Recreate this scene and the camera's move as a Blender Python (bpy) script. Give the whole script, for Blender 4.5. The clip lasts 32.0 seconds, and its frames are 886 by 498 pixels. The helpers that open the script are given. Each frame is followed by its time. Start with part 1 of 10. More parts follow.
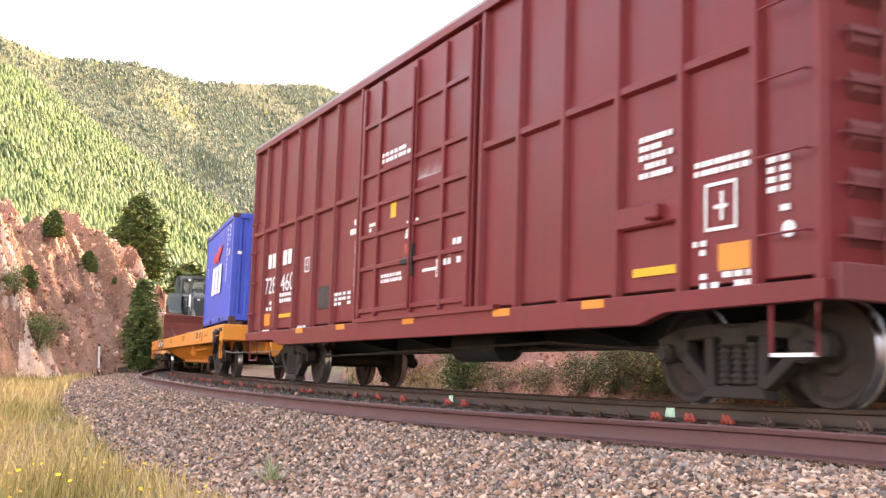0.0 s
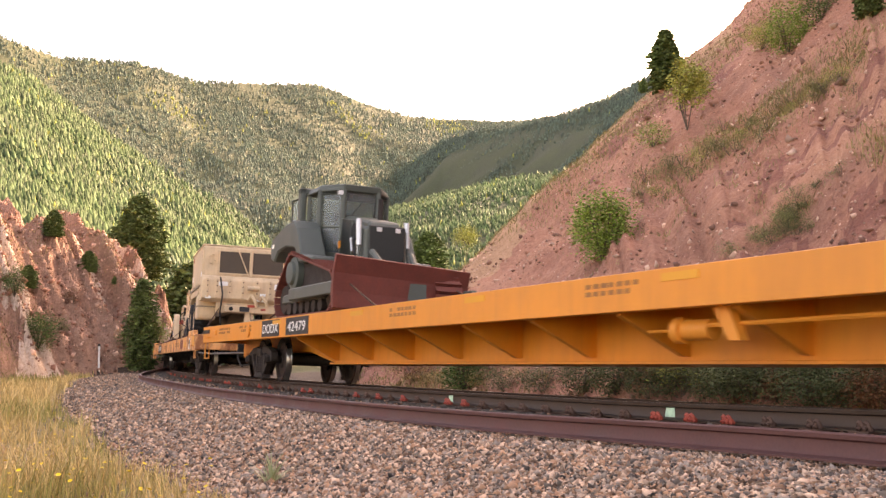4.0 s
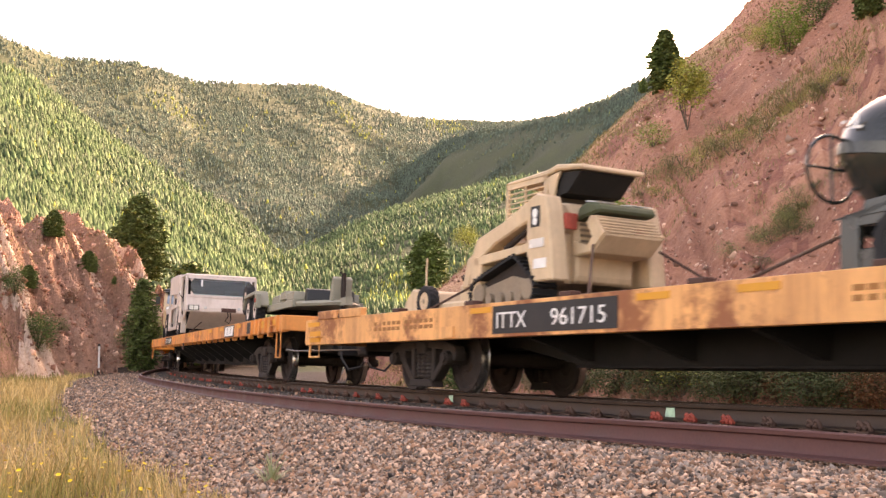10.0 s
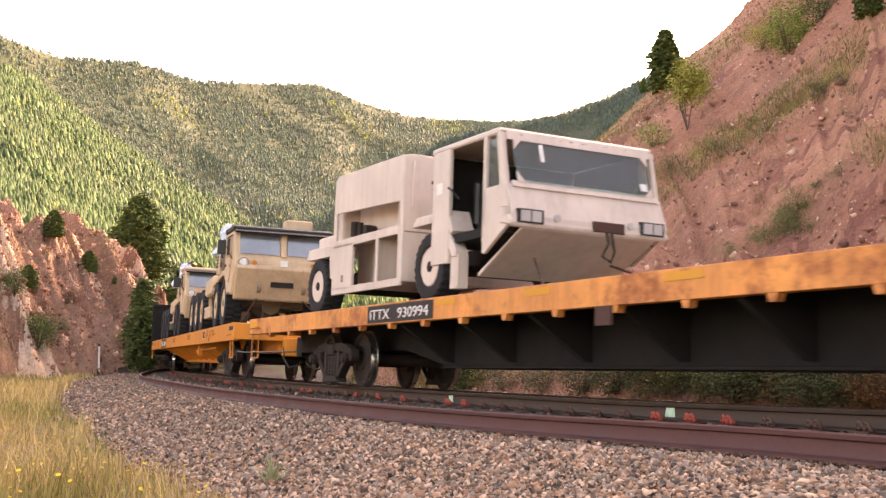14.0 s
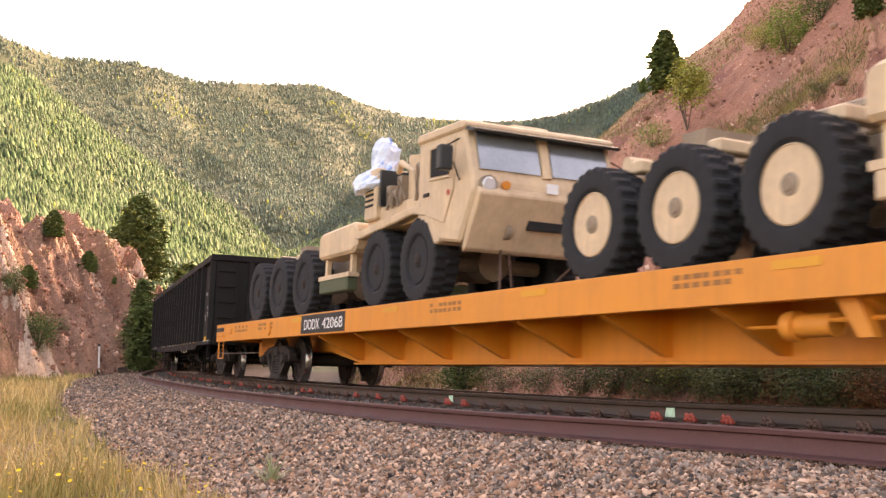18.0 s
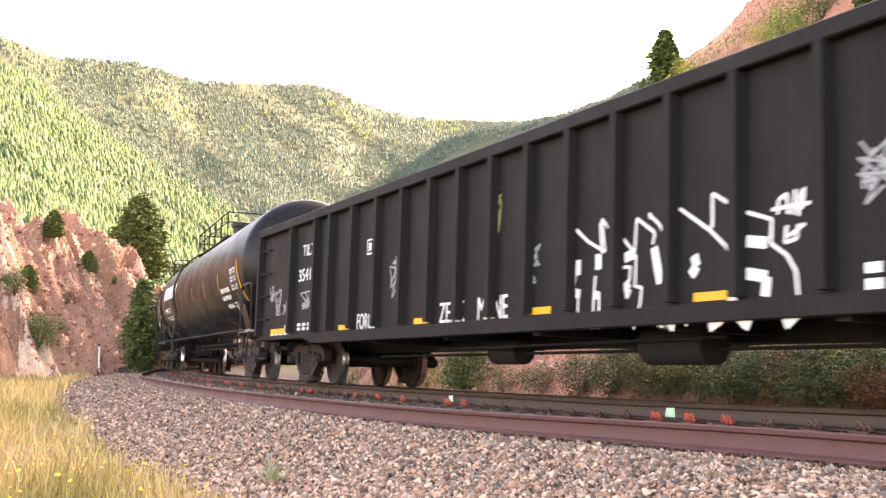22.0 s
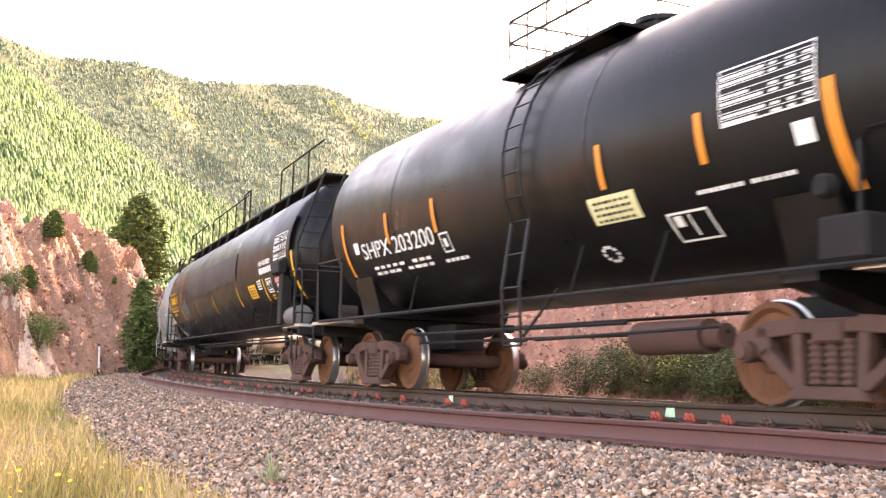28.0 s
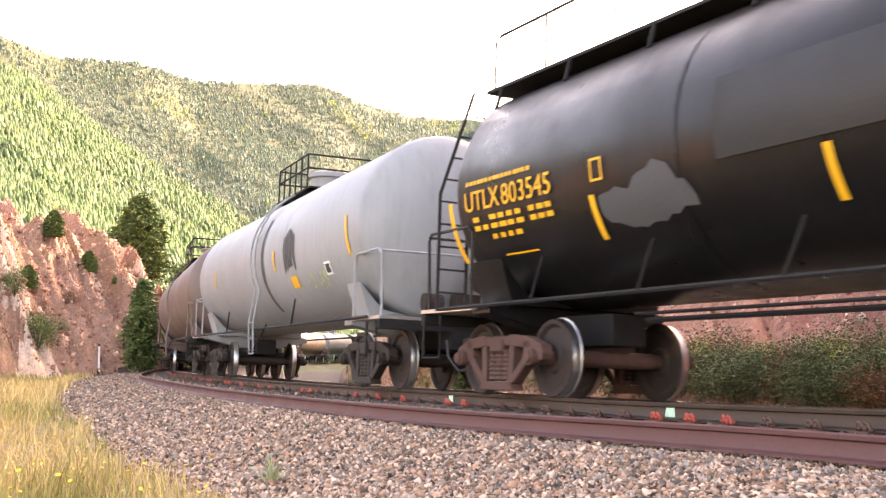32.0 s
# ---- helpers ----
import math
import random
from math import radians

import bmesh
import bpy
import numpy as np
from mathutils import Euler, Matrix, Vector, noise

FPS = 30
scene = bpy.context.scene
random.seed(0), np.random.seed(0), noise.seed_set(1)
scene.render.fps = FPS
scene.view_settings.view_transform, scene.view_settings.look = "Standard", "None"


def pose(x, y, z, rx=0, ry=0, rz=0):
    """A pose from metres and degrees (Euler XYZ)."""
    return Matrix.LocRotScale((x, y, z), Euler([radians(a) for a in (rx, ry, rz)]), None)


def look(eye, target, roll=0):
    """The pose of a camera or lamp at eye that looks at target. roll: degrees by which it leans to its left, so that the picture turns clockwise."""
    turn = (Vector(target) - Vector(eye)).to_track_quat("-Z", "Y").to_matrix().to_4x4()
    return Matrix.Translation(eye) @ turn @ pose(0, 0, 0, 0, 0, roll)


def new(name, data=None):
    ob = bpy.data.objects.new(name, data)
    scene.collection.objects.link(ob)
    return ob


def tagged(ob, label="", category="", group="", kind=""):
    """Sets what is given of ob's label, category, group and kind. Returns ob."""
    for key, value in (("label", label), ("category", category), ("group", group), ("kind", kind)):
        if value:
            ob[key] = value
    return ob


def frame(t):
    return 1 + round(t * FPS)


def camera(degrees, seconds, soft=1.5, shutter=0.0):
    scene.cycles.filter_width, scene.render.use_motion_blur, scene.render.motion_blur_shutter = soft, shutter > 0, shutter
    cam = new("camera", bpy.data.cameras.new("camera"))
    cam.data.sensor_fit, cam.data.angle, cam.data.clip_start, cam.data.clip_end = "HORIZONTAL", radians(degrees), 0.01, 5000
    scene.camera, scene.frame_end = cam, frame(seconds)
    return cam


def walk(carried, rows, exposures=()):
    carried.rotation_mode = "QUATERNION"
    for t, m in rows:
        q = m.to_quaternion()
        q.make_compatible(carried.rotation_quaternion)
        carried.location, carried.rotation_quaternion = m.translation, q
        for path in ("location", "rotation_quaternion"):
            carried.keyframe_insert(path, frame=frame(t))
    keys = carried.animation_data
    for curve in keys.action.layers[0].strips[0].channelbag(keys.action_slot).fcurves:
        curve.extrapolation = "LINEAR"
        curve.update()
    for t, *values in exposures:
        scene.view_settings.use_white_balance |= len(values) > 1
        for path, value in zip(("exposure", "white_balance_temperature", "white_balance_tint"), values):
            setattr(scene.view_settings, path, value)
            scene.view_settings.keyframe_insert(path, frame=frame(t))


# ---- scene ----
# ---------------------------------------------------------------- camera
EYE = Vector((0.0, 0.0, 0.61))
cam = camera(43.9, 32.0, soft=1.38, shutter=0.3)
STAND = look(EYE, EYE + Vector((0, math.cos(0.0883), math.sin(0.0883))))
walk(cam, [(0.0, STAND), (32.0, STAND)],
     exposures=[(t, e + 0.72, 11100 if 2 < t < 19 else 9900, 32 if 2 < t < 19 else 28) for t, e in ((0.0, 2.52), (1.2, 2.55), (2.4, 2.05), (3.2, 1.93), (18.5, 1.92), (19.6, 2.14), (20.2, 2.3), (21.0, 2.64), (22.3, 2.76), (32.0, 2.74))])

# ---------------------------------------------------------------- daylight
SUN_AZ, SUN_EL = radians(38), radians(27.2)
world = bpy.data.worlds.new("sky")
scene.world = world
world.use_nodes = True
wn = world.node_tree
sky = wn.nodes.new("ShaderNodeTexSky")
sky.sky_type, sky.sun_disc = "NISHITA", False
sky.sun_elevation, sky.sun_rotation = SUN_EL, SUN_AZ
sky.air_density, sky.dust_density, sky.ozone_density, sky.altitude = 1.0, 6.0, 0.6, 1200
wn.nodes["Background"].inputs["Strength"].default_value = 0.15
wn.links.new(sky.outputs[0], wn.nodes["Background"].inputs["Color"])
sun_data = bpy.data.lights.new("sun", "SUN")
sun_data.energy, sun_data.angle, sun_data.color = 2.9, radians(1.5), (1.0, 0.96, 0.89)
sun = new("sun", sun_data)
sun_way = Vector((math.cos(SUN_EL) * math.sin(SUN_AZ), math.cos(SUN_EL) * math.cos(SUN_AZ), math.sin(SUN_EL)))
sun.matrix_world = look(sun_way * 200, (0, 0, 0))

# ---------------------------------------------------------------- materials
def ramp(nt, fac, stops):
    n = nt.nodes.new("ShaderNodeValToRGB")
    e = n.color_ramp.elements
    e[0].position, e[0].color = stops[0][0], (*stops[0][1], 1)
    e[1].position, e[1].color = stops[1][0], (*stops[1][1], 1)
    for p, c in stops[2:]:
        e.new(p).color = (*c, 1)
    nt.links.new(fac, n.inputs[0])
    return n.outputs[0]


def mixc(nt, fac, a, b, mode="MIX"):
    n = nt.nodes.new("ShaderNodeMix")
    n.data_type, n.blend_type = "RGBA", mode
    for sock, v in ((n.inputs[0], fac), (n.inputs[6], a), (n.inputs[7], b)):
        if isinstance(v, (int, float)):
            sock.default_value = v
        elif isinstance(v, tuple):
            sock.default_value = (*v, 1)
        else:
            nt.links.new(v, sock)
    return n.outputs[2]


def noise_tex(nt, co, scale, detail=4, rough=0.6, stretch=None):
    if stretch:
        m = nt.nodes.new("ShaderNodeMapping")
        m.inputs["Scale"].default_value = stretch
        nt.links.new(co, m.inputs[0])
        co = m.outputs[0]
    n = nt.nodes.new("ShaderNodeTexNoise")
    n.inputs["Scale"].default_value, n.inputs["Detail"].default_value, n.inputs["Roughness"].default_value = scale, detail, rough
    nt.links.new(co, n.inputs["Vector"])
    return n.outputs[0]


def mat(name, col, rough=0.6, metal=0.0, var=0.2, scale=1.5, fine=25, bump=0.12, rust=0.0, rustcol=(0.16, 0.06, 0.03), rscale=1.3,
        streak=0.0, island=0.0, each=0.0, spec=0.4, flat_bump=0.01):
    """A painted, rusty, stony or leafy surface: base colour, broad stains, fine grain, patches of rust, vertical streaks."""
    m = bpy.data.materials.new(name)
    m.use_nodes = True
    nt = m.node_tree
    b = nt.nodes["Principled BSDF"]
    co = nt.nodes.new("ShaderNodeTexCoord").outputs["Object"]
    broad = noise_tex(nt, co, scale, 5)
    grain = noise_tex(nt, co, fine, 3)
    dark = tuple(c * (1 - var) for c in col)
    light = tuple(min(1, c * (1 + var)) for c in col)
    c = ramp(nt, broad, [(0.3, dark), (0.7, light)])
    c = mixc(nt, 0.35 * min(1, var * 3), c, ramp(nt, grain, [(0.3, dark), (0.7, light)]))
    if streak:
        st = noise_tex(nt, co, 3.0, 5, 0.7, (2.2, 2.2, 0.16))
        c = mixc(nt, ramp(nt, st, [(0.45, (0, 0, 0)), (0.75, (streak,) * 3)]), c, rustcol)
    if rust:
        rn = noise_tex(nt, co, rscale, 8, 0.7)
        k = 0.72 - 0.38 * rust
        c = mixc(nt, ramp(nt, rn, [(k, (0, 0, 0)), (k + 0.1, (0.9, 0.9, 0.9))]), c, rustcol)
    if island:
        g = nt.nodes.new("ShaderNodeNewGeometry")
        c = mixc(nt, 1.0, c, ramp(nt, g.outputs["Random Per Island"], [(0.0, (1 - island,) * 3), (1.0, (1 + island,) * 3)]), "MULTIPLY")
    if each:
        o = nt.nodes.new("ShaderNodeObjectInfo")
        c = mixc(nt, 1.0, c, ramp(nt, o.outputs["Random"], [(0.0, (1 - each,) * 3), (1.0, (1 + each,) * 3)]), "MULTIPLY")
    nt.links.new(c, b.inputs["Base Color"])
    b.inputs["Metallic"].default_value = metal
    b.inputs["Specular IOR Level"].default_value = spec
    r = ramp(nt, broad, [(0.3, (max(0.05, rough - 0.12),) * 3), (0.7, (min(1, rough + 0.12),) * 3)])
    nt.links.new(r, b.inputs["Roughness"])
    if bump:
        bp = nt.nodes.new("ShaderNodeBump")
        bp.inputs["Strength"].default_value, bp.inputs["Distance"].default_value = bump, flat_bump
        nt.links.new(grain, bp.inputs["Height"])
        nt.links.new(bp.outputs[0], b.inputs["Normal"])
    return m


def glass(name, col=(0.9, 0.95, 0.95), rough=0.03):
    m = bpy.data.materials.new(name)
    m.use_nodes = True
    nt = m.node_tree
    b = nt.nodes["Principled BSDF"]
    b.inputs["Base Color"].default_value = (*col, 1)
    b.inputs["Roughness"].default_value = rough
    b.inputs["Transmission Weight"].default_value = 0.9
    b.inputs["IOR"].default_value = 1.3
    return m


# ---------------------------------------------------------------- mesh building
class G:
    """Collects vertices and faces of one mesh."""

    def __init__(self):
        self.v, self.f = [], []

    def add(self, vs, fs):
        n = len(self.v)
        self.v += [tuple(p) for p in vs]
        self.f += [tuple(i + n for i in f) for f in fs]
        return self

    def box(self, x0, x1, y0, y1, z0, z1):
        return self.add([(x0, y0, z0), (x1, y0, z0), (x1, y1, z0), (x0, y1, z0), (x0, y0, z1), (x1, y0, z1), (x1, y1, z1), (x0, y1, z1)],
                        [(0, 3, 2, 1), (4, 5, 6, 7), (0, 1, 5, 4), (1, 2, 6, 5), (2, 3, 7, 6), (3, 0, 4, 7)])

    def prism(self, poly, axis, lo, hi):
        """A polygon, drawn in the plane across the axis, pushed from lo to hi. x: (y, z); y: (x, z); z: (x, y)."""
        put = {"x": lambda a, b, d: (d, a, b), "y": lambda a, b, d: (a, d, b), "z": lambda a, b, d: (a, b, d)}[axis]
        n = len(poly)
        vs = [put(a, b, lo) for a, b in poly] + [put(a, b, hi) for a, b in poly]
        return self.add(vs, [tuple(range(n)), tuple(range(2 * n - 1, n - 1, -1))] + [(i, (i + 1) % n, n + (i + 1) % n, n + i) for i in range(n)])

    def lathe(self, prof, c, axis, n=20, cap=True):
        """prof: (distance along the axis, radius)."""
        put = {"x": lambda d, a, b: (c[0] + d, c[1] + a, c[2] + b), "y": lambda d, a, b: (c[0] + a, c[1] + d, c[2] + b),
               "z": lambda d, a, b: (c[0] + a, c[1] + b, c[2] + d)}[axis]
        vs, fs = [], []
        for d, r in prof:
            vs += [put(d, r * math.cos(2 * math.pi * i / n), r * math.sin(2 * math.pi * i / n)) for i in range(n)]
        for k in range(len(prof) - 1):
            fs += [(k * n + i, k * n + (i + 1) % n, (k + 1) * n + (i + 1) % n, (k + 1) * n + i) for i in range(n)]
        if cap:
            fs += [tuple(range(n - 1, -1, -1)), tuple((len(prof) - 1) * n + i for i in range(n))]
        return self.add(vs, fs)

    def cyl(self, c, axis, r, length, n=14):
        return self.lathe([(-length / 2, r), (length / 2, r)], c, axis, n)

    def tube(self, pts, r=0.015, n=5):
        pts = [Vector(p) for p in pts]
        vs, fs = [], []
        for i, p in enumerate(pts):
            d = (pts[min(i + 1, len(pts) - 1)] - pts[max(i - 1, 0)]).normalized()
            a = d.cross(Vector((0, 0, 1)) if abs(d.z) < 0.9 else Vector((1, 0, 0))).normalized()
            b = d.cross(a)
            vs += [p + float(r) * (a * math.cos(2 * math.pi * k / n) + b * math.sin(2 * math.pi * k / n)) for k in range(n)]
        for i in range(len(pts) - 1):
            fs += [(i * n + k, i * n + (k + 1) % n, (i + 1) * n + (k + 1) % n, (i + 1) * n + k) for k in range(n)]
        fs += [tuple(range(n - 1, -1, -1)), tuple((len(pts) - 1) * n + k for k in range(n))]
        return self.add(vs, fs)

    def loft(self, rings):
        n = len(rings[0])
        vs = [p for r in rings for p in r]
        fs = [(k * n + i, k * n + (i + 1) % n, (k + 1) * n + (i + 1) % n, (k + 1) * n + i) for k in range(len(rings) - 1) for i in range(n)]
        fs += [tuple(range(n - 1, -1, -1)), tuple((len(rings) - 1) * n + i for i in range(n))]
        return self.add(vs, fs)

    def mesh(self, name, material, bevel=0.0, smooth=None, segs=1):
        me = bpy.data.meshes.new(name)
        me.from_pydata(self.v, [], self.f)
        bm = bmesh.new()
        bm.from_mesh(me)
        bmesh.ops.recalc_face_normals(bm, faces=bm.faces)
        if bevel:
            edges = [e for e in bm.edges if len(e.link_faces) == 2 and e.calc_face_angle(0) > 0.5]
            bmesh.ops.bevel(bm, geom=edges, offset=bevel, segments=segs, affect="EDGES", clamp_overlap=True)
        bm.to_mesh(me)
        bm.free()
        if smooth:
            me.shade_smooth()
            me.set_sharp_from_angle(angle=radians(smooth))
        for m in material if isinstance(material, (list, tuple)) else [material]:
            me.materials.append(m)
        return me


def part(name, g, material, parent, label="", bevel=0.0, smooth=None, segs=1, at=None):
    """Links one mesh under a thing or a part."""
    me = g if isinstance(g, bpy.types.Mesh) else g.mesh(name, material, bevel, smooth, segs)
    ob = new(name, me)
    ob.parent = parent
    if at is not None:
        ob.matrix_basis = at
    return tagged(ob, label=label)


def thing(name, label, category, group="", m=None, kind=""):
    ob = new(name)
    ob.empty_display_size = 0.3
    if m is not None:
        ob.matrix_basis = m
    return tagged(ob, label=label, category=category, group=group, kind=kind)


def raw_mesh(name, verts, faces, material, smooth=False):
    """A large mesh from arrays: verts (n, 3), faces (m, 3) or (m, 4)."""
    me = bpy.data.meshes.new(name)
    k = faces.shape[1]
    me.vertices.add(len(verts))
    me.vertices.foreach_set("co", np.ascontiguousarray(verts, dtype=np.float32).ravel())
    me.loops.add(faces.size)
    me.loops.foreach_set("vertex_index", np.ascontiguousarray(faces, dtype=np.int32).ravel())
    me.polygons.add(len(faces))
    me.polygons.foreach_set("loop_start", np.arange(0, faces.size, k, dtype=np.int32))
    if smooth:
        me.polygons.foreach_set("use_smooth", np.ones(len(faces), dtype=bool))
    for m in material if isinstance(material, (list, tuple)) else [material]:
        me.materials.append(m)
    me.update(calc_edges=True)
    return me


def scatter(template_v, template_f, pos, size, spin, tilt=None, squash=None):
    """Copies of a small template at pos (n, 3), sized, turned about z, joined into arrays."""
    n, k = len(pos), len(template_v)
    c, s = np.cos(spin)[:, None], np.sin(spin)[:, None]
    tv = np.broadcast_to(template_v[None], (n, k, 3)).copy()
    if squash is not None:
        tv = tv * squash[:, None, :]
    if tilt is not None:
        ct, st = np.cos(tilt)[:, None], np.sin(tilt)[:, None]
        y, z = tv[..., 1] * ct - tv[..., 2] * st, tv[..., 1] * st + tv[..., 2] * ct
        tv = np.stack([tv[..., 0], y, z], -1)
    x, y = tv[..., 0] * c - tv[..., 1] * s, tv[..., 0] * s + tv[..., 1] * c
    out = np.stack([x, y, tv[..., 2]], -1) * np.reshape(size, (n, 1, -1)) + pos[:, None, :]
    faces = template_f[None] + (np.arange(n) * k)[:, None, None]
    return out.reshape(-1, 3), faces.reshape(-1, template_f.shape[1])


def lettering(text, height, material, parent, at, width=None, bold=0.0, name="lettering"):
    """Flat letters on a side: at is the pose of the first letter's foot, x along the line, z out of the face."""
    cu = bpy.data.curves.new(name, "FONT")
    cu.body, cu.size, cu.extrude, cu.offset = text, 1.0, 0.002 / height, 0.0
    tmp = bpy.data.objects.new(name, cu)
    me = bpy.data.meshes.new_from_object(tmp)
    bpy.data.objects.remove(tmp)
    v = np.array([p.co for p in me.vertices])
    v[:, 0] -= v[:, 0].min()
    v[:, 1] -= v[:, 1].min()
    v[:, 1] *= height / v[:, 1].max()
    v[:, 0] *= (width or v[:, 0].max() * height) / v[:, 0].max()
    for p, q in zip(me.vertices, v):
        p.co = (q[0], q[1], p.co.z * height)
    me.materials.clear()
    me.materials.append(material)
    return part(name, me, material, parent, at=at)


def side(x, z, y):
    """The pose of writing on a car's near side (which faces -y), x running forwards along the car."""
    return Matrix.Translation((x, y, z)) @ pose(0, 0, 0, 90, 0, 0)


def bars(g, x0, x1, z, h, y, rows=1, gap=0.5, chunks=0, rnd=None):
    """Writing too small to read: plain bars, some with word gaps."""
    rnd = rnd or random.Random(int(abs(x0 * 1000) + z * 77))
    for i in range(rows):
        zz = z - i * h * (1 + gap)
        if chunks:
            n = chunks
            w = (x1 - x0) / n
            for j in range(n):
                if rnd.random() < 0.9:
                    g.box(x0 + j * w, x0 + j * w + w * rnd.uniform(0.55, 0.85), y - 0.003, y, zz, zz + h)
        else:
            g.box(x0, x1 - rnd.random() * 0.2 * (x1 - x0), y - 0.003, y, zz, zz + h)
    return g


def value_noise(x, y, seed=0):
    """Smooth noise in -1..1 on arrays."""
    def h(i, j):
        n = np.sin(i * 127.1 + j * 311.7 + seed * 74.7) * 43758.5453
        return (n - np.floor(n)) * 2 - 1
    i, j = np.floor(x), np.floor(y)
    fx, fy = x - i, y - j
    fx, fy = fx * fx * (3 - 2 * fx), fy * fy * (3 - 2 * fy)
    return (h(i, j) * (1 - fx) + h(i + 1, j) * fx) * (1 - fy) + (h(i, j + 1) * (1 - fx) + h(i + 1, j + 1) * fx) * fy


def fractal(x, y, size, octaves=4, seed=0):
    out, amp = 0, 1.0
    for o in range(octaves):
        out = out + amp * value_noise(x / size + 17.3 * o, y / size - 9.1 * o, seed + o)
        size, amp = size / 2.1, amp * 0.5
    return out


# ---------------------------------------------------------------- the track's line
SPEED = 6.437
CANT, GRADE = 0.0423, 0.0116
_s = np.arange(-520.0, 300.0, 0.25)
_k = 0.00541 + 2e-5 * np.clip(_s, -130, 20)
_h = np.concatenate([[0], np.cumsum((_k[1:] + _k[:-1]) / 2 * 0.25)])
_h += -1.11157 - np.interp(0, _s, _h)
_x = np.concatenate([[0], np.cumsum(np.cos((_h[1:] + _h[:-1]) / 2) * 0.25)])
_y = np.concatenate([[0], np.cumsum(np.sin((_h[1:] + _h[:-1]) / 2) * 0.25)])
_x += 2.4764 - np.interp(0, _s, _x)
_y += 12.2966 - np.interp(0, _s, _y)
_z = GRADE * np.clip(_s, -140, 40) + np.interp(_s, [-30, -13, -5, 0, 1.2, 2, 3, 3.6, 6], [0, -.018, -.013, -.003, .006, .016, .028, .038, .045])


def track(s):
    """The pose of the track's centre at rail-top height: x along the run, y to the hill side, z up, with the bank of the curve."""
    h = np.interp(s, _s, _h)
    g = GRADE if -140 < s < 40 else 0.0
    fw = Vector((math.cos(h), math.sin(h), g)).normalized()
    lat = Vector((-math.sin(h), math.cos(h), 0))
    up = fw.cross(lat)
    w = lat * math.cos(CANT) - up * math.sin(CANT)
    u = fw.cross(w)
    m = Matrix((fw, w, u)).transposed().to_4x4()
    m.translation = (np.interp(s, _s, _x), np.interp(s, _s, _y), np.interp(s, _s, _z))
    return m


def on_track(s, half):
    """The pose of a car whose two trucks stand half before and behind s."""
    a, b = track(s + half), track(s - half)
    fw = (a.translation - b.translation).normalized()
    w = (a.col[1].xyz + b.col[1].xyz).normalized()
    w = (w - fw * fw.dot(w)).normalized()
    m = Matrix((fw, w, fw.cross(w))).transposed().to_4x4()
    m.translation = (a.translation + b.translation) / 2
    return m


def along(x, y):
    """Arrays: the distance along the track and the offset from it of points."""
    s, lat = np.empty_like(x), np.empty_like(x)
    px, py, ps, ph = _x[::8], _y[::8], _s[::8], _h[::8]
    for i in range(0, len(x), 20000):
        d = (x[i:i + 20000, None] - px) ** 2 + (y[i:i + 20000, None] - py) ** 2
        k = d.argmin(1)
        dx, dy = x[i:i + 20000] - px[k], y[i:i + 20000] - py[k]
        s[i:i + 20000] = ps[k] + dx * np.cos(ph[k]) + dy * np.sin(ph[k])
        lat[i:i + 20000] = -dx * np.sin(ph[k]) + dy * np.cos(ph[k])
    return s, lat

# ---------------------------------------------------------------- the land
FAR = [(-60, .20), (-35, .27), (-22.4, .266), (-20.8, .258), (-19.5, .2517), (-15.9, .2526), (-14.8, .2478), (-12.8, .2379), (-10.5, .2394), (-6.7, .2397),
       (-5.5, .2333), (-4, .2222), (-1.9, .212), (.5, .2084), (2.9, .2061), (5, .2077), (6.1, .2109), (7.3, .2183), (8.8, .2269), (10.3, .2401), (15.2, .279), (22, .30), (60, .25)]
NEAR_LEFT = [(-60, .22), (-30, .26), (-22.3, .239), (-20.7, .2282), (-19.1, .2079), (-17.5, .1872), (-15.8, .1686), (-14.1, .1521), (-12.4, .1353), (-11, .1232),
             (-9.2, .0956), (-7.7, .0677), (-6.6, .0474), (-4, -.02), (0, -.1)]
MID = [(-14, -.05), (-12, .04), (-10.6, .0774), (-8.3, .079), (-6.6, .0936), (-4.9, .1084), (-2.5, .1243), (.5, .1385), (2.9, .1488), (4.9, .1536), (7.9, .1605), (22, .17), (40, .15)]
SHADE = [(-8, -.02), (-6, .06), (-4, .12), (-2, .165), (0, .19), (2, .2), (4, .2035), (5, .2077), (6.1, .2109), (7.3, .2183), (8.8, .2269), (10.3, .2401), (15.2, .279), (22, .30), (60, .22)]
CUT_LEFT = [(-70, .11), (-30, .15), (-22.1, .1114), (-21, .0986), (-19.5, .0947), (-18.1, .0846), (-17.6, .075), (-16.8, .0704), (-15.7, .0609), (-15, .0436), (-14.2, .0264), (-13.6, -.02), (-12.5, -.1)]
# past bearing 23 the crest is unseen, raised to keep sun off the track
CUT_RIGHT = [(-6, -.06), (-5.1, -.0237), (-3.9, .0067), (-2.5, .0262), (-.7, .0452), (.2, .0581), (1.4, .0776), (3.4, .1122), (4.9, .138), (6.4, .161), (8.2, .1917),
             (10.3, .227), (12, .2491), (13.7, .2733), (15.8, .3096), (19.4, .3648), (22.7, .4227), (26, .52), (32, .66), (70, .66), (110, .4), (150, .05)]


def crest(table, a):
    t = np.array(table)
    return np.interp(a, t[:, 0], t[:, 1])


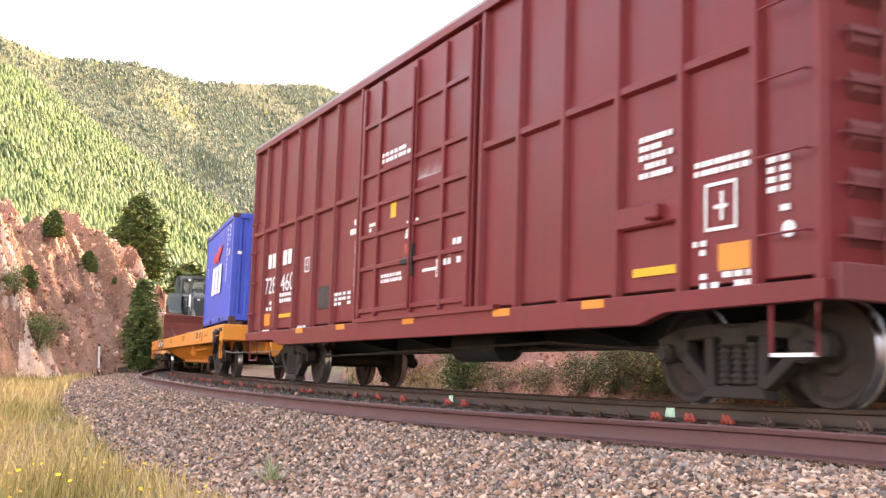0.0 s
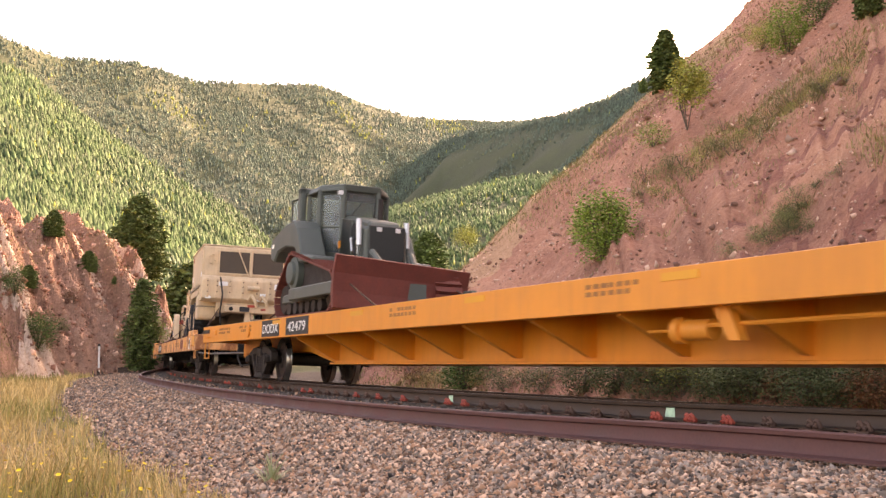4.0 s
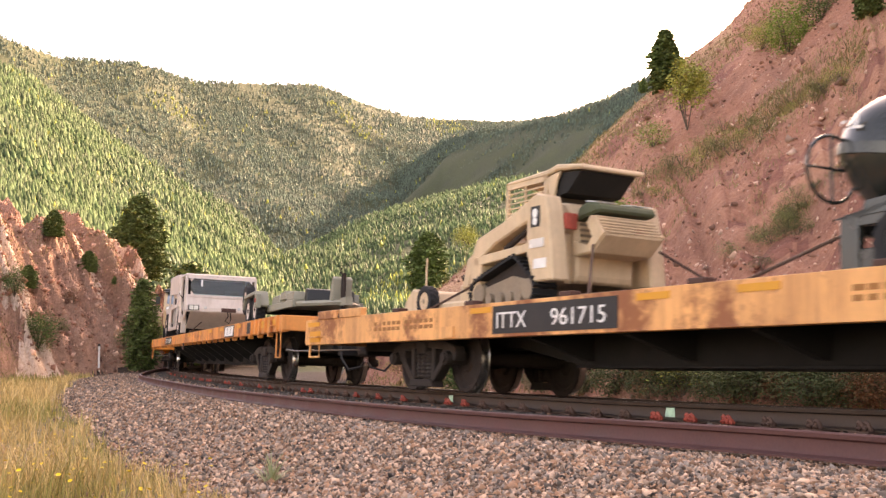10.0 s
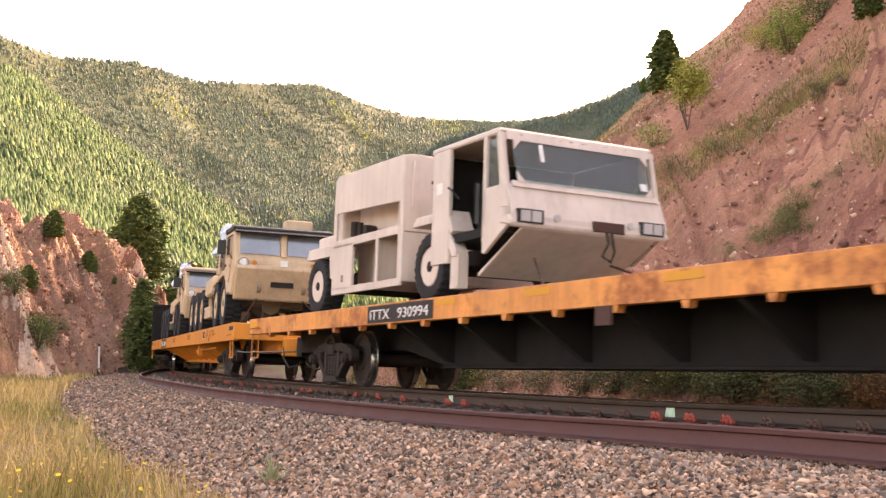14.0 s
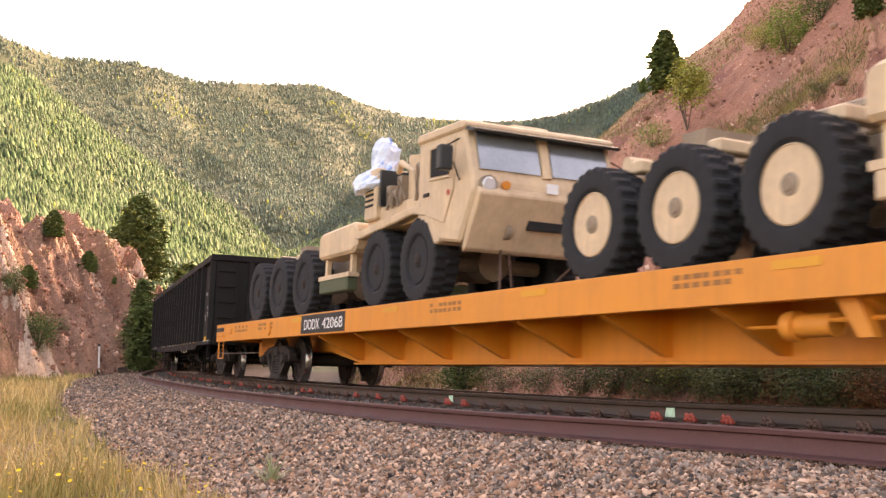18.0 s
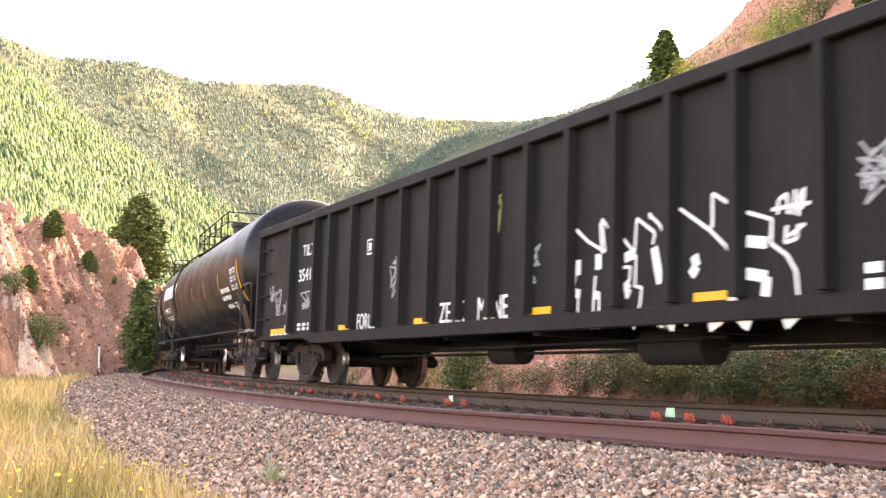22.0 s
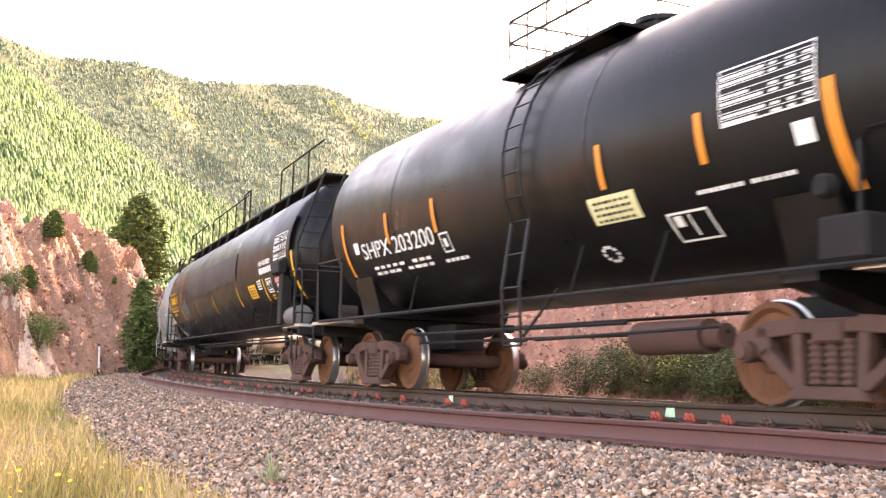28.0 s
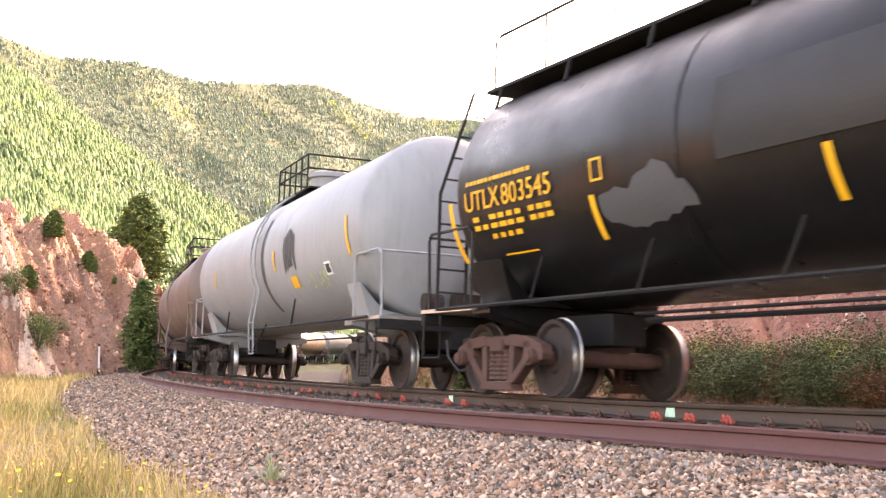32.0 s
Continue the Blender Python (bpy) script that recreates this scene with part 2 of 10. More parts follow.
# the foot of the cut on the hill side, as a range at each bearing
_fs = np.arange(-75.0, 200.0, 0.5)
_foot = np.array([track(s) @ Vector((0, 6.3, -0.7)) for s in _fs])
_foot_a = np.degrees(np.arctan2(_foot[:, 0], _foot[:, 1]))
_foot_r = np.hypot(_foot[:, 0], _foot[:, 1])
_o = np.argsort(_foot_a)
_foot_a, _foot_r = _foot_a[_o], _foot_r[_o]


def layer(r, a, e, r0, r1, fall, bend=1.0, z0=-1.5):
    """A slope that rises from range r0 to its crest at r1, where it stands at e (tangent) over the eye, and falls behind."""
    top = e * r1 + EYE.z
    f = np.clip((r - r0) / np.maximum(r1 - r0, 1), 0, 1)
    up = z0 + (top - z0) * f ** bend
    return np.where(r < r0, -50, np.where(r <= r1, up, top - fall * (r - r1)))


def height(x, y):
    """The ground's height and its kind at points (arrays): 0 ballast, 1 grass, 2 red scree, 3 forest floor, 4 red rock, 5 tan soil, 6 maroon soil, 7 pale rock."""
    r, a = np.hypot(x, y), np.degrees(np.arctan2(x, y))
    s, lat = along(x, y)
    zt = np.interp(s, _s, _z)
    prof = np.interp(lat, [-40, -20, -9, -6.5, -4.6, -3.3, -2.9, -2.0, -1.55, -1.3, 1.4, 2.3, 3.6, 7, 20], [-1.2, -.8, -.62, -.56, -.47, -.385, -.37, -.35, -.25, -.21, -.2, -.24, -.8, -.75, -.7])
    bank = -CANT * np.clip(lat, -3.3, 2.3) * np.interp(np.abs(lat), [3.3, 6], [1, 0])
    z = zt + prof + bank
    z = z + 0.025 * fractal(x, y, 1.3, 3, 5) * np.clip((np.abs(lat) - 2.8) / 1.5, 0, 1)
    edge = 0.35 * fractal(x, y, 1.5, 3, 66) + np.interp(s, [-60, -25, -10, 0, 6, 12], [-5.0, -4.7, -5.4, -5.7, -6.2, -9])
    kind = np.where((lat > edge) & (lat < np.where(s < -16, 30, 4.2)), 0, np.where(lat > 0, 2, 1))
    rough = fractal(x, y, 6, 5, 2)
    # red cut on the hill side
    e = crest(CUT_RIGHT, a)
    r0 = np.interp(a, _foot_a, _foot_r)
    r1 = r0 + np.interp(a, [-5, 0, 5, 15, 23, 60, 120], [9, 15, 27, 45, 50, 45, 40])
    zc = layer(r, a, e, r0, r1, 0.05, 0.92, -1.2)
    # behind the rim of the cut an unseen rise is added to block the sun
    up = EYE.z + e * r * (1 - 0.06 * np.clip((r - r1) / 12, 0, 1))
    zc = np.where(r > r1, np.where(r < 240, up, zc), zc)
    ok = (a > -5.6) & (a < 150)
    up_slope = np.clip((r - r0) / np.maximum(r1 - r0, 1), 0, 1.3)
    gully = np.abs(value_noise(a * .62 + 4 * up_slope, up_slope * 1.3, 91)) + .5 * np.abs(value_noise(a * 1.7 + 6 * up_slope, up_slope * 3, 92))
    ledge = np.abs(fractal(x, y, 2.2, 3, 93))
    zc = np.where(ok, zc + (0.42 * rough + 0.5 * fractal(x, y, 14, 2, 9) - 0.35 * np.abs(fractal(x, y, 4, 3, 17)) + .75 * (gully - .55) - .28 * ledge) * np.clip((r - r0) / 6, 0, 1) * np.clip(1.35 - up_slope, .25, 1), -50)
    soil = np.where((up_slope + .16 * fractal(x, y, 9, 3, 94) > .80) & (a < 15), 5, np.where((fractal(x, y, 11, 4, 95) + .7 * fractal(x, y, 1.6, 4, 105) + .5 * np.exp(-((up_slope - .62) / .16) ** 2) > .70), 6, 2))
    kind = np.where(zc > z, soil, kind)
    z = np.maximum(z, zc)
    # rock cut on the outer side, farther along
    e = crest(CUT_LEFT, a)
    r0 = np.interp(a, [-60, -22, -16, -13], [45, 58, 64, 66]) + 0.9 * fractal(x, y, 5, 3, 71)
    zc = layer(r, a, e, r0, r0 + np.interp(a, [-22, -14], [8, 9]), 0.0, 0.9, -1.6)
    bed_line = a * 1.15 + (r - r0) * .42
    beds = np.abs(value_noise(bed_line, r * .07, 97)) + .55 * np.abs(value_noise(bed_line * 2.7, r * .2, 98)) + .3 * np.abs(fractal(x, y, 1.1, 2, 99))
    zc = np.where((a < -12.6) & (a > -80), zc + (0.7 * rough + 0.6 * np.abs(fractal(x, y, 5, 4, 4)) + 2.1 * (beds - .6)) * np.clip((r - r0) / 2, 0, 1), -50)
    zc = np.where(r > r0 + 40, zc - (r - r0 - 40) * 0.4, zc)
    kind = np.where(zc > z + 0.06 + 0.15 * fractal(x, y, 2.5, 3, 44), np.where(value_noise(bed_line * .8, r * .12, 100) + .4 * fractal(x, y, 2, 3, 101) > .30, 7, 4), kind)
    z = np.maximum(z, zc)
    # wooded mountains
    for table, r0, r1, fall, seed in ((NEAR_LEFT, np.interp(a, [-60, -22, -6], [200, 250, 380]), np.interp(a, [-60, -22, -6], [750, 1000, 1600]), .5, 11),
                                      (MID, np.interp(a, [-14, 10], [420, 330]), np.interp(a, [-14, 10], [1600, 1300]), .5, 12),
                                      (SHADE, np.interp(a, [-8, 12], [2200, 900]), np.interp(a, [-8, 12], [3900, 2200]), .5, 13),
                                      (FAR, 1900 + 0 * a, np.interp(a, [-40, -22, 0, 40], [2700, 3000, 4300, 4300]), .5, 14)):
        zc = layer(r, a, crest(table, a), r0, r1, fall, 1.15, -3)
        f = np.clip((r - r0) / (r1 - r0), 0, 1)
        zc = zc + fractal(x, y, 0.16 * r1.mean(), 4, seed) * 0.016 * r1 * np.minimum(f * 3, (1 - f) * 2.2).clip(0, 1)
        zc = np.where((a > table[0][0]) & (a < table[-1][0]), zc, -50)
        kind = np.where(zc > z, 3, kind)
        z = np.maximum(z, zc)
    kind = np.where((r > 110) & (kind != 3), 3, kind)
    return z, kind


def ground_z(x, y):
    z, k = height(np.atleast_1d(np.float64(x)), np.atleast_1d(np.float64(y)))
    return float(z[0])


BALLAST_BED = mat("ballast_bed", (0.055, 0.038, 0.028), 0.95, var=0.5, scale=9, fine=60, bump=0.8, flat_bump=0.03)
GRASS_SOIL = mat("dry_grass_soil", (0.20, 0.16, 0.07), 0.95, var=0.4, scale=0.8, fine=30, bump=0.8, flat_bump=0.05)
FOREST_SOIL = mat("forest_floor", (0.052, 0.064, 0.027), 0.95, var=0.35, scale=0.02, fine=0.25, bump=0.6, flat_bump=2.0)


def scree_material(name, c0, c1, c2, patch, f0, f1, dark):
    m = bpy.data.materials.new(name)
    m.use_nodes = True
    nt = m.node_tree
    b = nt.nodes["Principled BSDF"]
    co = nt.nodes.new("ShaderNodeTexCoord").outputs["Object"]
    big, midn, fine = noise_tex(nt, co, 0.11, 6), noise_tex(nt, co, 1.1, 8, 0.78), noise_tex(nt, co, 6, 8, 0.75)
    c = ramp(nt, midn, [(0.3, c0), (0.5, c1), (0.72, c2)])
    c = mixc(nt, ramp(nt, big, [(0.5, (0, 0, 0)), (0.66, (0.7, 0.7, 0.7))]), c, patch)
    c = mixc(nt, ramp(nt, noise_tex(nt, co, 0.23, 6, 0.65), [(0.52, (0, 0, 0)), (0.64, (0.75, 0.75, 0.75))]), c, dark)
    c = mixc(nt, 0.45, c, ramp(nt, fine, [(0.3, f0), (0.7, f1)]))
    nt.links.new(c, b.inputs["Base Color"])
    b.inputs["Roughness"].default_value = 0.95
    bp = nt.nodes.new("ShaderNodeBump")
    bp.inputs["Strength"].default_value, bp.inputs["Distance"].default_value = 0.9, 0.18
    nt.links.new(mixc(nt, 0.5, midn, fine), bp.inputs["Height"])
    nt.links.new(bp.outputs[0], b.inputs["Normal"])
    return m


SCREE = scree_material("red_scree", (0.17, 0.05, 0.03), (0.40, 0.14, 0.08), (0.62, 0.31, 0.19), (0.56, 0.27, 0.15), (0.12, 0.04, 0.025), (0.64, 0.32, 0.21), (0.17, 0.05, 0.03))
TAN_SOIL = scree_material("tan_rim_soil", (0.24, 0.12, 0.06), (0.46, 0.23, 0.12), (0.62, 0.37, 0.21), (0.42, 0.17, 0.10), (0.22, 0.11, 0.06), (0.64, 0.38, 0.23), (0.28, 0.12, 0.06))
MAROON_SOIL = scree_material("maroon_soil", (0.12, 0.034, 0.024), (0.29, 0.088, 0.056), (0.48, 0.20, 0.13), (0.30, 0.11, 0.07), (0.09, 0.03, 0.02), (0.42, 0.18, 0.12), (0.12, 0.036, 0.025))
ROCK_CUT = scree_material("red_rock_face", (0.10, 0.048, 0.034), (0.31, 0.155, 0.105), (0.55, 0.34, 0.24), (0.36, 0.165, 0.10), (0.085, 0.045, 0.032), (0.58, 0.36, 0.26), (0.13, 0.075, 0.04))
PALE_ROCK = scree_material("pale_pink_rock", (0.32, 0.20, 0.145), (0.64, 0.46, 0.35), (0.80, 0.66, 0.53), (0.72, 0.54, 0.41), (0.26, 0.15, 0.11), (0.82, 0.68, 0.56), (0.40, 0.23, 0.16))


def build_ground():
    az = np.radians(np.concatenate([np.arange(-180, -27, 3.0), np.arange(-27, -23, 0.5), np.arange(-23, 23.01, 0.11), np.arange(23.5, 30, 0.5), np.arange(30, 180, 3.0)]))
    rr = np.concatenate([[0.002, 0.5, 1, 2, 3], np.geomspace(4, 54, 190), np.linspace(54.2, 80, 120), np.geomspace(80.6, 130, 30), np.geomspace(134, 2400, 115), np.geomspace(2425, 4500, 95), np.geomspace(4600, 6200, 8)])
    n, k = len(rr), len(az)
    r, a = np.meshgrid(rr, az, indexing="ij")
    x, y = (r * np.sin(a)).ravel(), (r * np.cos(a)).ravel()
    z, kind = height(x, y)
    v = np.stack([x, y, z], 1)
    i, j = np.meshgrid(np.arange(n - 1), np.arange(k), indexing="ij")
    j2 = (j + 1) % k
    f = np.stack([i * k + j, i * k + j2, (i + 1) * k + j2, (i + 1) * k + j], -1).reshape(-1, 4)
    me = raw_mesh("ground", v, f, [BALLAST_BED, GRASS_SOIL, SCREE, FOREST_SOIL, ROCK_CUT, TAN_SOIL, MAROON_SOIL, PALE_ROCK], smooth=True)
    kf = kind[f]
    me.polygons.foreach_set("material_index", np.ascontiguousarray(kf[:, 0], dtype=np.int32))
    me.polygons.foreach_set("use_smooth", np.ascontiguousarray((kf[:, 0] != 4) & (kf[:, 0] != 7)))
    me.update()
    return tagged(new("ground", me), "gravel, dry grass, red scree and wooded mountain ground", "ground", kind="structure")


build_ground()


# conifers on the mountains, as one sheet of trees
def conifer_template(sides=6, tiers=2, seed=1):
    """A narrow tree of jagged skirts, one over the other, the tip pulled to one side."""
    rnd = random.Random(seed)
    v, f = [], []
    for t in range(tiers):
        q = t / tiers
        z0, z1 = 0.05 + 0.85 * q, min(1.0, 0.05 + 0.85 * q + 1.25 / tiers)
        rad = 0.21 * (1 - q) ** 0.75
        b = len(v)
        for i in range(sides):
            w = rad * (1.25 if i % 2 else .7) * rnd.uniform(0.8, 1.2)
            an = 2 * math.pi * (i + .5 * t) / sides
            v.append((w * math.cos(an), w * math.sin(an), z0 + rnd.uniform(-.05, .05)))
        v.append((rnd.uniform(-.03, .03), rnd.uniform(-.03, .03), z1))
        f += [(b + i, b + (i + 1) % sides, b + sides) for i in range(sides)]
    return np.array(v), np.array(f)


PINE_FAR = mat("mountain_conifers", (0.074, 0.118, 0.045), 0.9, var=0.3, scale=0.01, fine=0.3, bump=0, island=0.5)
# far trees: distance haze is put into their grey-green base colour
HAZE_FAR = mat("haze_tinted_conifers", (0.088, 0.122, 0.082), 0.9, var=0.3, scale=0.01, fine=0.3, bump=0, island=0.5)
ASPEN_FAR = mat("yellowing_trees", (0.30, 0.31, 0.06), 0.9, var=0.25, scale=0.01, fine=0.3, bump=0, island=0.3)


def build_forest():
    rng = np.random.default_rng(7)
    n = 600000
    a = rng.uniform(-25, 17, n)
    r = np.exp(rng.uniform(np.log(200), np.log(4400), n))
    keep = rng.random(n) < np.interp(r, [200, 800, 1600, 4400], [.6, .8, .95, 1])
    a, r = a[keep], r[keep]
    x, y = r * np.sin(np.radians(a)), r * np.cos(np.radians(a))
    z, kind = height(x, y)
    clump = fractal(x, y, 160, 3, 31)
    ok = (kind == 3) & ~((r < 300) & (a > -5)) & (rng.random(len(x)) < np.clip(0.75 + 0.6 * clump, 0.2, 1))
    # those behind a crest are out of sight: keep only trees near the line of sight
    el = (z + 12 - EYE.z) / r[: len(z)]
    bins = ((a + 25) / 0.15).astype(int)
    order = np.argsort(r)
    best = np.full(bins.max() + 1, -1.0)
    vis = np.zeros(len(x), bool)
    for i in order:
        if el[i] > best[bins[i]] - 0.004:
            vis[i] = True
        g = (z[i] - EYE.z) / r[i]
        if g > best[bins[i]]:
            best[bins[i]] = g
    ok &= vis | ((r > 1700) & (a > -9))
    x, y, z, r = x[ok], y[ok], z[ok], r[ok]
    gold = ((fractal(x, y, 260, 2, 77) > 0.7) & (rng.random(len(x)) < 0.25)) | (rng.random(len(x)) < .012)
    # trees beyond about 1900 m take the haze-tinted colour
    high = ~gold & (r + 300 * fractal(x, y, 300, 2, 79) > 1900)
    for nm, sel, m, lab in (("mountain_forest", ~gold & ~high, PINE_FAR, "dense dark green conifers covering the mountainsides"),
                            ("spruce_forest", high, HAZE_FAR, "conifers on the far ridges, tinted grey-green for haze"),
                            ("yellow_trees", gold, ASPEN_FAR, "yellow-green autumn trees among the conifers")):
        vs, fs, off = [], [], 0
        for t in range(3):
            q = sel & (np.arange(len(x)) % 3 == t)
            tv, tf = conifer_template(5, 2, t)
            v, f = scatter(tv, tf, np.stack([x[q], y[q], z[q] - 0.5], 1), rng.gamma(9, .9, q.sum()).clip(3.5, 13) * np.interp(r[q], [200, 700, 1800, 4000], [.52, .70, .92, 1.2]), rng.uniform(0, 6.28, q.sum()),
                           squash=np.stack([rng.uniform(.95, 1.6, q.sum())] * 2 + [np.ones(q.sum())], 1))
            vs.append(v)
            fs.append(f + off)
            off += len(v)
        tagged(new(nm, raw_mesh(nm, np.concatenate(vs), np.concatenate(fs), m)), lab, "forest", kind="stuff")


build_forest()

# ---------------------------------------------------------------- the track
RAIL_STEEL = mat("worn_rail_steel", (0.06, 0.038, 0.027), 0.55, 0.5, var=0.3, scale=3, fine=40, bump=0.1)
RAIL_TOP = mat("polished_rail_top", (0.5, 0.48, 0.46), 0.28, 1.0, var=0.1, bump=0.03)
RUST_RAIL = mat("rusty_spare_rail", (0.105, 0.042, 0.037), 0.6, 0.25, var=0.35, scale=2, fine=40, bump=0.15)
TIMBER = mat("weathered_tie", (0.07, 0.054, 0.042), 0.9, var=0.4, scale=6, fine=50, bump=0.6, each=0.25)
CLIP_IRON = mat("rail_anchor_iron", (0.11, 0.06, 0.045), 0.75, 0.3, var=0.3, bump=0.2)
CLIP_RED = mat("red_painted_anchor", (0.42, 0.07, 0.045), 0.7, 0, var=0.35, scale=9, bump=0.2, rust=0.35)
GREEN_MARK = mat("pale_green_paint_mark", (0.42, 0.62, 0.44), 0.8, 0, var=0.3, scale=12, bump=0.1)

RAIL_PROFILE = [(-.076, 0), (.076, 0), (.076, .012), (.02, .03), (.009, .05), (.009, .125), (.034, .138), (.037, .165), (.03, .175), (-.03, .175), (-.037, .165), (-.034, .138), (-.009, .125), (-.009, .05), (-.02, .03), (-.076, .012)]


def rail(name, s_list, lat, base, material, scale=1.0, drop=None):
    g = G()
    rings = []
    for s in s_list:
        m = track(s)
        d = drop(s) if drop else (0, 0)
        rings.append([m @ Vector((0, lat + d[0] + a * scale, base + d[1] + b * scale)) for a, b in RAIL_PROFILE])
    g.loft(rings)
    me = g.mesh(name, material, smooth=40)
    if len(me.materials) > 1:
        for p in me.polygons:
            c = p.center
            if p.normal.z > 0.8:
                z = max(me.vertices[i].co.z for i in p.vertices)
                p.material_index = 1 if all(((i % 16) in (8, 9)) for i in p.vertices) else 0
    return new(name, me)


RUN = np.concatenate([np.arange(-300, -120, 6.0), np.arange(-120, -60, 3.0), np.arange(-60, 20, 1.0), np.arange(20, 240, 6.0)])
for nm, lat in (("rail_outer", -0.755), ("rail_inner", 0.755)):
    tagged(rail(nm, RUN, lat, -0.175, [RAIL_STEEL, RAIL_TOP]), "worn steel running rail with polished top", "rail", kind="structure")
def spare_line(s):
    """Sideways place and height of the loose rail, which swings in to the ties at its far end."""
    lat = np.interp(s, [-60, -54, -48, -43, -38, -33, -28, -18, -9, -2, 2, 6, 24], [-1.02, -1.08, -1.3, -1.62, -1.95, -2.16, -2.24, -2.2, -2.4, -2.5, -2.36, -2.22, -2.2])
    return lat, np.interp(lat, [-2.6, -2.0, -1.55, -1.2, -1.0], [-.345, -.345, -.25, -.195, -.183]) + np.interp(s, [-10, -2, 2, 24], [0, .015, .025, .025])


tagged(rail("spare_rail", np.concatenate([np.arange(-58, -20, .5), np.arange(-20, 24, 1.0)]), 0, 0, RUST_RAIL, 1.06, drop=spare_line),
       "rusty purple-brown spare rail lying on the gravel", "rail")

bed = thing("track_bed", "weathered timber ties with plates and anchors under the rails", "track", kind="structure")
tie_me = G().box(-.115, .115, -1.3, 1.3, -.36, -.186).mesh("tie", TIMBER, 0.012)
plate_me = G().box(-.1, .1, -.19, .19, -.186, -.174).mesh("tie_plate", CLIP_IRON)
clip_g = G().box(-.05, .05, -.035, .02, -.174, -.150)
for cx in (-.032, .032):
    clip_g.tube([(cx + .027 * math.cos(q), -.03 - .02 * math.sin(q), -.165 + .062 * math.sin(q)) for q in np.linspace(0, math.pi, 7)], .02, 6)
    clip_g.tube([(cx, .01, -.15), (cx, -.04, -.128), (cx, -.075, -.16)], .018, 6)
clip_me = {0: clip_g.mesh("rail_anchor", CLIP_IRON, smooth=50), 1: clip_g.mesh("rail_anchor", CLIP_RED, smooth=50)}
_rt = random.Random(5)
for i in range(200):
    s = -76 + i * 0.52
    m = track(s) @ pose(_rt.uniform(-.03, .03), _rt.uniform(-.04, .04), 0, 0, 0, _rt.uniform(-1.5, 1.5))
    part("tie", tie_me, None, bed, at=m)
    if s > -45:
        part("tie_plate", plate_me, None, bed, at=track(s) @ pose(0, -.755, 0))
        part("rail_anchor", clip_me[1 if _rt.random() < 0.3 else 0], None, bed, at=track(s) @ pose(0, -.755 - .085, 0, 0, 0, _rt.uniform(-9, 9)))
mk = G()
for s, w, h in ((1.05, .16, .11), (-3.84, .16, .10)):
    m = track(s)
    mk.add([m @ Vector((a, -.755 - .0125 - .004, -.175 + b)) for a, b in ((-w / 2, .03), (w / 2, .035), (w / 2 - .01, .03 + h), (-w / 2 + .02, .025 + h))], [(0, 1, 2, 3)])
part("paint_mark", mk, GREEN_MARK, bed, "faded pale green paint marks on the rail web")

# ---------------------------------------------------------------- railway cars
IRON = mat("grimy_cast_iron", (0.027, 0.018, 0.014), 0.8, 0.0, var=0.35, scale=4, bump=0.3, rust=0.25, rustcol=(0.1, 0.05, 0.035))
IRON_BROWN = mat("brown_cast_iron", (0.085, 0.040, 0.030), 0.85, 0.0, var=0.3, scale=4, bump=0.3)
WHEEL = mat("wheel_steel", (0.032, 0.020, 0.016), 0.75, 0.1, var=0.4, scale=5, bump=0.2, rust=0.3, rustcol=(0.12, 0.055, 0.03))
WHEEL_RUST = mat("rust_orange_wheel", (0.145, 0.054, 0.025), 0.85, 0.1, var=0.4, scale=5, bump=0.2)
TREAD = mat("polished_tread", (0.5, 0.48, 0.46), 0.3, 1.0, var=0.1, bump=0.02)
# black of underframes and fittings, lowered to carry the deep shade under cars
BLACK_UNDER = mat("shade_black_underframe", (0.009, 0.0075, 0.007), 0.85, 0, var=0.3, bump=0.2)
WHITE = mat("white_stencil", (0.78, 0.76, 0.72), 0.7, 0, var=0.1, scale=5, bump=0)
YELLOW = mat("reflector_yellow", (0.75, 0.36, 0.02), 0.5, 0, var=0.08, bump=0)
ORANGE_TAPE = mat("reflector_orange", (0.72, 0.23, 0.03), 0.5, 0, var=0.08, bump=0)
BLACK_PANEL = mat("black_panel", (0.02, 0.02, 0.02), 0.6, 0, var=0.2, bump=0)
STEEL_BRIGHT = mat("worn_bright_steel", (0.55, 0.53, 0.5), 0.4, 0.9, var=0.2, bump=0.05)

WR = 0.457
_wheel_g = G().lathe([(-.07, .10), (-.07, .16), (-.04, .19), (-.02, .36), (-.068, .40), (-.068, WR - .008), (-.055, WR), (.045, WR + .005), (.05, .483), (.068, .481), (.075, .46), (.07, .40), (.03, .36), (.02, .19), (.06, .15), (.06, .10)], (0, 0, 0), "y", 28)


def wheel_mesh(material):
    me = _wheel_g.mesh("wheel", [material, TREAD], smooth=35)
    for p in me.polygons:
        r = math.hypot(p.center.x, p.center.z)
        if 0.452 < r < 0.475 and -0.06 < p.center.y < 0.048:
            p.material_index = 1
    return me


WHEEL_MESH = {"dark": wheel_mesh(WHEEL), "rust": wheel_mesh(WHEEL_RUST)}
AXLE_G = G().cyl((0, 0, 0), "y", .085, 2.05, 12).cyl((0, 0, 0), "y", .10, 1.2, 12)


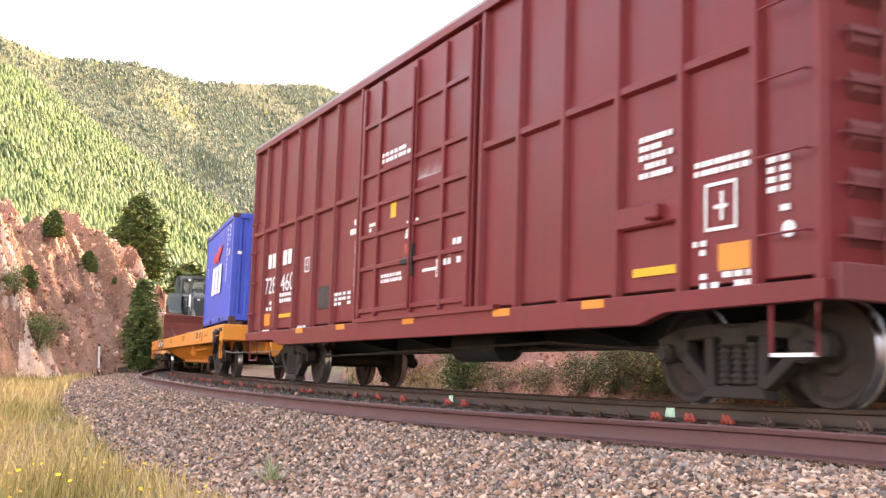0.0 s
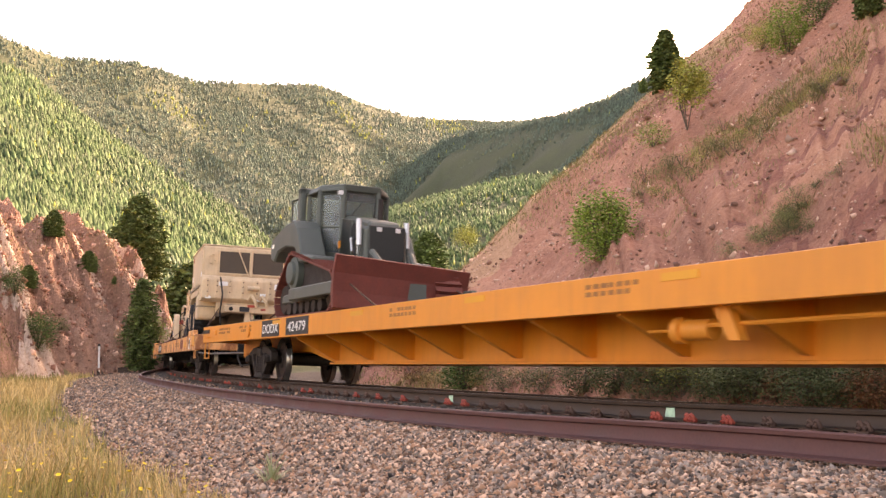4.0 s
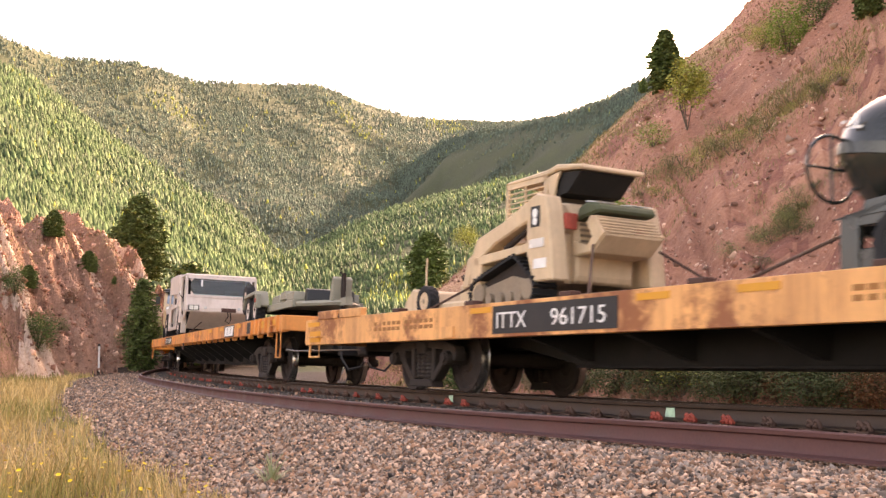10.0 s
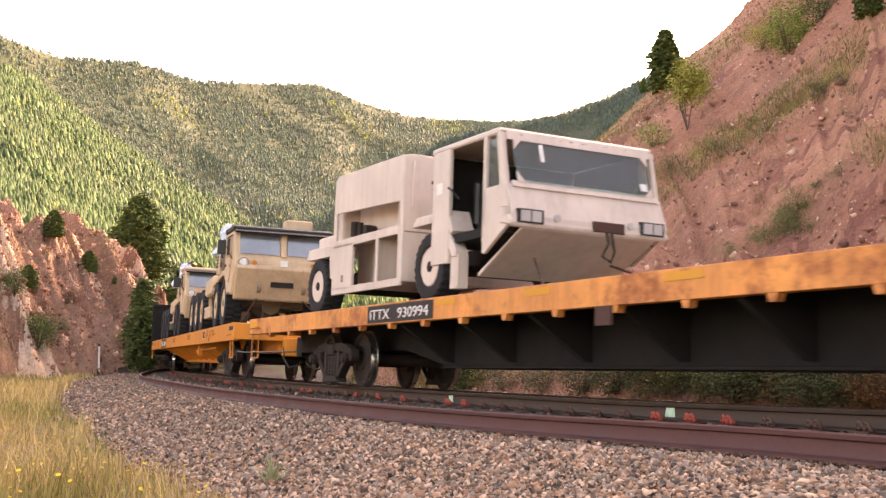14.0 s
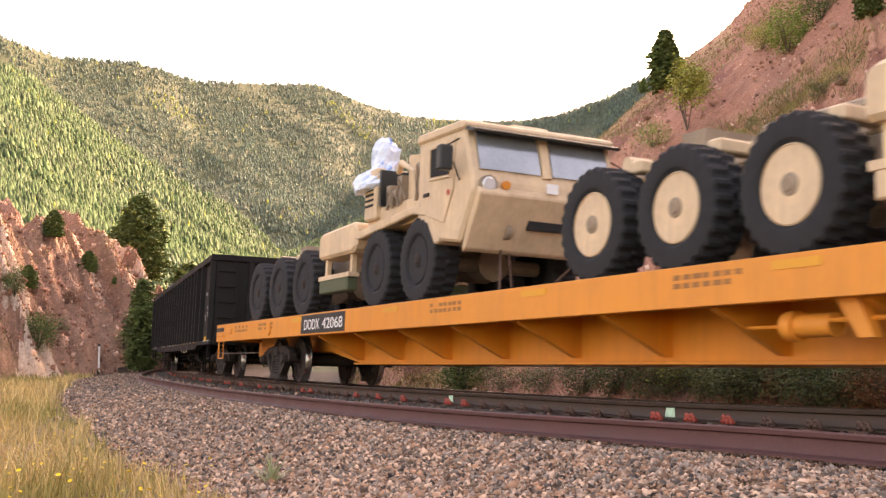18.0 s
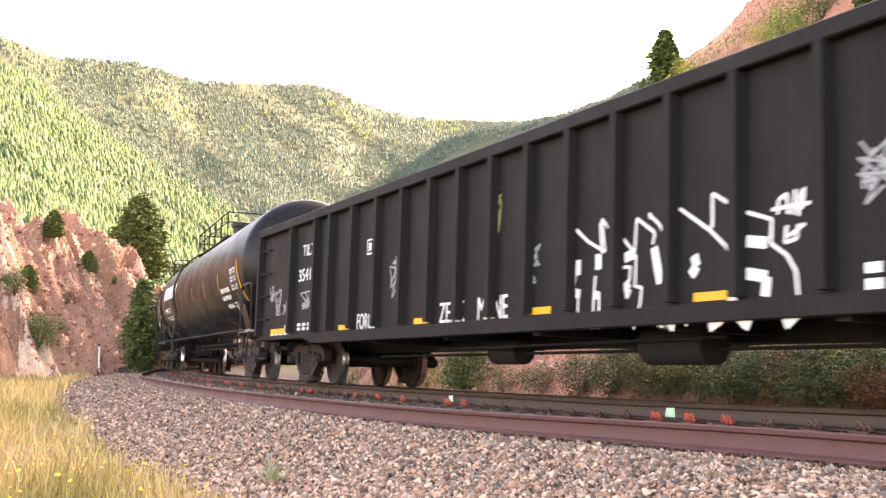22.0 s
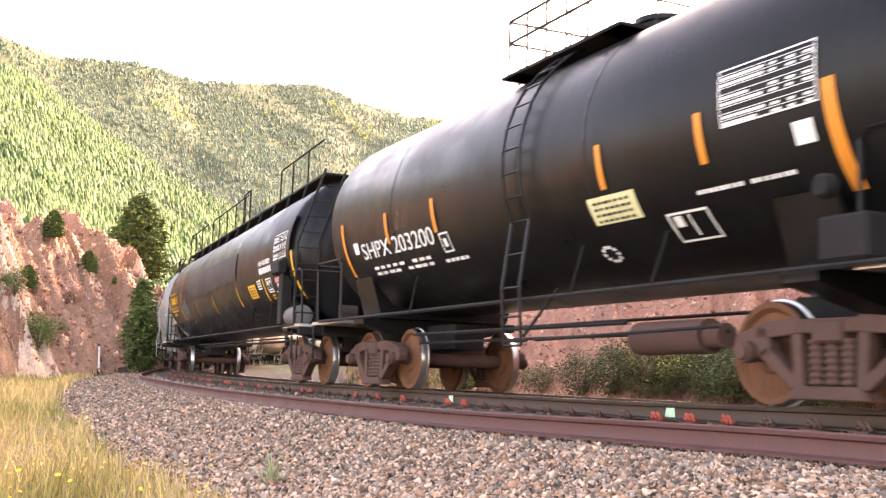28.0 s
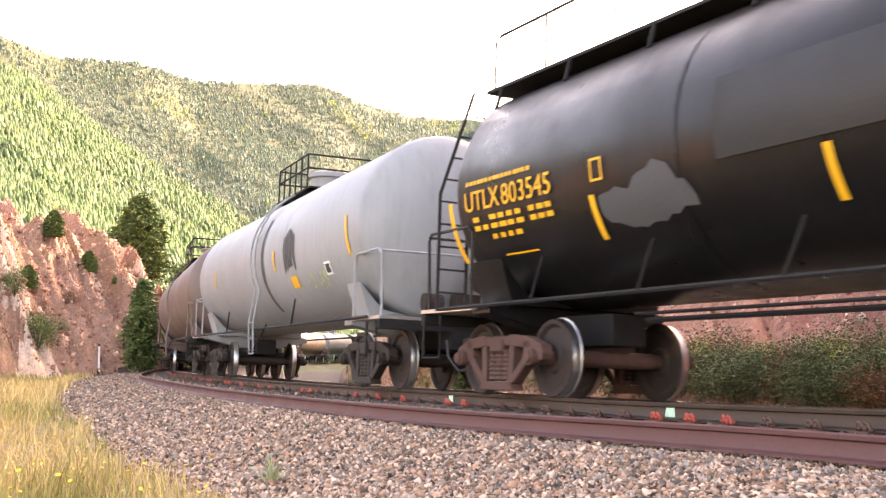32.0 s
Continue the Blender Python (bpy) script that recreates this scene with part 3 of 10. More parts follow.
def side_frame_g():
    """A cast side frame: arched top, sloping bottom, open windows each side of the springs."""
    g = G()
    h = 0.075
    for sx in (1, -1):
        P = lambda *q: [(sx * a, b) for a, b in q]
        g.prism(P((.64, .42), (1.06, .42), (1.09, .50), (1.06, .60), (.80, .68), (.66, .66)), "y", -h, h)      # journal end
        g.prism(P((.28, .60), (.82, .56), (.78, .70), (.30, .74)), "y", -h, h)                                   # top
        g.prism(P((.26, .16), (.40, .14), (.80, .44), (.68, .50)), "y", -h, h)                                   # diagonal
        g.prism(P((.27, .14), (.38, .14), (.42, .72), (.30, .72)), "y", -h * .9, h * .9)                         # column
    g.prism([(-.42, .06), (.42, .06), (.34, .17), (-.34, .17)], "y", -h * 1.3, h * 1.3)
    g.prism([(-.36, .60), (.36, .60), (.34, .72), (-.34, .72)], "y", -h * .9, h * .9)
    return g


def spring_g():
    prof = []
    for i in range(7):
        z = .18 + i * .055
        prof += [(z, .06), (z + .012, .075), (z + .03, .075), (z + .042, .06)]
    return G().lathe(prof, (0, 0, 0), "z", 10)


TRUCK_MESH = {}
for key, m in (("dark", IRON), ("brown", IRON_BROWN)):
    TRUCK_MESH[key] = dict(frame=side_frame_g().mesh("side_frame", m, 0.012), spring=spring_g().mesh("spring", m, smooth=50),
                           bolster=G().box(-.16, .16, -1.1, 1.1, .52, .70).box(-.3, .3, -.3, .3, .68, .80).box(-.5, .5, -.2, .2, .45, .53).mesh("truck", m, 0.02),
                           cap=G().cyl((0, 0, 0), "y", .10, .12, 12).cyl((0, -.07, 0), "y", .075, .05, 10).mesh("bearing_cap", m, 0.01),
                           axle=AXLE_G.mesh("wheelset", m, smooth=40))
AXLES = []
CARS = {}


def trucks(car, half, iron="dark", wheels="dark", rear=None):
    """Two four-wheel trucks, turned to the curve, with rolling wheelsets."""
    T = TRUCK_MESH[iron]
    for e in (1, -1):
        turn = e * math.degrees(half * 0.0054)
        base = pose(e * half, 0, 0, 0, 0, turn)
        t = part("truck", T["bolster"], None, car, at=base)
        for sy in (-1, 1):
            part("side_frame", T["frame"], None, t, at=pose(0, sy * 1.0, 0))
            for cx in (-.17, 0, .17):
                part("spring", T["spring"], None, t, at=pose(cx, sy * 1.0, 0))
            for sx in (-1, 1):
                part("bearing_cap", T["cap"], None, t, at=pose(sx * .89, sy * 1.09, WR, 0, 0, 180 if sy > 0 else 0))
        for sx in (-1, 1):
            w = part("wheelset", T["axle"], None, car)
            for sy in (-1, 1):
                part("wheel", WHEEL_MESH[wheels if e > 0 else rear or wheels], None, w, at=pose(0, sy * .755, 0, 0, 0, 180 if sy > 0 else 0))
            AXLES.append((w, base @ pose(sx * .89, 0, WR)))


def coupler(car, x, m=IRON):
    """Shank, knuckle and the air hose at one end; x is the end's place, signed."""
    e = 1 if x > 0 else -1
    g = G().box(min(x - e * .3, x + e * .45), max(x - e * .3, x + e * .45), -.08, .08, .62, .80)
    g.box(min(x + e * .38, x + e * .62), max(x + e * .38, x + e * .62), -.14, .16, .55, .87)
    part("coupler", g, m, car, bevel=0.03)
    h = G().tube([(x, -.35 * e, .75), (x + e * .12, -.36 * e, .5), (x + e * .35, -.28 * e, .30), (x + e * .6, -.12 * e, .36), (x + e * .66, -.08 * e, .45)], .02, 6)
    part("air_hose", h, BLACK_PANEL, car)


def new_car(name, label, category, centre, half):
    car = thing(name, label, category, group="cars of the freight train")
    CARS[car] = (centre, half)
    return car


def grab(g, x0, x1, y, z, r=.012, out=.07):
    s = -1 if y < 0 else 1
    g.tube([(x0, y, z), (x0, y + s * out, z), (x1, y + s * out, z), (x1, y, z)], r, 5)

def boxcar():
    RED = mat("boxcar_red_paint", (0.185, 0.024, 0.026), 0.40, 0, var=0.2, scale=0.7, fine=14, bump=0.12, streak=0.35, rustcol=(0.10, 0.022, 0.022), spec=0.22)
    RED_D = mat("boxcar_red_ends", (0.15, 0.032, 0.03), 0.6, 0, var=0.2, scale=0.8, bump=0.1)
    ROOF = mat("boxcar_grey_roof", (0.30, 0.28, 0.27), 0.6, 0.2, var=0.2, bump=0.1)
    L, Y, Z0, Z1 = 8.1, 1.50, 1.02, 4.86
    car = new_car("boxcar", "dark red steel boxcar with sliding door and white stencils", "railway car", -4.17, 6.48)
    g = G().box(-L, L, -Y + .004, Y - .004, Z0, Z1)
    part("body", g, RED, car, bevel=0.01)
    part("roof", G().prism([(-Y - .06, Z1 - .02), (Y + .06, Z1 - .02), (Y + .06, Z1 + .04), (0, Z1 + .18), (-Y - .06, Z1 + .04)], "x", -L - .05, L + .05), ROOF, car)
    for y in (-1, 1):
        part("side_sill", G().prism([(-L - .05, .98), (L + .05, .98), (L + .05, .82), (L - 1.9, .80), (L - 2.3, .70), (-L + 2.3, .70), (-L + 1.9, .80), (-L - .05, .82)], "y", y * (Y + .05) - .05, y * (Y + .05) + .05), RED, car, bevel=0.008)
        part("top_chord", G().box(-L - .03, L + .03, y * (Y + .045) - .045, y * (Y + .045) + .045, Z1 - .14, Z1 - .022), RED, car, bevel=0.008)
    # outer posts, with a waist rail between them
    posts = [-8.06, -7.22, -6.25, -5.12, -4.05, -2.99, -1.85, 2.4, 3.34, 4.33, 5.36, 6.37, 7.35, 8.06]
    xs = [p for p in posts if p < -1.4] + [p for p in posts if p > 2.2]
    post_me = {}
    for y in (-1, 1):
        for x in xs:
            key = "post"
            if key not in post_me:
                post_me[key] = G().prism([(-.055, 0), (.055, 0), (.035, -.075), (-.035, -.075)], "z", Z0 - .05, Z1 - .14).mesh("side_post", RED)
            part("side_post", post_me[key], None, car, at=pose(x, y * (Y - .002), 0, 0, 0, 0 if y < 0 else 180))
        for a, b in ((-8.05, -1.8), (2.4, 7.35)):
            part("waist_rail", G().prism([(y * Y, 3.07), (y * (Y + .06), 3.04), (y * (Y + .06), 2.97), (y * Y, 2.94)], "x", a, b), RED, car)
    # sliding door on each side
    for y in (-1, 1):
        d = part("door", G().box(-1.66, 2.2, y * (Y + .035) - .03, y * (Y + .035) + .03, 1.02, Z1 - .2), RED, car, "dark red sliding door with lock bars", bevel=0.01)
        yy = y * (Y + .085)
        for x in (-1.6, -.92, .42, 1.37, 2.14):
            part("door_post", G().box(x - .045, x + .045, yy - .03, yy + .03, 1.05, Z1 - .24), RED, d, bevel=0.01)
        for z in (1.14, 1.78, 2.27, 2.72, 3.22, 4.0):
            part("door_rib", G().box(-1.64, 2.18, yy - .022, yy + .022, z - .035, z + .035), RED, d, bevel=0.01)
        part("door_track", G().box(-1.6, 6.2 if y > 0 else 3.0, y * (Y + .1) - .05, y * (Y + .1) + .05, .97, 1.03), RED, d)
        part("lock_bar", G().tube([(.42, yy + y * .05, 1.1), (.42, yy + y * .05, 4.5)], .025, 6), RED, d)
        part("lock_handle", G().box(.1, .5, yy + y * .03 - .02, yy + y * .03 + .02, 1.72, 1.80).box(.34, .48, yy - .04, yy + .04, 1.55, 2.0), IRON, d, bevel=0.01)
    # ends: corrugated panels, ladder, brake gear
    for e in (1, -1):
        for z in np.arange(1.35, 4.7, .38):
            part("end_rib", G().prism([(0, z - .12), (e * .06, z - .05), (e * .06, z + .05), (0, z + .12)], "y", -1.3, 1.3), RED_D, car, at=pose(e * L, 0, 0))
        part("end_sill", G().box(min(e * L, e * (L + .12)), max(e * L, e * (L + .12)), -1.5, 1.5, .82, 1.1), RED_D, car, bevel=0.01)
        for y in (-1, 1):
            lad = part("ladder", G().box(e * L + e * .1 - .02, e * L + e * .1 + .02, y * 1.0 - .025, y * 1.0 + .025, 1.1, 3.2), RED_D, car)
            for z in np.arange(1.3, 3.2, .4):
                part("rung", G().tube([(e * (L + .08), y * 1.0, z), (e * (L + .08), y * 1.45, z)], .014), RED_D, lad)
            for i, z in enumerate((1.35, 1.98, 2.6, 3.2)):
                gg = G()
                grab(gg, e * (L - .62), e * (L - .1), y * (Y + .07), z)
                part("grab_iron", gg, RED, car)
            st = G().tube([(e * (L - .1), y * (Y + .02), .84), (e * (L - .1), y * (Y + .02), .42), (e * (L - .6), y * (Y + .02), .42), (e * (L - .6), y * (Y + .02), .84)], .02)
            part("sill_step", st, RED, car)
            if e > 0:
                part("step_tread", G().box(L - .58, L - .12, y * (Y + .02) - .028, y * (Y + .02) + .028, .40, .43), WHITE, car)
        coupler(car, e * (L + .12))
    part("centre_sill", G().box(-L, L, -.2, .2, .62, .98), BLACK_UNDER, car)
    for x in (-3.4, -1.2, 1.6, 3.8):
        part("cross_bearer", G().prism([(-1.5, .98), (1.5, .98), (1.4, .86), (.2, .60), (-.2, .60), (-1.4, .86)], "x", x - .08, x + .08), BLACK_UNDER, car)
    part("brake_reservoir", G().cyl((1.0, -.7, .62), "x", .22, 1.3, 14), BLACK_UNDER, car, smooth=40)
    part("brake_rod", G().tube([(-5.2, -.55, .55), (5.2, -.55, .55)], .02).tube([(-4.8, -1.0, .5), (3, -.9, .62), (5.0, -.7, .5)], .018), IRON, car)
    y = -Y - .012
    Wt = G()
    # herald bars, weights, small stencils
    for x in (-6.98, -6.68, -5.98, -5.68):
        Wt.box(x, x + .23, y - .003, y, 2.22, 2.50)
    for (x0, x1, z, h, n, c) in ((-7.0, -6.55, 1.50, .07, 2, 2), (-6.1, -5.35, 1.62, .07, 2, 5), (-7.2, -6.3, .99, .03, 1, 5), (-2.95, -2.1, 1.46, .05, 3, 4), (5.68, 6.22, 2.44, .055, 5, 6), (6.52, 7.32, 2.06, .05, 2, 9),
                               (6.5, 6.7, 1.36, .05, 2, 2), (6.6, 7.35, 1.07, .05, 3, 5), (-2.3, -1.95, 2.55, .09, 2, 2), (7.45, 7.75, 1.95, .05, 6, 2), (-4.9, -4.4, .99, .04, 1, 3)):
        bars(Wt, x0, x1, z, h, y, n, 0.6, c)
    Wt.box(-2.05, -2.0, y - .003, y, 1.5, 2.3)
    Wt.lathe([(-.003, .07), (0, .07)], (7.69, y, 1.40), "y", 12)
    part("stencil", Wt, WHITE, car)
    dW = G()
    yd = -Y - .066
    for (x0, x1, z, h, n, c) in ((-.75, .05, 1.60, .05, 2, 7), (-.9, .25, 3.42, .06, 2, 7), (1.42, 1.95, 1.86, .08, 3, 4), (-1.3, -1.0, 2.42, .05, 2, 2), (.15, .6, 2.28, .07, 2, 2), (.12, .32, 2.1, .07, 1, 1)):
        bars(dW, x0, x1, z, h, yd - .002, n, 0.5, c)
    dW.box(.75, 1.25, yd - .005, yd - .002, 1.58, 1.62).box(1.2, 1.24, yd - .005, yd - .002, 1.48, 1.72)
    dW.lathe([(-.003, .1), (0, .1)], (.30, yd - .002, 3.09), "y", 14)
    part("door_stencils", dW, WHITE, car)
    sc = G()
    rr = random.Random(8)
    for i in range(16):
        x = .5 + i * .055
        sc.add([(x, yd - .004, 2.88), (x + .018, yd - .004, 2.88), (x + .03 + rr.uniform(-.02, .02), yd - .004, 2.93 + rr.uniform(.02, .22)), (x + .01, yd - .004, 2.92)], [(0, 1, 2, 3)])
    part("chalk_scrawl", sc, WHITE, car)
    part("yellow_label", G().box(-.46, -.26, yd - .005, yd - .002, 2.46, 2.68), YELLOW, car)
    part("red_label", G().box(.1, .3, yd - .006, yd - .002, 1.88, 2.02), CLIP_RED, car)
    for x in (-4.49, -2.34, .40, 3.11, 5.04):
        part("reflector", G().box(x - .2, x + .2, -Y - .108, -Y - .1, .89, .975), ORANGE_TAPE, car)
    part("reflector", G().box(-7.1, -6.72, -Y - .012, -Y, 1.10, 1.33), ORANGE_TAPE, car)
    part("reflector", G().box(6.84, 7.32, -Y - .012, -Y, 1.13, 1.36), ORANGE_TAPE, car)
    part("yellow_plate", G().box(-6.1, -5.35, -Y - .014, -Y, 1.22, 1.29), YELLOW, car)
    part("yellow_plate", G().box(5.59, 6.32, -Y - .014, -Y, 1.16, 1.24), YELLOW, car)
    lettering("728", .33, WHITE, car, side(-7.13, 1.72, y), 0.72, 0.02)
    lettering("460", .33, WHITE, car, side(-6.06, 1.72, y), 0.8, 0.02)
    for x, z in ((-4.62, 1.98), (6.66, 1.48)):
        fr = G()
        w = .27 if x < 0 else .42
        for a, b, c, d in ((0, w, 0, .03), (0, w, w - .03, w), (0, .03, 0, w), (w - .03, w, 0, w), (w * .5, w * .58, w * .2, w * .8), (w * .3, w * .7, w * .45, w * .53)):
            fr.box(x + a, x + b, y - .003, y, z + c, z + d)
        part("stencil_frame", fr, WHITE, car)
    part("dark_plate", G().box(-3.75, -3.15, -Y - .03, -Y, 1.28, 1.66), BLACK_PANEL, car)
    part("defect_box", G().box(5.36, 6.37, -Y - .07, -Y, 1.62, 1.84).box(5.95, 6.15, -Y - .16, -Y, 1.66, 1.8), RED, car, bevel=.02)
    trucks(car, 6.48, "dark", "dark")
    return car

ORANGE = mat("orange_flatcar_paint", (0.74, 0.25, 0.036), 0.48, 0, var=0.12, scale=0.6, fine=10, bump=0.1, streak=0.22, rustcol=(0.30, 0.10, 0.03))
TAN = mat("faded_yellow_flatcar_paint", (0.84, 0.39, 0.15), 0.6, 0, var=0.22, scale=0.9, fine=12, bump=0.15, rust=0.62, rustcol=(0.26, 0.075, 0.03), rscale=1.2, streak=0.55)
TAN_B = mat("weathered_orange_flatcar_paint", (0.80, 0.30, 0.085), 0.6, 0, var=0.24, scale=0.8, fine=12, bump=0.15, rust=0.55, rustcol=(0.33, 0.085, 0.03), rscale=1.0, streak=0.55)
GALV = mat("dull_galvanised_rod", (0.22, 0.2, 0.18), 0.5, 0.4, var=0.3, scale=6, bump=0.05)
DECK = mat("worn_deck_boards", (0.13, 0.10, 0.085), 0.85, 0, var=0.35, scale=2, fine=20, bump=0.3)
PATCH = mat("fresh_yellow_patch", (0.72, 0.30, 0.03), 0.5, 0, var=0.1, bump=0)
GOLD_WHITE = mat("faded_stencil_brown", (0.33, 0.13, 0.04), 0.7, 0, var=0.2, bump=0)


def flat_common(car, L, z0, z1, Y, paint, fish, under):
    for y in (-1, 1):
        part("side_sill", G().prism([(y * (Y - .12), z1 - .004), (y * Y, z1 - .004), (y * Y, z0), (y * (Y - .14), z0), (y * (Y - .14), z0 + .03), (y * (Y - .03), z0 + .03), (y * (Y - .03), z1 - .04), (y * (Y - .12), z1 - .04)], "x", -L, L), paint, car, bevel=0.006)
    part("deck", G().box(-L + .02, L - .02, -Y + .125, Y - .125, z1 - .08, z1 - .01), DECK, car)
    # deep centre sill with cross bearers
    part("centre_sill", G().prism([(-L + .2, z1 - .1), (L - .2, z1 - .1), (L - .2, .62), (8.9, .62), (7.4, fish), (-7.4, fish), (-8.9, .62), (-L + .2, .62)], "y", -.42, .42), under, car, bevel=0.01)
    part("sill_flange", G().box(-7.4, 7.4, -.52, .52, fish - .03, fish), under, car)
    for x in np.arange(-7.2, 7.3, 1.8):
        for y in (-1, 1):
            part("cross_bearer", G().prism([(y * .42, fish + .05), (y * .5, fish + .05), (y * (Y - .15), z0 - .02), (y * (Y - .15), z1 - .1), (y * .42, z1 - .1)], "x", x - .05, x + .05), under, car)
    for e in (1, -1):
        part("end_sill", G().box(min(e * (L - .12), e * (L + .03)), max(e * (L - .12), e * (L + .03)), -Y + .004, Y - .004, z0 + .02, z1 - .006), paint, car, bevel=0.015)
        part("draft_sill", G().box(min(e * (L - .1), e * (L + .22)), max(e * (L - .1), e * (L + .22)), -.35, .35, .55, .95), under, car, bevel=.02)
        coupler(car, e * (L + .15))
        for y in (-1, 1):
            st = G().tube([(e * (L - .15), y * (Y - .03), z0 + .02), (e * (L - .15), y * (Y - .03), .48), (e * (L - .55), y * (Y - .03), .48), (e * (L - .55), y * (Y - .03), z0 + .02)], .02)
            part("sill_step", st, paint, car)
            gg = G()
            grab(gg, e * (L - .75), e * (L - .3), y * Y, z0 + .12)
            part("grab_iron", gg, paint, car)
        part("cut_lever", G().tube([(e * (L + .05), -Y + .1, .62), (e * (L + .2), -Y + .25, .60), (e * (L + .22), -.2, .66)], .014), GALV, car)


def name_panel(car, x0, x1, z0, z1, y, words, width=None):
    p = part("number_panel", G().box(x0, x1, y - .006, y, z0, z1), BLACK_PANEL, car, "black panel with white reporting mark")
    n = sum(len(w) for w, _, _ in words)
    for w, a, b in words:
        lettering(w, (z1 - z0) * .56, WHITE, p, side(a, z0 + (z1 - z0) * .2, y - .008), b - a, 0.03)
    return p


def army_flat(centre, L, fish_paint, marks):
    car = new_car("flatcar", "orange heavy-duty flatcar with black number panels", "railway car", centre, 10.35)
    z0, z1, Y = .86, 1.25, 1.45
    flat_common(car, L, z0, z1, Y, ORANGE, .40, ORANGE)
    y = -Y
    for x0, x1, words in marks:
        name_panel(car, x0, x1, z0 + .03, z1 - .03, y, words)
    b = G()
    for x in (-L + 1.6, -L + 3.4, -2.2, 3.2, 8.8, L - 4.2):
        bars(b, x, x + 1.0, 1.12, .05, y, 2, .6, 7)
    part("faded_stencil", b, GOLD_WHITE, car)
    for x in (-L + .35, L - .35):
        part("tie_down_slot", G().box(x - .3, x + .3, y - .012, y, 1.08, 1.17), BLACK_PANEL, car)
    for x in (-8, -3.6, .6, 4.8, 10.6):
        part("reflector", G().box(x - .28, x + .28, y - .008, y, 1.12, 1.20), PATCH, car)
    for x in (-L + 1.2, L - 5.4, L - 3.9):
        part("pocket", G().box(x - .16, x + .16, y - .03, y, 1.02, 1.14), ORANGE, car, bevel=.01)
    part("jacking_ring", G().lathe([(-.03, .09), (-.03, .13), (.0, .13), (.0, .09)], (-L + 4.15, y, 1.04), "y", 14), ORANGE, car)
    part("jacking_ring", G().lathe([(-.03, .09), (-.03, .13), (.0, .13), (.0, .09)], (L - 4.6, y, 1.04), "y", 14), ORANGE, car)
    s = G().box(L - 6.1, L - 5.55, y - .007, y, .98, 1.2)
    sq = part("data_panel", s, WHITE, car)
    part("data_face", G().box(L - 6.07, L - 5.84, y - .010, y - .006, 1.0, 1.18).box(L - 5.82, L - 5.58, y - .010, y - .006, 1.0, 1.18), BLACK_PANEL, sq)
    part("brake_cylinder", G().cyl((4.68, -1.15, .67), "x", .10, .5, 14).cyl((4.46, -1.15, .67), "x", .13, .12, 14), ORANGE, car, smooth=40)
    part("brake_rod", G().tube([(4.9, -1.22, .70), (9.2, -1.24, .74)], .02).tube([(3.9, -1.15, .67), (4.4, -1.15, .67)], .015), ORANGE, car)
    part("brake_bracket", G().prism([(5.05, .90), (5.28, .90), (5.46, .55), (5.30, .55)], "y", -1.3, -1.2), ORANGE, car)
    if L > 14:
        part("tool_bag", G().loft([[(13.62 + w * math.cos(k * .785 + z * 3), -1.52 + .6 * w * math.sin(k * .785), z) for k in range(8)] for z, w in ((.55, .05), (.62, .13), (.72, .11), (.83, .16), (.95, .12), (1.06, .15), (1.14, .04))]), BLACK_PANEL, car, "dark bag hung from the side")
    return car


def ttx_flat_old():
    """Long tan flatcar with much rust."""
    L, z0, z1, Y = 13.96, .68, 1.10, 1.45
    car = new_car("flatcar", "rust-stained tan flatcar with black reporting panel", "railway car", -58.25, 10.3)
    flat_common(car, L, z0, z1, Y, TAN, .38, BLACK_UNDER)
    y = -Y
    name_panel(car, -7.8, -5.35, z0 + .04, z1 - .05, y, [("ITTX", -7.7, -7.05), ("961715", -6.55, -5.55)])
    # dark red mark, drawn as plain strokes
    red = mat("dark_red_mark", (0.20, 0.035, 0.025), 0.7, 0, var=0.2, bump=0)
    r = G()
    for x in (7.75, 8.15, 8.58):
        r.box(x, x + .32, y - .004, y, .76, 1.02)
    part("side_mark", r, red, car, "dark red painted mark")
    for x in (-13.6, -8.1, -4.8, -3.4, -.9, 1.4, 4.2, 6.6, 9.7, 13.2):
        part("reflector", G().box(x - .25, x + .25, y - .008, y, .98, 1.05), PATCH, car)
    part("reflector", G().box(12.9, 13.5, y - .009, y, .78, .97), PATCH, car)
    part("reflector", G().box(-13.75, -13.3, y - .009, y, .72, .9), PATCH, car)
    for x in np.arange(-12.6, 13, 2.1):
        part("stake_pocket", G().box(x - .12, x + .12, y + .0, y + .14, z1 - .01, z1 + .05), IRON_BROWN, car, bevel=.01)
        part("stake_pocket", G().box(x - .12, x + .12, -y - .14, -y, z1 - .01, z1 + .05), IRON_BROWN, car, bevel=.01)
    for x in (-13.0, -12.1, 11.8, 12.9):
        part("side_bracket", G().box(x - .4, x + .4, y - .02, y + .1, z1 - .02, z1 + .12), TAN, car, bevel=.012)
    part("sill_plate", G().box(-9.05, -8.75, y - .03, y, .70, .84), TAN, car)
    part("sill_plate", G().box(9.75, 10.1, y - .02, y, .78, .93), PATCH, car)
    s = part("data_panel", G().box(11.55, 12.0, y - .007, y, .72, 1.02), WHITE, car)
    part("data_face", G().box(11.6, 11.75, y - .010, y - .006, .86, .99).box(11.8, 11.95, y - .010, y - .006, .75, .99), BLACK_PANEL, s)
    b = G()
    for x in (-11.2, -10.2, -2.4, 5.0, 6.0):
        bars(b, x, x + .9, .92, .05, y, 2, .6, 6)
    part("faded_stencil", b, GOLD_WHITE, car)
    trucks(car, 10.3, "dark", "dark")
    return car


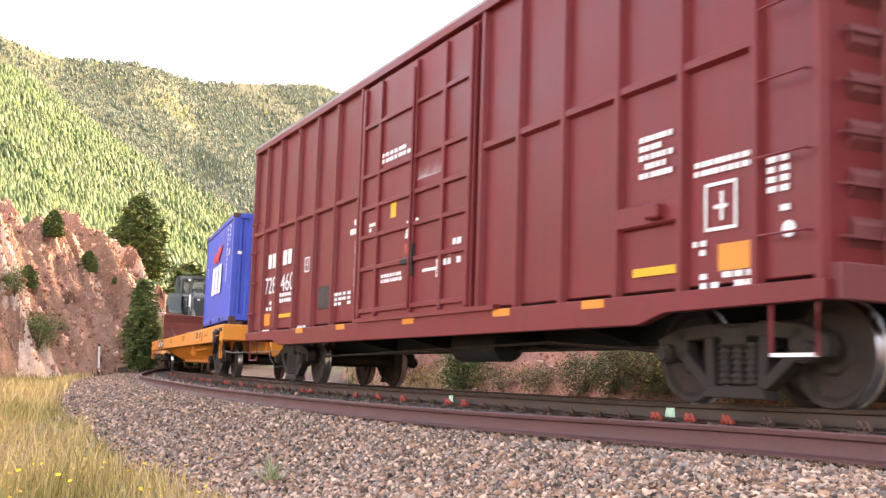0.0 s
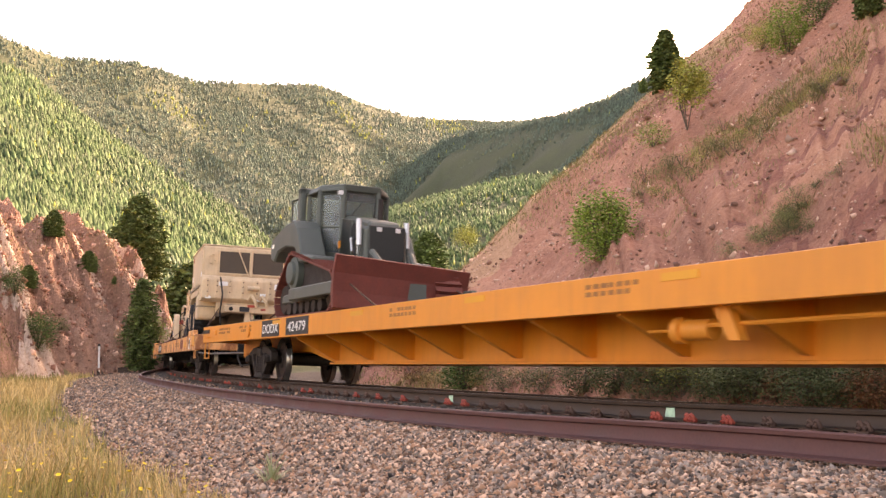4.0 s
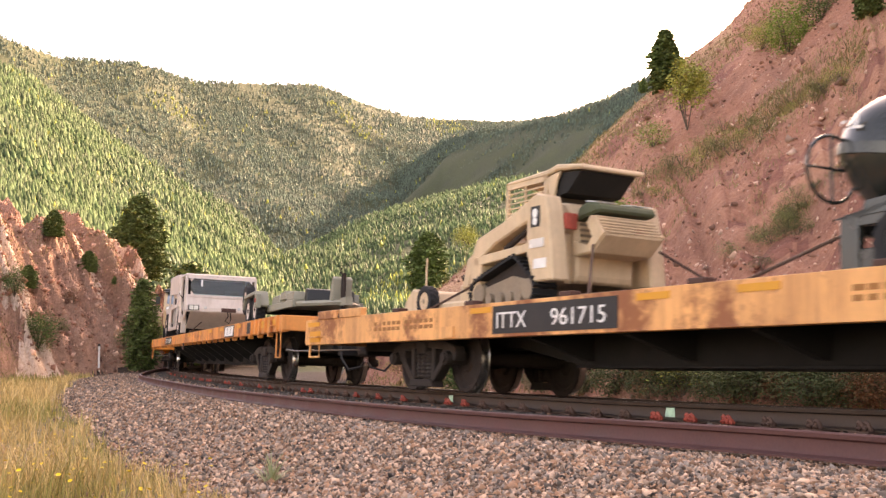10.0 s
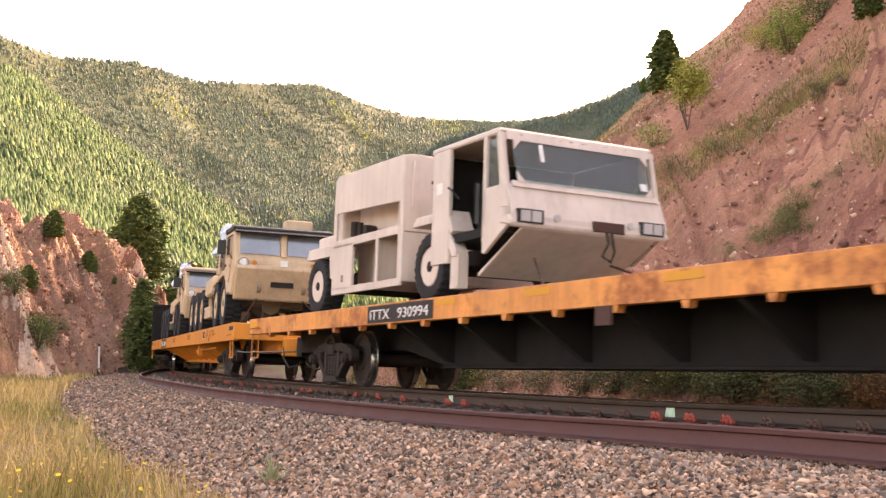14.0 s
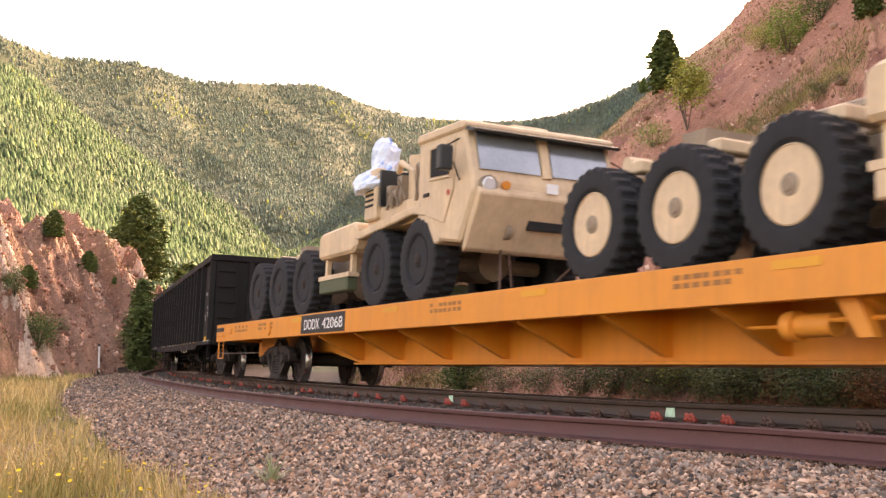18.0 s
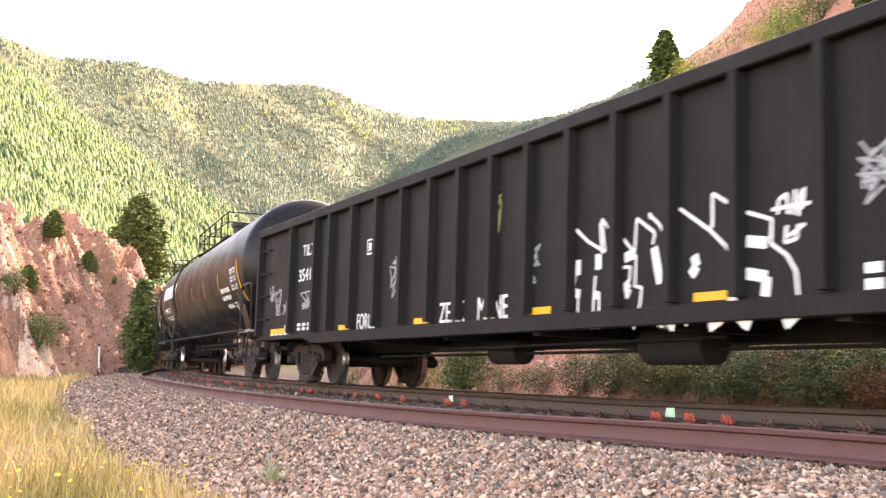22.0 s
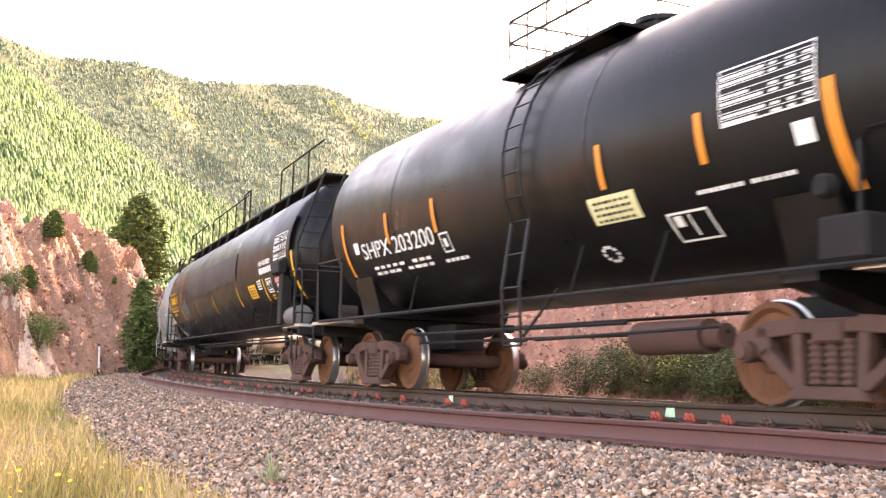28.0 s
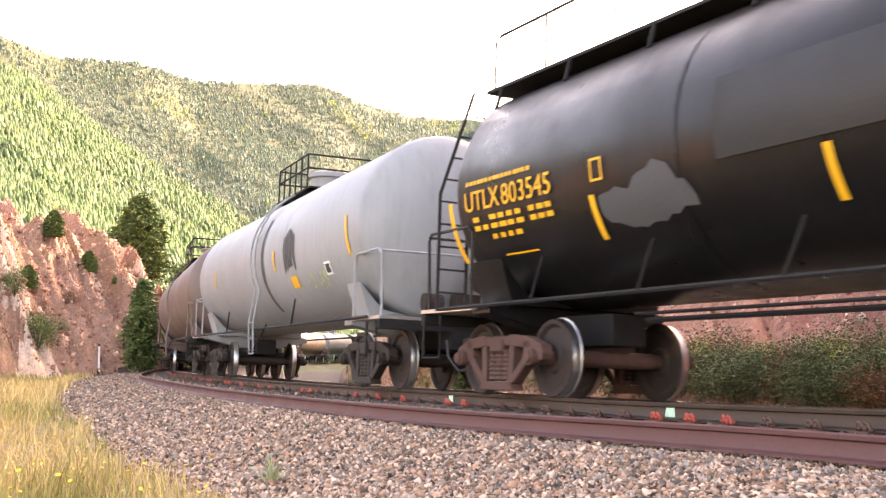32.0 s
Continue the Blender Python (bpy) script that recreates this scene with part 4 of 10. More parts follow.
def ttx_flat_new():
    """Long flatcar with a shallow side and a deep black centre sill."""
    L, z0, z1, Y = 14.2, .95, 1.26, 1.45
    car = new_car("flatcar", "weathered orange flatcar with deep black centre sill", "railway car", -87.8, 10.5)
    flat_common(car, L, z0, z1, Y, TAN_B, .36, BLACK_UNDER)
    y = -Y
    name_panel(car, -8.1, -5.85, z0 + .02, z1 - .03, y, [("ITTX", -8.0, -7.3), ("930994", -7.0, -6.0)])
    lg = part("white_mark", G().box(7.0, 8.55, y - .006, y, z0 + .01, z1 - .02), BLACK_PANEL, car, "black panel with a plain white mark")
    w = G()
    for x in (7.08, 7.54, 8.0):
        w.prism([(x, .99), (x + .38, .99), (x + .46, 1.21), (x + .08, 1.21)], "y", y - .010, y - .006)
    part("mark_strokes", w, WHITE, lg)
    for x in np.arange(-12.9, 13, 1.12):
        part("stake_pocket", G().prism([(x - .065, z0), (x + .065, z0), (x + .035, z0 - .075), (x - .035, z0 - .075)], "y", y, y + .1), TAN_B, car)
    for x in (-5.5, -3.2, -.6, 2.2, 4.4, 6.5, 9.2):
        part("reflector", G().box(x - .28, x + .28, y - .008, y, 1.14, 1.22), PATCH, car)
    for x in (-13.9, 12.2, 13.2, 13.6):
        part("reflector", G().box(x - .25, x + .25, y - .008, y, 1.06, 1.2), PATCH, car)
    part("data_panel", G().box(10.35, 11.0, y - .007, y, .98, 1.22), BLACK_PANEL, car)
    for x in (11.1, 11.6, 12.1, 12.7, 13.3, 13.9):
        part("side_post", G().box(x - .03, x + .03, y - .05, y, z0, z1 - .01), TAN_B, car)
    part("sill_plate", G().box(-2.0, -1.72, y - .03, y, z0 - .2, z0), IRON_BROWN, car)
    trucks(car, 10.5, "dark", "dark")
    return car


def gondola():
    BLACK = mat("gondola_black_paint", (0.011, 0.0095, 0.009), 0.68, 0, var=0.35, scale=1.2, bump=0.15, streak=0.25, rustcol=(0.03, 0.022, 0.019), spec=0.18)
    GREY = mat("grey_paint_spray", (0.30, 0.30, 0.30), 0.8, 0, var=0.3, scale=6, bump=0)
    GOLD = mat("dull_gold_spray", (0.30, 0.26, 0.10), 0.8, 0, var=0.3, scale=6, bump=0)
    L, Y, Z0, Z1 = 10.3, 1.5, .86, 2.88
    car = new_car("gondola", "black steel gondola with ribbed sides and sprayed graffiti", "railway car", -142.57, 8.7)
    for y in (-1, 1):
        part("side_wall", G().box(-L, L, y * Y - .03, y * Y + .03, Z0, Z1), BLACK, car)
        part("top_chord", G().box(-L - .06, L + .06, y * (Y + .04) - .1, y * (Y + .04) + .1, Z1 - .04, Z1 + .12), BLACK, car, bevel=.015)
        part("side_sill", G().prism([(-L, .87), (L, .87), (L, .80), (7.6, .80), (7.0, .70), (-7.0, .70), (-7.6, .80), (-L, .80)], "y", y * Y - .09, y * Y + .09), BLACK, car, bevel=.008)
    rib_x = [L - .03, 8.36, 7.17, 6.5, 5.56, 4.7, 3.71, 2.81, 1.94, 1.08, .21, -.65, -1.52, -2.38, -3.31, -4.26, -5.26, -6.27, -7.01, -8.3, -L + .03]
    rib = G().prism([(-.07, 0), (.07, 0), (.05, -.12), (-.05, -.12)], "z", .9, Z1 - .03).mesh("side_rib", BLACK)
    for x in rib_x:
        for y in (-1, 1):
            part("side_rib", rib, None, car, at=pose(x, y * (Y + .028), 0, 0, 0, 0 if y < 0 else 180))
    part("floor", G().box(-L, L, -Y, Y, Z0, Z0 + .08), BLACK, car)
    for e in (1, -1):
        part("end_wall", G().box(min(e * (L - .03), e * (L + .03)), max(e * (L - .03), e * (L + .03)), -Y, Y, Z0, Z1), BLACK, car)
        part("end_chord", G().box(min(e * (L - .1), e * (L + .1)), max(e * (L - .1), e * (L + .1)), -Y, Y, Z1 - .03, Z1 + .118), BLACK, car, bevel=.01)
        for y in (-.6, .6):
            part("end_post", G().box(min(e * L, e * (L + .1)), max(e * L, e * (L + .1)), y * 1.1 - .06, y * 1.1 + .06, Z0, Z1), BLACK, car, bevel=.01)
        lad = part("ladder", G().box(min(e * (L + .05), e * (L + .1)), max(e * (L + .05), e * (L + .1)), -1.02, -.97, .95, 2.75), BLACK, car)
        for z in np.arange(1.1, 2.8, .38):
            part("rung", G().box(min(e * (L + .05), e * (L + .1)), max(e * (L + .05), e * (L + .1)), -1.45, -1.0, z - .03, z + .03), BLACK, lad)
        part("end_sill", G().box(min(e * L, e * (L + .15)), max(e * L, e * (L + .15)), -1.5, 1.5, .80, 1.0), BLACK, car, bevel=.01)
        for y in (-1, 1):
            for z in (1.2, 1.65, 2.1, 2.55):
                gg = G()
                grab(gg, e * (L - .62), e * (L - .14), y * (Y + .03), z, .013, .09)
                part("grab_iron", gg, BLACK, car)
            st = G().tube([(e * (L - .1), y * (Y + .05), .84), (e * (L - .1), y * (Y + .05), .45), (e * (L - .55), y * (Y + .05), .45), (e * (L - .55), y * (Y + .05), .84)], .02)
            part("sill_step", st, BLACK, car)
        coupler(car, e * (L + .12))
        part("end_platform", G().box(min(e * (L + .1), e * (L + .5)), max(e * (L + .1), e * (L + .5)), -1.45, .2, 1.0, 1.04), BLACK, car)
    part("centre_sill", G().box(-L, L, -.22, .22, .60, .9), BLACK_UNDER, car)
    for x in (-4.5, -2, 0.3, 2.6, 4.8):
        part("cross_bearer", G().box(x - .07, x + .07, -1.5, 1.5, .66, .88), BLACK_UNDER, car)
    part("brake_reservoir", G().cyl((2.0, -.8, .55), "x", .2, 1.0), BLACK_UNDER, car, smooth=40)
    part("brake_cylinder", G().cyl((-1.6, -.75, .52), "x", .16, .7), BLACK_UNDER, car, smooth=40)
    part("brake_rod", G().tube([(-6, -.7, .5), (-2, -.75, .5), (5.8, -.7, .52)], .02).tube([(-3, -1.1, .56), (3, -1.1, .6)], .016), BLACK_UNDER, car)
    y = -Y - .034
    Wt = G()
    fr = lambda x, z, w, h: [Wt.box(x + a * w, x + b * w, y - .003, y, z + c * h, z + d * h) for a, b, c, d in ((0, 1, 0, .1), (0, 1, .9, 1), (0, .08, 0, 1), (.92, 1, 0, 1))]
    fr(7.5, .92, .48, .26)
    Wt.box(7.6, 7.68, y - .003, y, 1.0, 1.1).box(7.75, 7.9, y - .003, y, 1.04, 1.06).box(8.0, 8.14, y - .003, y, .98, 1.03)
    fr(-4.78, 2.02, .24, .24)
    Wt.box(-4.71, -4.61, y - .003, y, 2.08, 2.2)
    for (x0, x1, z, h, n, c) in ((-8.0, -7.2, 1.02, .05, 2, 3), (9.12, 9.34, 1.72, .05, 4, 1), (8.55, 9.75, .89, .025, 1, 6), (5.05, 5.26, 1.0, .08, 2, 1), (6.85, 7.1, .94, .03, 2, 2), (-9.6, -8.5, .89, .025, 1, 4), (-8.75, -8.65, 1.02, .04, 3, 1)):
        bars(Wt, x0, x1, z, h, y, n, .5, c)
    part("stencil", Wt, WHITE, car)
    lettering("TILX", .2, WHITE, car, side(-7.87, 2.27, y), .65, .02)
    lettering("35416", .22, WHITE, car, side(-8.04, 1.82, y), .88, .02)
    ex = (L + .135)
    p = Matrix.Translation((L + .034, -.55, 2.35)) @ pose(0, 0, 0, 90, 0, 90)
    lettering("TILX", .14, WHITE, car, p, .32, .02)
    lettering("35416", .14, WHITE, car, Matrix.Translation((L + .034, -.55, 2.12)) @ pose(0, 0, 0, 90, 0, 90), .42, .02)
    eb = G()
    for i in range(6):
        eb.box(L + .031, L + .034, -.5 + .05 * (i % 2), -.28 + .05 * (i % 3), 1.85 - i * .1, 1.88 - i * .1)
    part("end_stencils", eb, WHITE, car)
    for x, w in ((-9.15, .42), (-5.67, .22), (-2.7, .23), (.43, .23), (3.33, .24), (6.21, .22), (9.24, .46)):
        part("reflector", G().box(x - w, x + w, y - .006, y, .91 if abs(x) > 9 else .89, 1.01 if abs(x) > 9 else .97), YELLOW, car)
    # graffiti: sprayed strokes
    def spray(strokes, material, r=.02, nm="graffiti", dx=0.0):
        gg = G()
        for st in strokes:
            for (x0, z0), (x1, z1) in zip(st, st[1:]):
                x0, x1 = x0 + dx, x1 + dx
                d = math.hypot(x1 - x0, z1 - z0) or 1
                nx, nz = -(z1 - z0) / d * r, (x1 - x0) / d * r
                gg.add([(x0 + nx, y - .004, z0 + nz), (x1 + nx, y - .004, z1 + nz), (x1 - nx, y - .004, z1 - nz), (x0 - nx, y - .004, z0 - nz)], [(0, 1, 2, 3)])
        return part(nm, gg, material, car, "sprayed paint strokes")
    spray([[(1.09, 1.46), (1.11, 1.78), (1.37, 1.61), (1.69, 1.47), (1.62, 1.82), (1.82, 1.63)], [(1.16, 1.27), (1.13, 1.14), (1.2, 1.09), (1.2, 0.7)], [(1.52, 1.24), (1.5, 1.1), (1.47, 0.69)], [(1.59, 1.06), (1.58, 0.69)], [(1.63, 1.46), (1.59, 1.78)], [(1.16, 1.42), (1.12, 1.27)]], WHITE, .016)
    spray([[(1.96, 1.6), (2.19, 1.42), (2.22, 1.75), (2.51, 1.58), (2.48, 1.47)], [(2.0, 1.29), (2.13, 1.28), (2.11, 1.15), (2.03, 1.12), (2.07, 0.98), (2.13, 1.06)], [(2.22, 1.39), (2.2, 1.09), (2.31, 1.07), (2.29, 0.92), (2.18, 0.67)]], WHITE, .016)
    spray([[(2.41, 1.77), (2.58, 1.65), (2.65, 1.55), (2.67, 1.85), (2.92, 1.74), (3.3, 1.52), (3.52, 1.35), (3.57, 1.27)], [(2.43, 1.78), (2.44, 1.72)], [(2.65, 1.55), (2.72, 1.5), (2.63, 1.38), (2.67, 1.16), (2.75, 1.0)], [(2.88, 0.86), (2.99, 0.68)]], WHITE, .016)
    spray([[(3.34, 1.53), (3.34, 1.84), (3.7, 1.64), (4.08, 1.52), (4.07, 1.32)], [(4.07, 1.32), (4.25, 1.21), (4.35, 1.07), (4.37, 0.88)]], WHITE, .016)
    spray([[(1.19, 1.43), (1.19, 1.27)], [(1.57, 1.46), (1.57, 1.3)], [(1.19, 1.12), (1.18, 1.03)], [(1.55, 1.08), (1.54, 1.0)]], WHITE, .05)
    spray([[(2.03, 1.38), (2.2, 1.41)], [(2.05, 1.1), (2.1, 1.06)], [(2.5, 1.44), (2.6, 1.09)], [(2.6, 0.68), (2.63, 0.8), (2.81, 0.67)]], WHITE, .05)
    spray([[(3.09, 1.31), (3.13, 1.21), (3.05, 1.13)], [(3.3, 0.66), (3.55, 0.78), (3.59, 0.9)], [(3.59, 0.9), (3.66, 0.75), (3.81, 0.65)]], WHITE, .05)
    spray([[(3.65, 1.39), (4.02, 1.33)], [(3.59, 1.13), (4.02, 1.05), (4.0, 0.89)], [(4.22, 0.65), (4.36, 0.74), (4.38, 0.83)]], WHITE, .05)
    spray([[(4.15, 1.55), (4.16, 1.67), (4.25, 1.71), (4.27, 1.54)], [(4.32, 1.53), (4.35, 1.73)], [(4.38, 1.51), (4.4, 1.68), (4.45, 1.73), (4.42, 1.56)], [(4.08, 1.6), (4.51, 1.6)], [(4.25, 1.45), (4.23, 1.31), (4.36, 1.33), (4.38, 1.45)], [(4.27, 1.36), (4.45, 1.44)]], WHITE, .016)
    rnd = random.Random(3)
    for cx, cz, w, h, m in ((-9.6, 1.7, .35, .35, GREY), (-9.2, 1.5, .5, .5, GREY), (-8.7, 1.4, .4, .35, GREY), (-7.6, 1.45, .6, .35, GREY), (-3.6, 1.6, .5, .7, GREY), (.2, 1.5, .45, .5, GREY), (-.67, 2.2, .35, .6, GOLD), (5.2, 1.75, .5, .5, GREY), (8.9, 2.1, .5, .12, GREY), (8.8, 1.5, .25, .2, GREY)):
        st = []
        for k in range(4):
            q = [(cx + rnd.uniform(-w, w) * .5, cz + rnd.uniform(-h, h) * .5)]
            for _ in range(5):
                q.append((cx + rnd.uniform(-w, w) * .5, cz + rnd.uniform(-h, h) * .5))
            st.append(q)
        spray(st, m, .012)
    lettering("FORGE", .24, WHITE, car, side(-5.08, .88, y - .002), .72, -.01, "graffiti_word")
    lettering("ZENK", .26, WHITE, car, side(-2.13, .88, y - .002), .72, -.01, "graffiti_word")
    lettering("MANE", .28, WHITE, car, side(-1.05, .88, y - .002), .74, -.01, "graffiti_word")
    trucks(car, 8.7, "dark", "dark")
    return car


def tank_shell(L, r, zc, dish=.55, n=40, sump=0.0):
    prof = []
    for i in range(7):
        f = i / 6 * math.pi / 2
        prof.append((-L - dish * math.cos(f), max(.02, r * math.sin(f))) if i else (-L - dish, .02))
    prof += [(L + dish * math.cos(i / 6 * math.pi / 2), max(.02, r * math.sin(i / 6 * math.pi / 2))) for i in range(6, -1, -1)]
    return G().lathe(prof, (0, 0, zc), "x", n)


def tank_car(name, label, centre, half, L, r, zc, paint, iron="dark", wheels="dark", top="short", ladder=True, stripes=(), stripe_mat=None, walkway=False, detail=True, ladder_x=0.0, plat=(1.6, .9), plat_x=0.0, rails=True, rear=None, dome=1.0):
    car = new_car(name, label, "railway car", centre, half)
    T = L - .55 if detail else L - .6
    dish = .5
    shell = part("tank", tank_shell(T - dish, r, zc, dish), paint, car, smooth=35)
    if detail:
        for x in (-T * .52, T * .3):
            part("tank_seam", G().lathe([(x - .02, r + .006), (x + .02, r + .006)], (0, 0, zc), "x", 40, cap=False), paint, shell)
    for y in (-1, 1):
        part("side_walk", G().box(-L + .3, L - .3, y * (r - .02) - .03, y * (r - .02) + .03, 1.04, 1.09) if walkway else G().tube([(-L + .5, y * (r - .05), 1.07), (L - .5, y * (r - .05), 1.07)], .025), paint if walkway else BLACK_UNDER, car)
    for e in (1, -1):
        part("bolster", G().prism([(-1.35, 1.10), (1.35, 1.10), (1.35, .98), (.4, .78), (-.4, .78), (-1.35, .98)], "x", e * half - .2, e * half + .2), paint, car, bevel=.01)
        part("saddle", G().prism([(-1.1, 1.08), (1.1, 1.08), (1.3, zc - r * .62), (.9, zc - r * .9), (0, zc - r * 1.0), (-.9, zc - r * .9), (-1.3, zc - r * .62)], "x", e * half - .35, e * half + .35), paint, car, bevel=.01)
        part("stub_sill", G().box(min(e * (half - 1.2), e * L), max(e * (half - 1.2), e * L), -.25, .25, .62, 1.0), BLACK_UNDER, car, bevel=.01)
        part("end_platform", G().box(min(e * (L - 1.35), e * L), max(e * (L - 1.35), e * L), -1.42, 1.42, 1.03, 1.08), STEEL_BRIGHT if detail else BLACK_UNDER, car)
        part("end_sill", G().box(min(e * (L - .12), e * L), max(e * (L - .12), e * L), -1.42, 1.42, .88, 1.03), BLACK_UNDER, car, bevel=.01)
        coupler(car, e * (L + .02))
        for y in (-1, 1):
            rl = G().tube([(e * (L - 1.3), y * 1.4, 1.08), (e * (L - 1.3), y * 1.4, 2.0), (e * (L - 1.2), y * 1.4, 2.08), (e * (L - .2), y * 1.4, 2.08), (e * (L - .1), y * 1.38, 2.0), (e * (L - .1), y * 1.35, 1.08)], .022)
            part("end_railing", rl, paint, car)
            st = G().tube([(e * (L - .1), y * 1.42, 1.0), (e * (L - .1), y * 1.42, .45), (e * (L - .55), y * 1.42, .45), (e * (L - .55), y * 1.42, 1.0)], .02)
            part("sill_step", st, BLACK_UNDER, car)
        part("end_cross_rail", G().tube([(e * (L - .1), -1.38, 2.05), (e * (L - .1), 1.38, 2.05)], .022), paint, car)
    if detail:
        part("brake_gear", G().cyl((L - .6, -.35, 1.35), "y", .14, .3, 12).box(L - .75, L - .45, .0, .4, 1.08, 1.5).lathe([(-.02, .25), (.02, .25)], (L - .35, .4, 1.75), "x", 14), IRON, car)
    n_st = 0
    for x, a0, a1 in stripes:
        g = G()
        rr = r + .012
        ang = [radians(a0 + (a1 - a0) * i / 8) for i in range(9)]
        w = .06
        vs = []
        for q in ang:
            yy, zz = -rr * math.cos(q), zc + rr * math.sin(q)
            vs += [(x - w, yy, zz), (x + w, yy, zz)]
        g.add(vs, [(2 * i, 2 * i + 1, 2 * i + 3, 2 * i + 2) for i in range(8)])
        part("reflector_stripe", g, stripe_mat or YELLOW, car)
    top_z = zc + r
    if top == "short":
        a, b = plat
        c = plat_x
        mx = c + a * .72 if c else .2
        part("manway", G().lathe([(0, .45 * dome), (.35 * dome, .45 * dome), (.36 * dome, .52 * dome), (.46 * dome, .52 * dome), (.5 * dome, .4 * dome)], (mx, 0, top_z - .06), "z", 20), paint, car, smooth=40)
        pf = part("top_platform", G().box(c - a - .2, c + a + .2, -b, -b + .45, top_z - .12, top_z - .08).box(c - a - .2, c + a + .2, b - .45, b, top_z - .12, top_z - .08).box(c - a - .2, c - a + .25, -b, b, top_z - .12, top_z - .08).box(c + a - .25, c + a + .2, -b, b, top_z - .12, top_z - .08), BLACK_UNDER, car)
        if rails:
            for x in np.linspace(c - a, c + a, 6):
                for y in (-b, b):
                    part("railing_post", G().tube([(x, y, top_z - .1), (x, y, top_z + .62)], .02), BLACK_UNDER, pf)
            for z in (.33, .62):
                part("railing", G().tube([(c - a, -b, top_z + z), (c + a, -b, top_z + z), (c + a, b, top_z + z), (c - a, b, top_z + z), (c - a, -b, top_z + z)], .02), BLACK_UNDER, pf)
        else:
            part("valve_cluster", G().cyl((-.6, 0, top_z + .12), "z", .16, .3, 12).cyl((1.1, .2, top_z + .15), "z", .12, .4, 12).cyl((.8, -.3, top_z + .1), "z", .1, .3, 10), BLACK_UNDER, pf)
            part("guard_rail", G().tube([(-a, -b, top_z - .1), (-a, -b, top_z + .55), (-a + .9, -b, top_z + .75), (-a + .9, -b, top_z - .1)], .018), BLACK_UNDER, pf)
    if ladder:
        for y in (-1,):
            pts = [(ladder_x + d, 0, 0) for d in (-.2, .2)]
            def arc(x):
                q = [(x, -(r + .1) * math.cos(radians(t)), zc + (r + .1) * math.sin(radians(t))) for t in range(-25, 76, 10)]
                return [(x, -r - .02, .55), (x, -r - .06, 1.2)] + q
            ld = part("ladder", G().tube(arc(ladder_x - .2), .022).tube(arc(ladder_x + .2), .022), paint, car)
            path = [Vector(p) for p in arc(ladder_x)]
            d = 0.0
            for p, q in zip(path, path[1:]):
                k = max(1, round((q - p).length / .33))
                for i in range(k):
                    c = p.lerp(q, i / k)
                    part("rung", G().tube([c + Vector((-.2, 0, 0)), c + Vector((.2, 0, 0))], .014), paint, ld)
            part("ladder_brace", G().tube([(ladder_x + .25, -r - .02, .65), (ladder_x + .75, -r + .1, 1.15)], .02).tube([(ladder_x - .25, -r - .02, .6), (ladder_x + .3, -r - .02, .6)], .02), BLACK_UNDER, car)
    trucks(car, half, iron, wheels, rear)
    return car


# ---------------------------------------------------------------- markings on the round tanks
def wrapped(g, r, zc, lift=.012):
    """Bends marks drawn flat (x, height, proud by -y) round a tank's near side."""
    out = []
    for x, y, z in g.v:
        a, q = (z - zc) / r, r + lift - y
        out.append((x, -q * math.cos(a), zc + q * math.sin(a)))
    g.v = out
    return g


def panel(g, x0, x1, z0, z1, y=0.0, n=None):
    """A flat mark in narrow strips, so that it can be bent."""
    n = n or max(1, math.ceil((z1 - z0) / .08))
    vs = []
    for i in range(n + 1):
        z = z0 + (z1 - z0) * i / n
        vs += [(x0, y, z), (x1, y, z)]
    return g.add(vs, [(2 * i, 2 * i + 1, 2 * i + 3, 2 * i + 2) for i in range(n)])


def frame_mark(g, x, z, w, h, t=.03):
    panel(g, x, x + w, z, z + t)
    panel(g, x, x + w, z + h - t, z + h)
    panel(g, x, x + t, z + t, z + h - t)
    panel(g, x + w - t, x + w, z + t, z + h - t)
    return g


def table_mark(g, x0, x1, z0, z1, rows=8):
    """A ruled notice: border and lines with rows of small blocks."""
    frame_mark(g, x0, z0, x1 - x0, z1 - z0, .014)
    h = (z1 - z0) / rows
    rnd = random.Random(int(x0 * 10))
    for i in range(rows):
        panel(g, x0, x1, z0 + i * h, z0 + i * h + .006)
        if i % 3 < 2:
            panel(g, x0 + .03, x0 + (x1 - x0) * rnd.uniform(.3, .5), z0 + i * h + h * .3, z0 + i * h + h * .75)
            for q in (.55, .72, .88):
                panel(g, x0 + (x1 - x0) * q, x0 + (x1 - x0) * (q + rnd.uniform(.06, .1)), z0 + i * h + h * .3, z0 + i * h + h * .7)
    return g


def round_letters(text, height, width, x, z, r, zc, material, car, name="lettering"):
    ob = lettering(text, height, material, car, Matrix.Identity(4), width, name=name)
    for v in ob.data.vertices:
        a, q = (z + v.co.y - zc) / r, r + .014 + v.co.z
        v.co = (x + v.co.x, -q * math.cos(a), zc + q * math.sin(a))
    return ob


def stripe(car, x, z0, z1, r, zc, material, slant=0.0, w=.06):
    g = G()
    n = 10
    vs = []
    for i in range(n + 1):
        z = z0 + (z1 - z0) * i / n
        d = slant * (1 - i / n)
        vs += [(x + d - w, 0, z), (x + d + w, 0, z)]
    g.add(vs, [(2 * i, 2 * i + 1, 2 * i + 3, 2 * i + 2) for i in range(n)])
    return part("reflector_stripe", wrapped(g, r, zc), material, car)


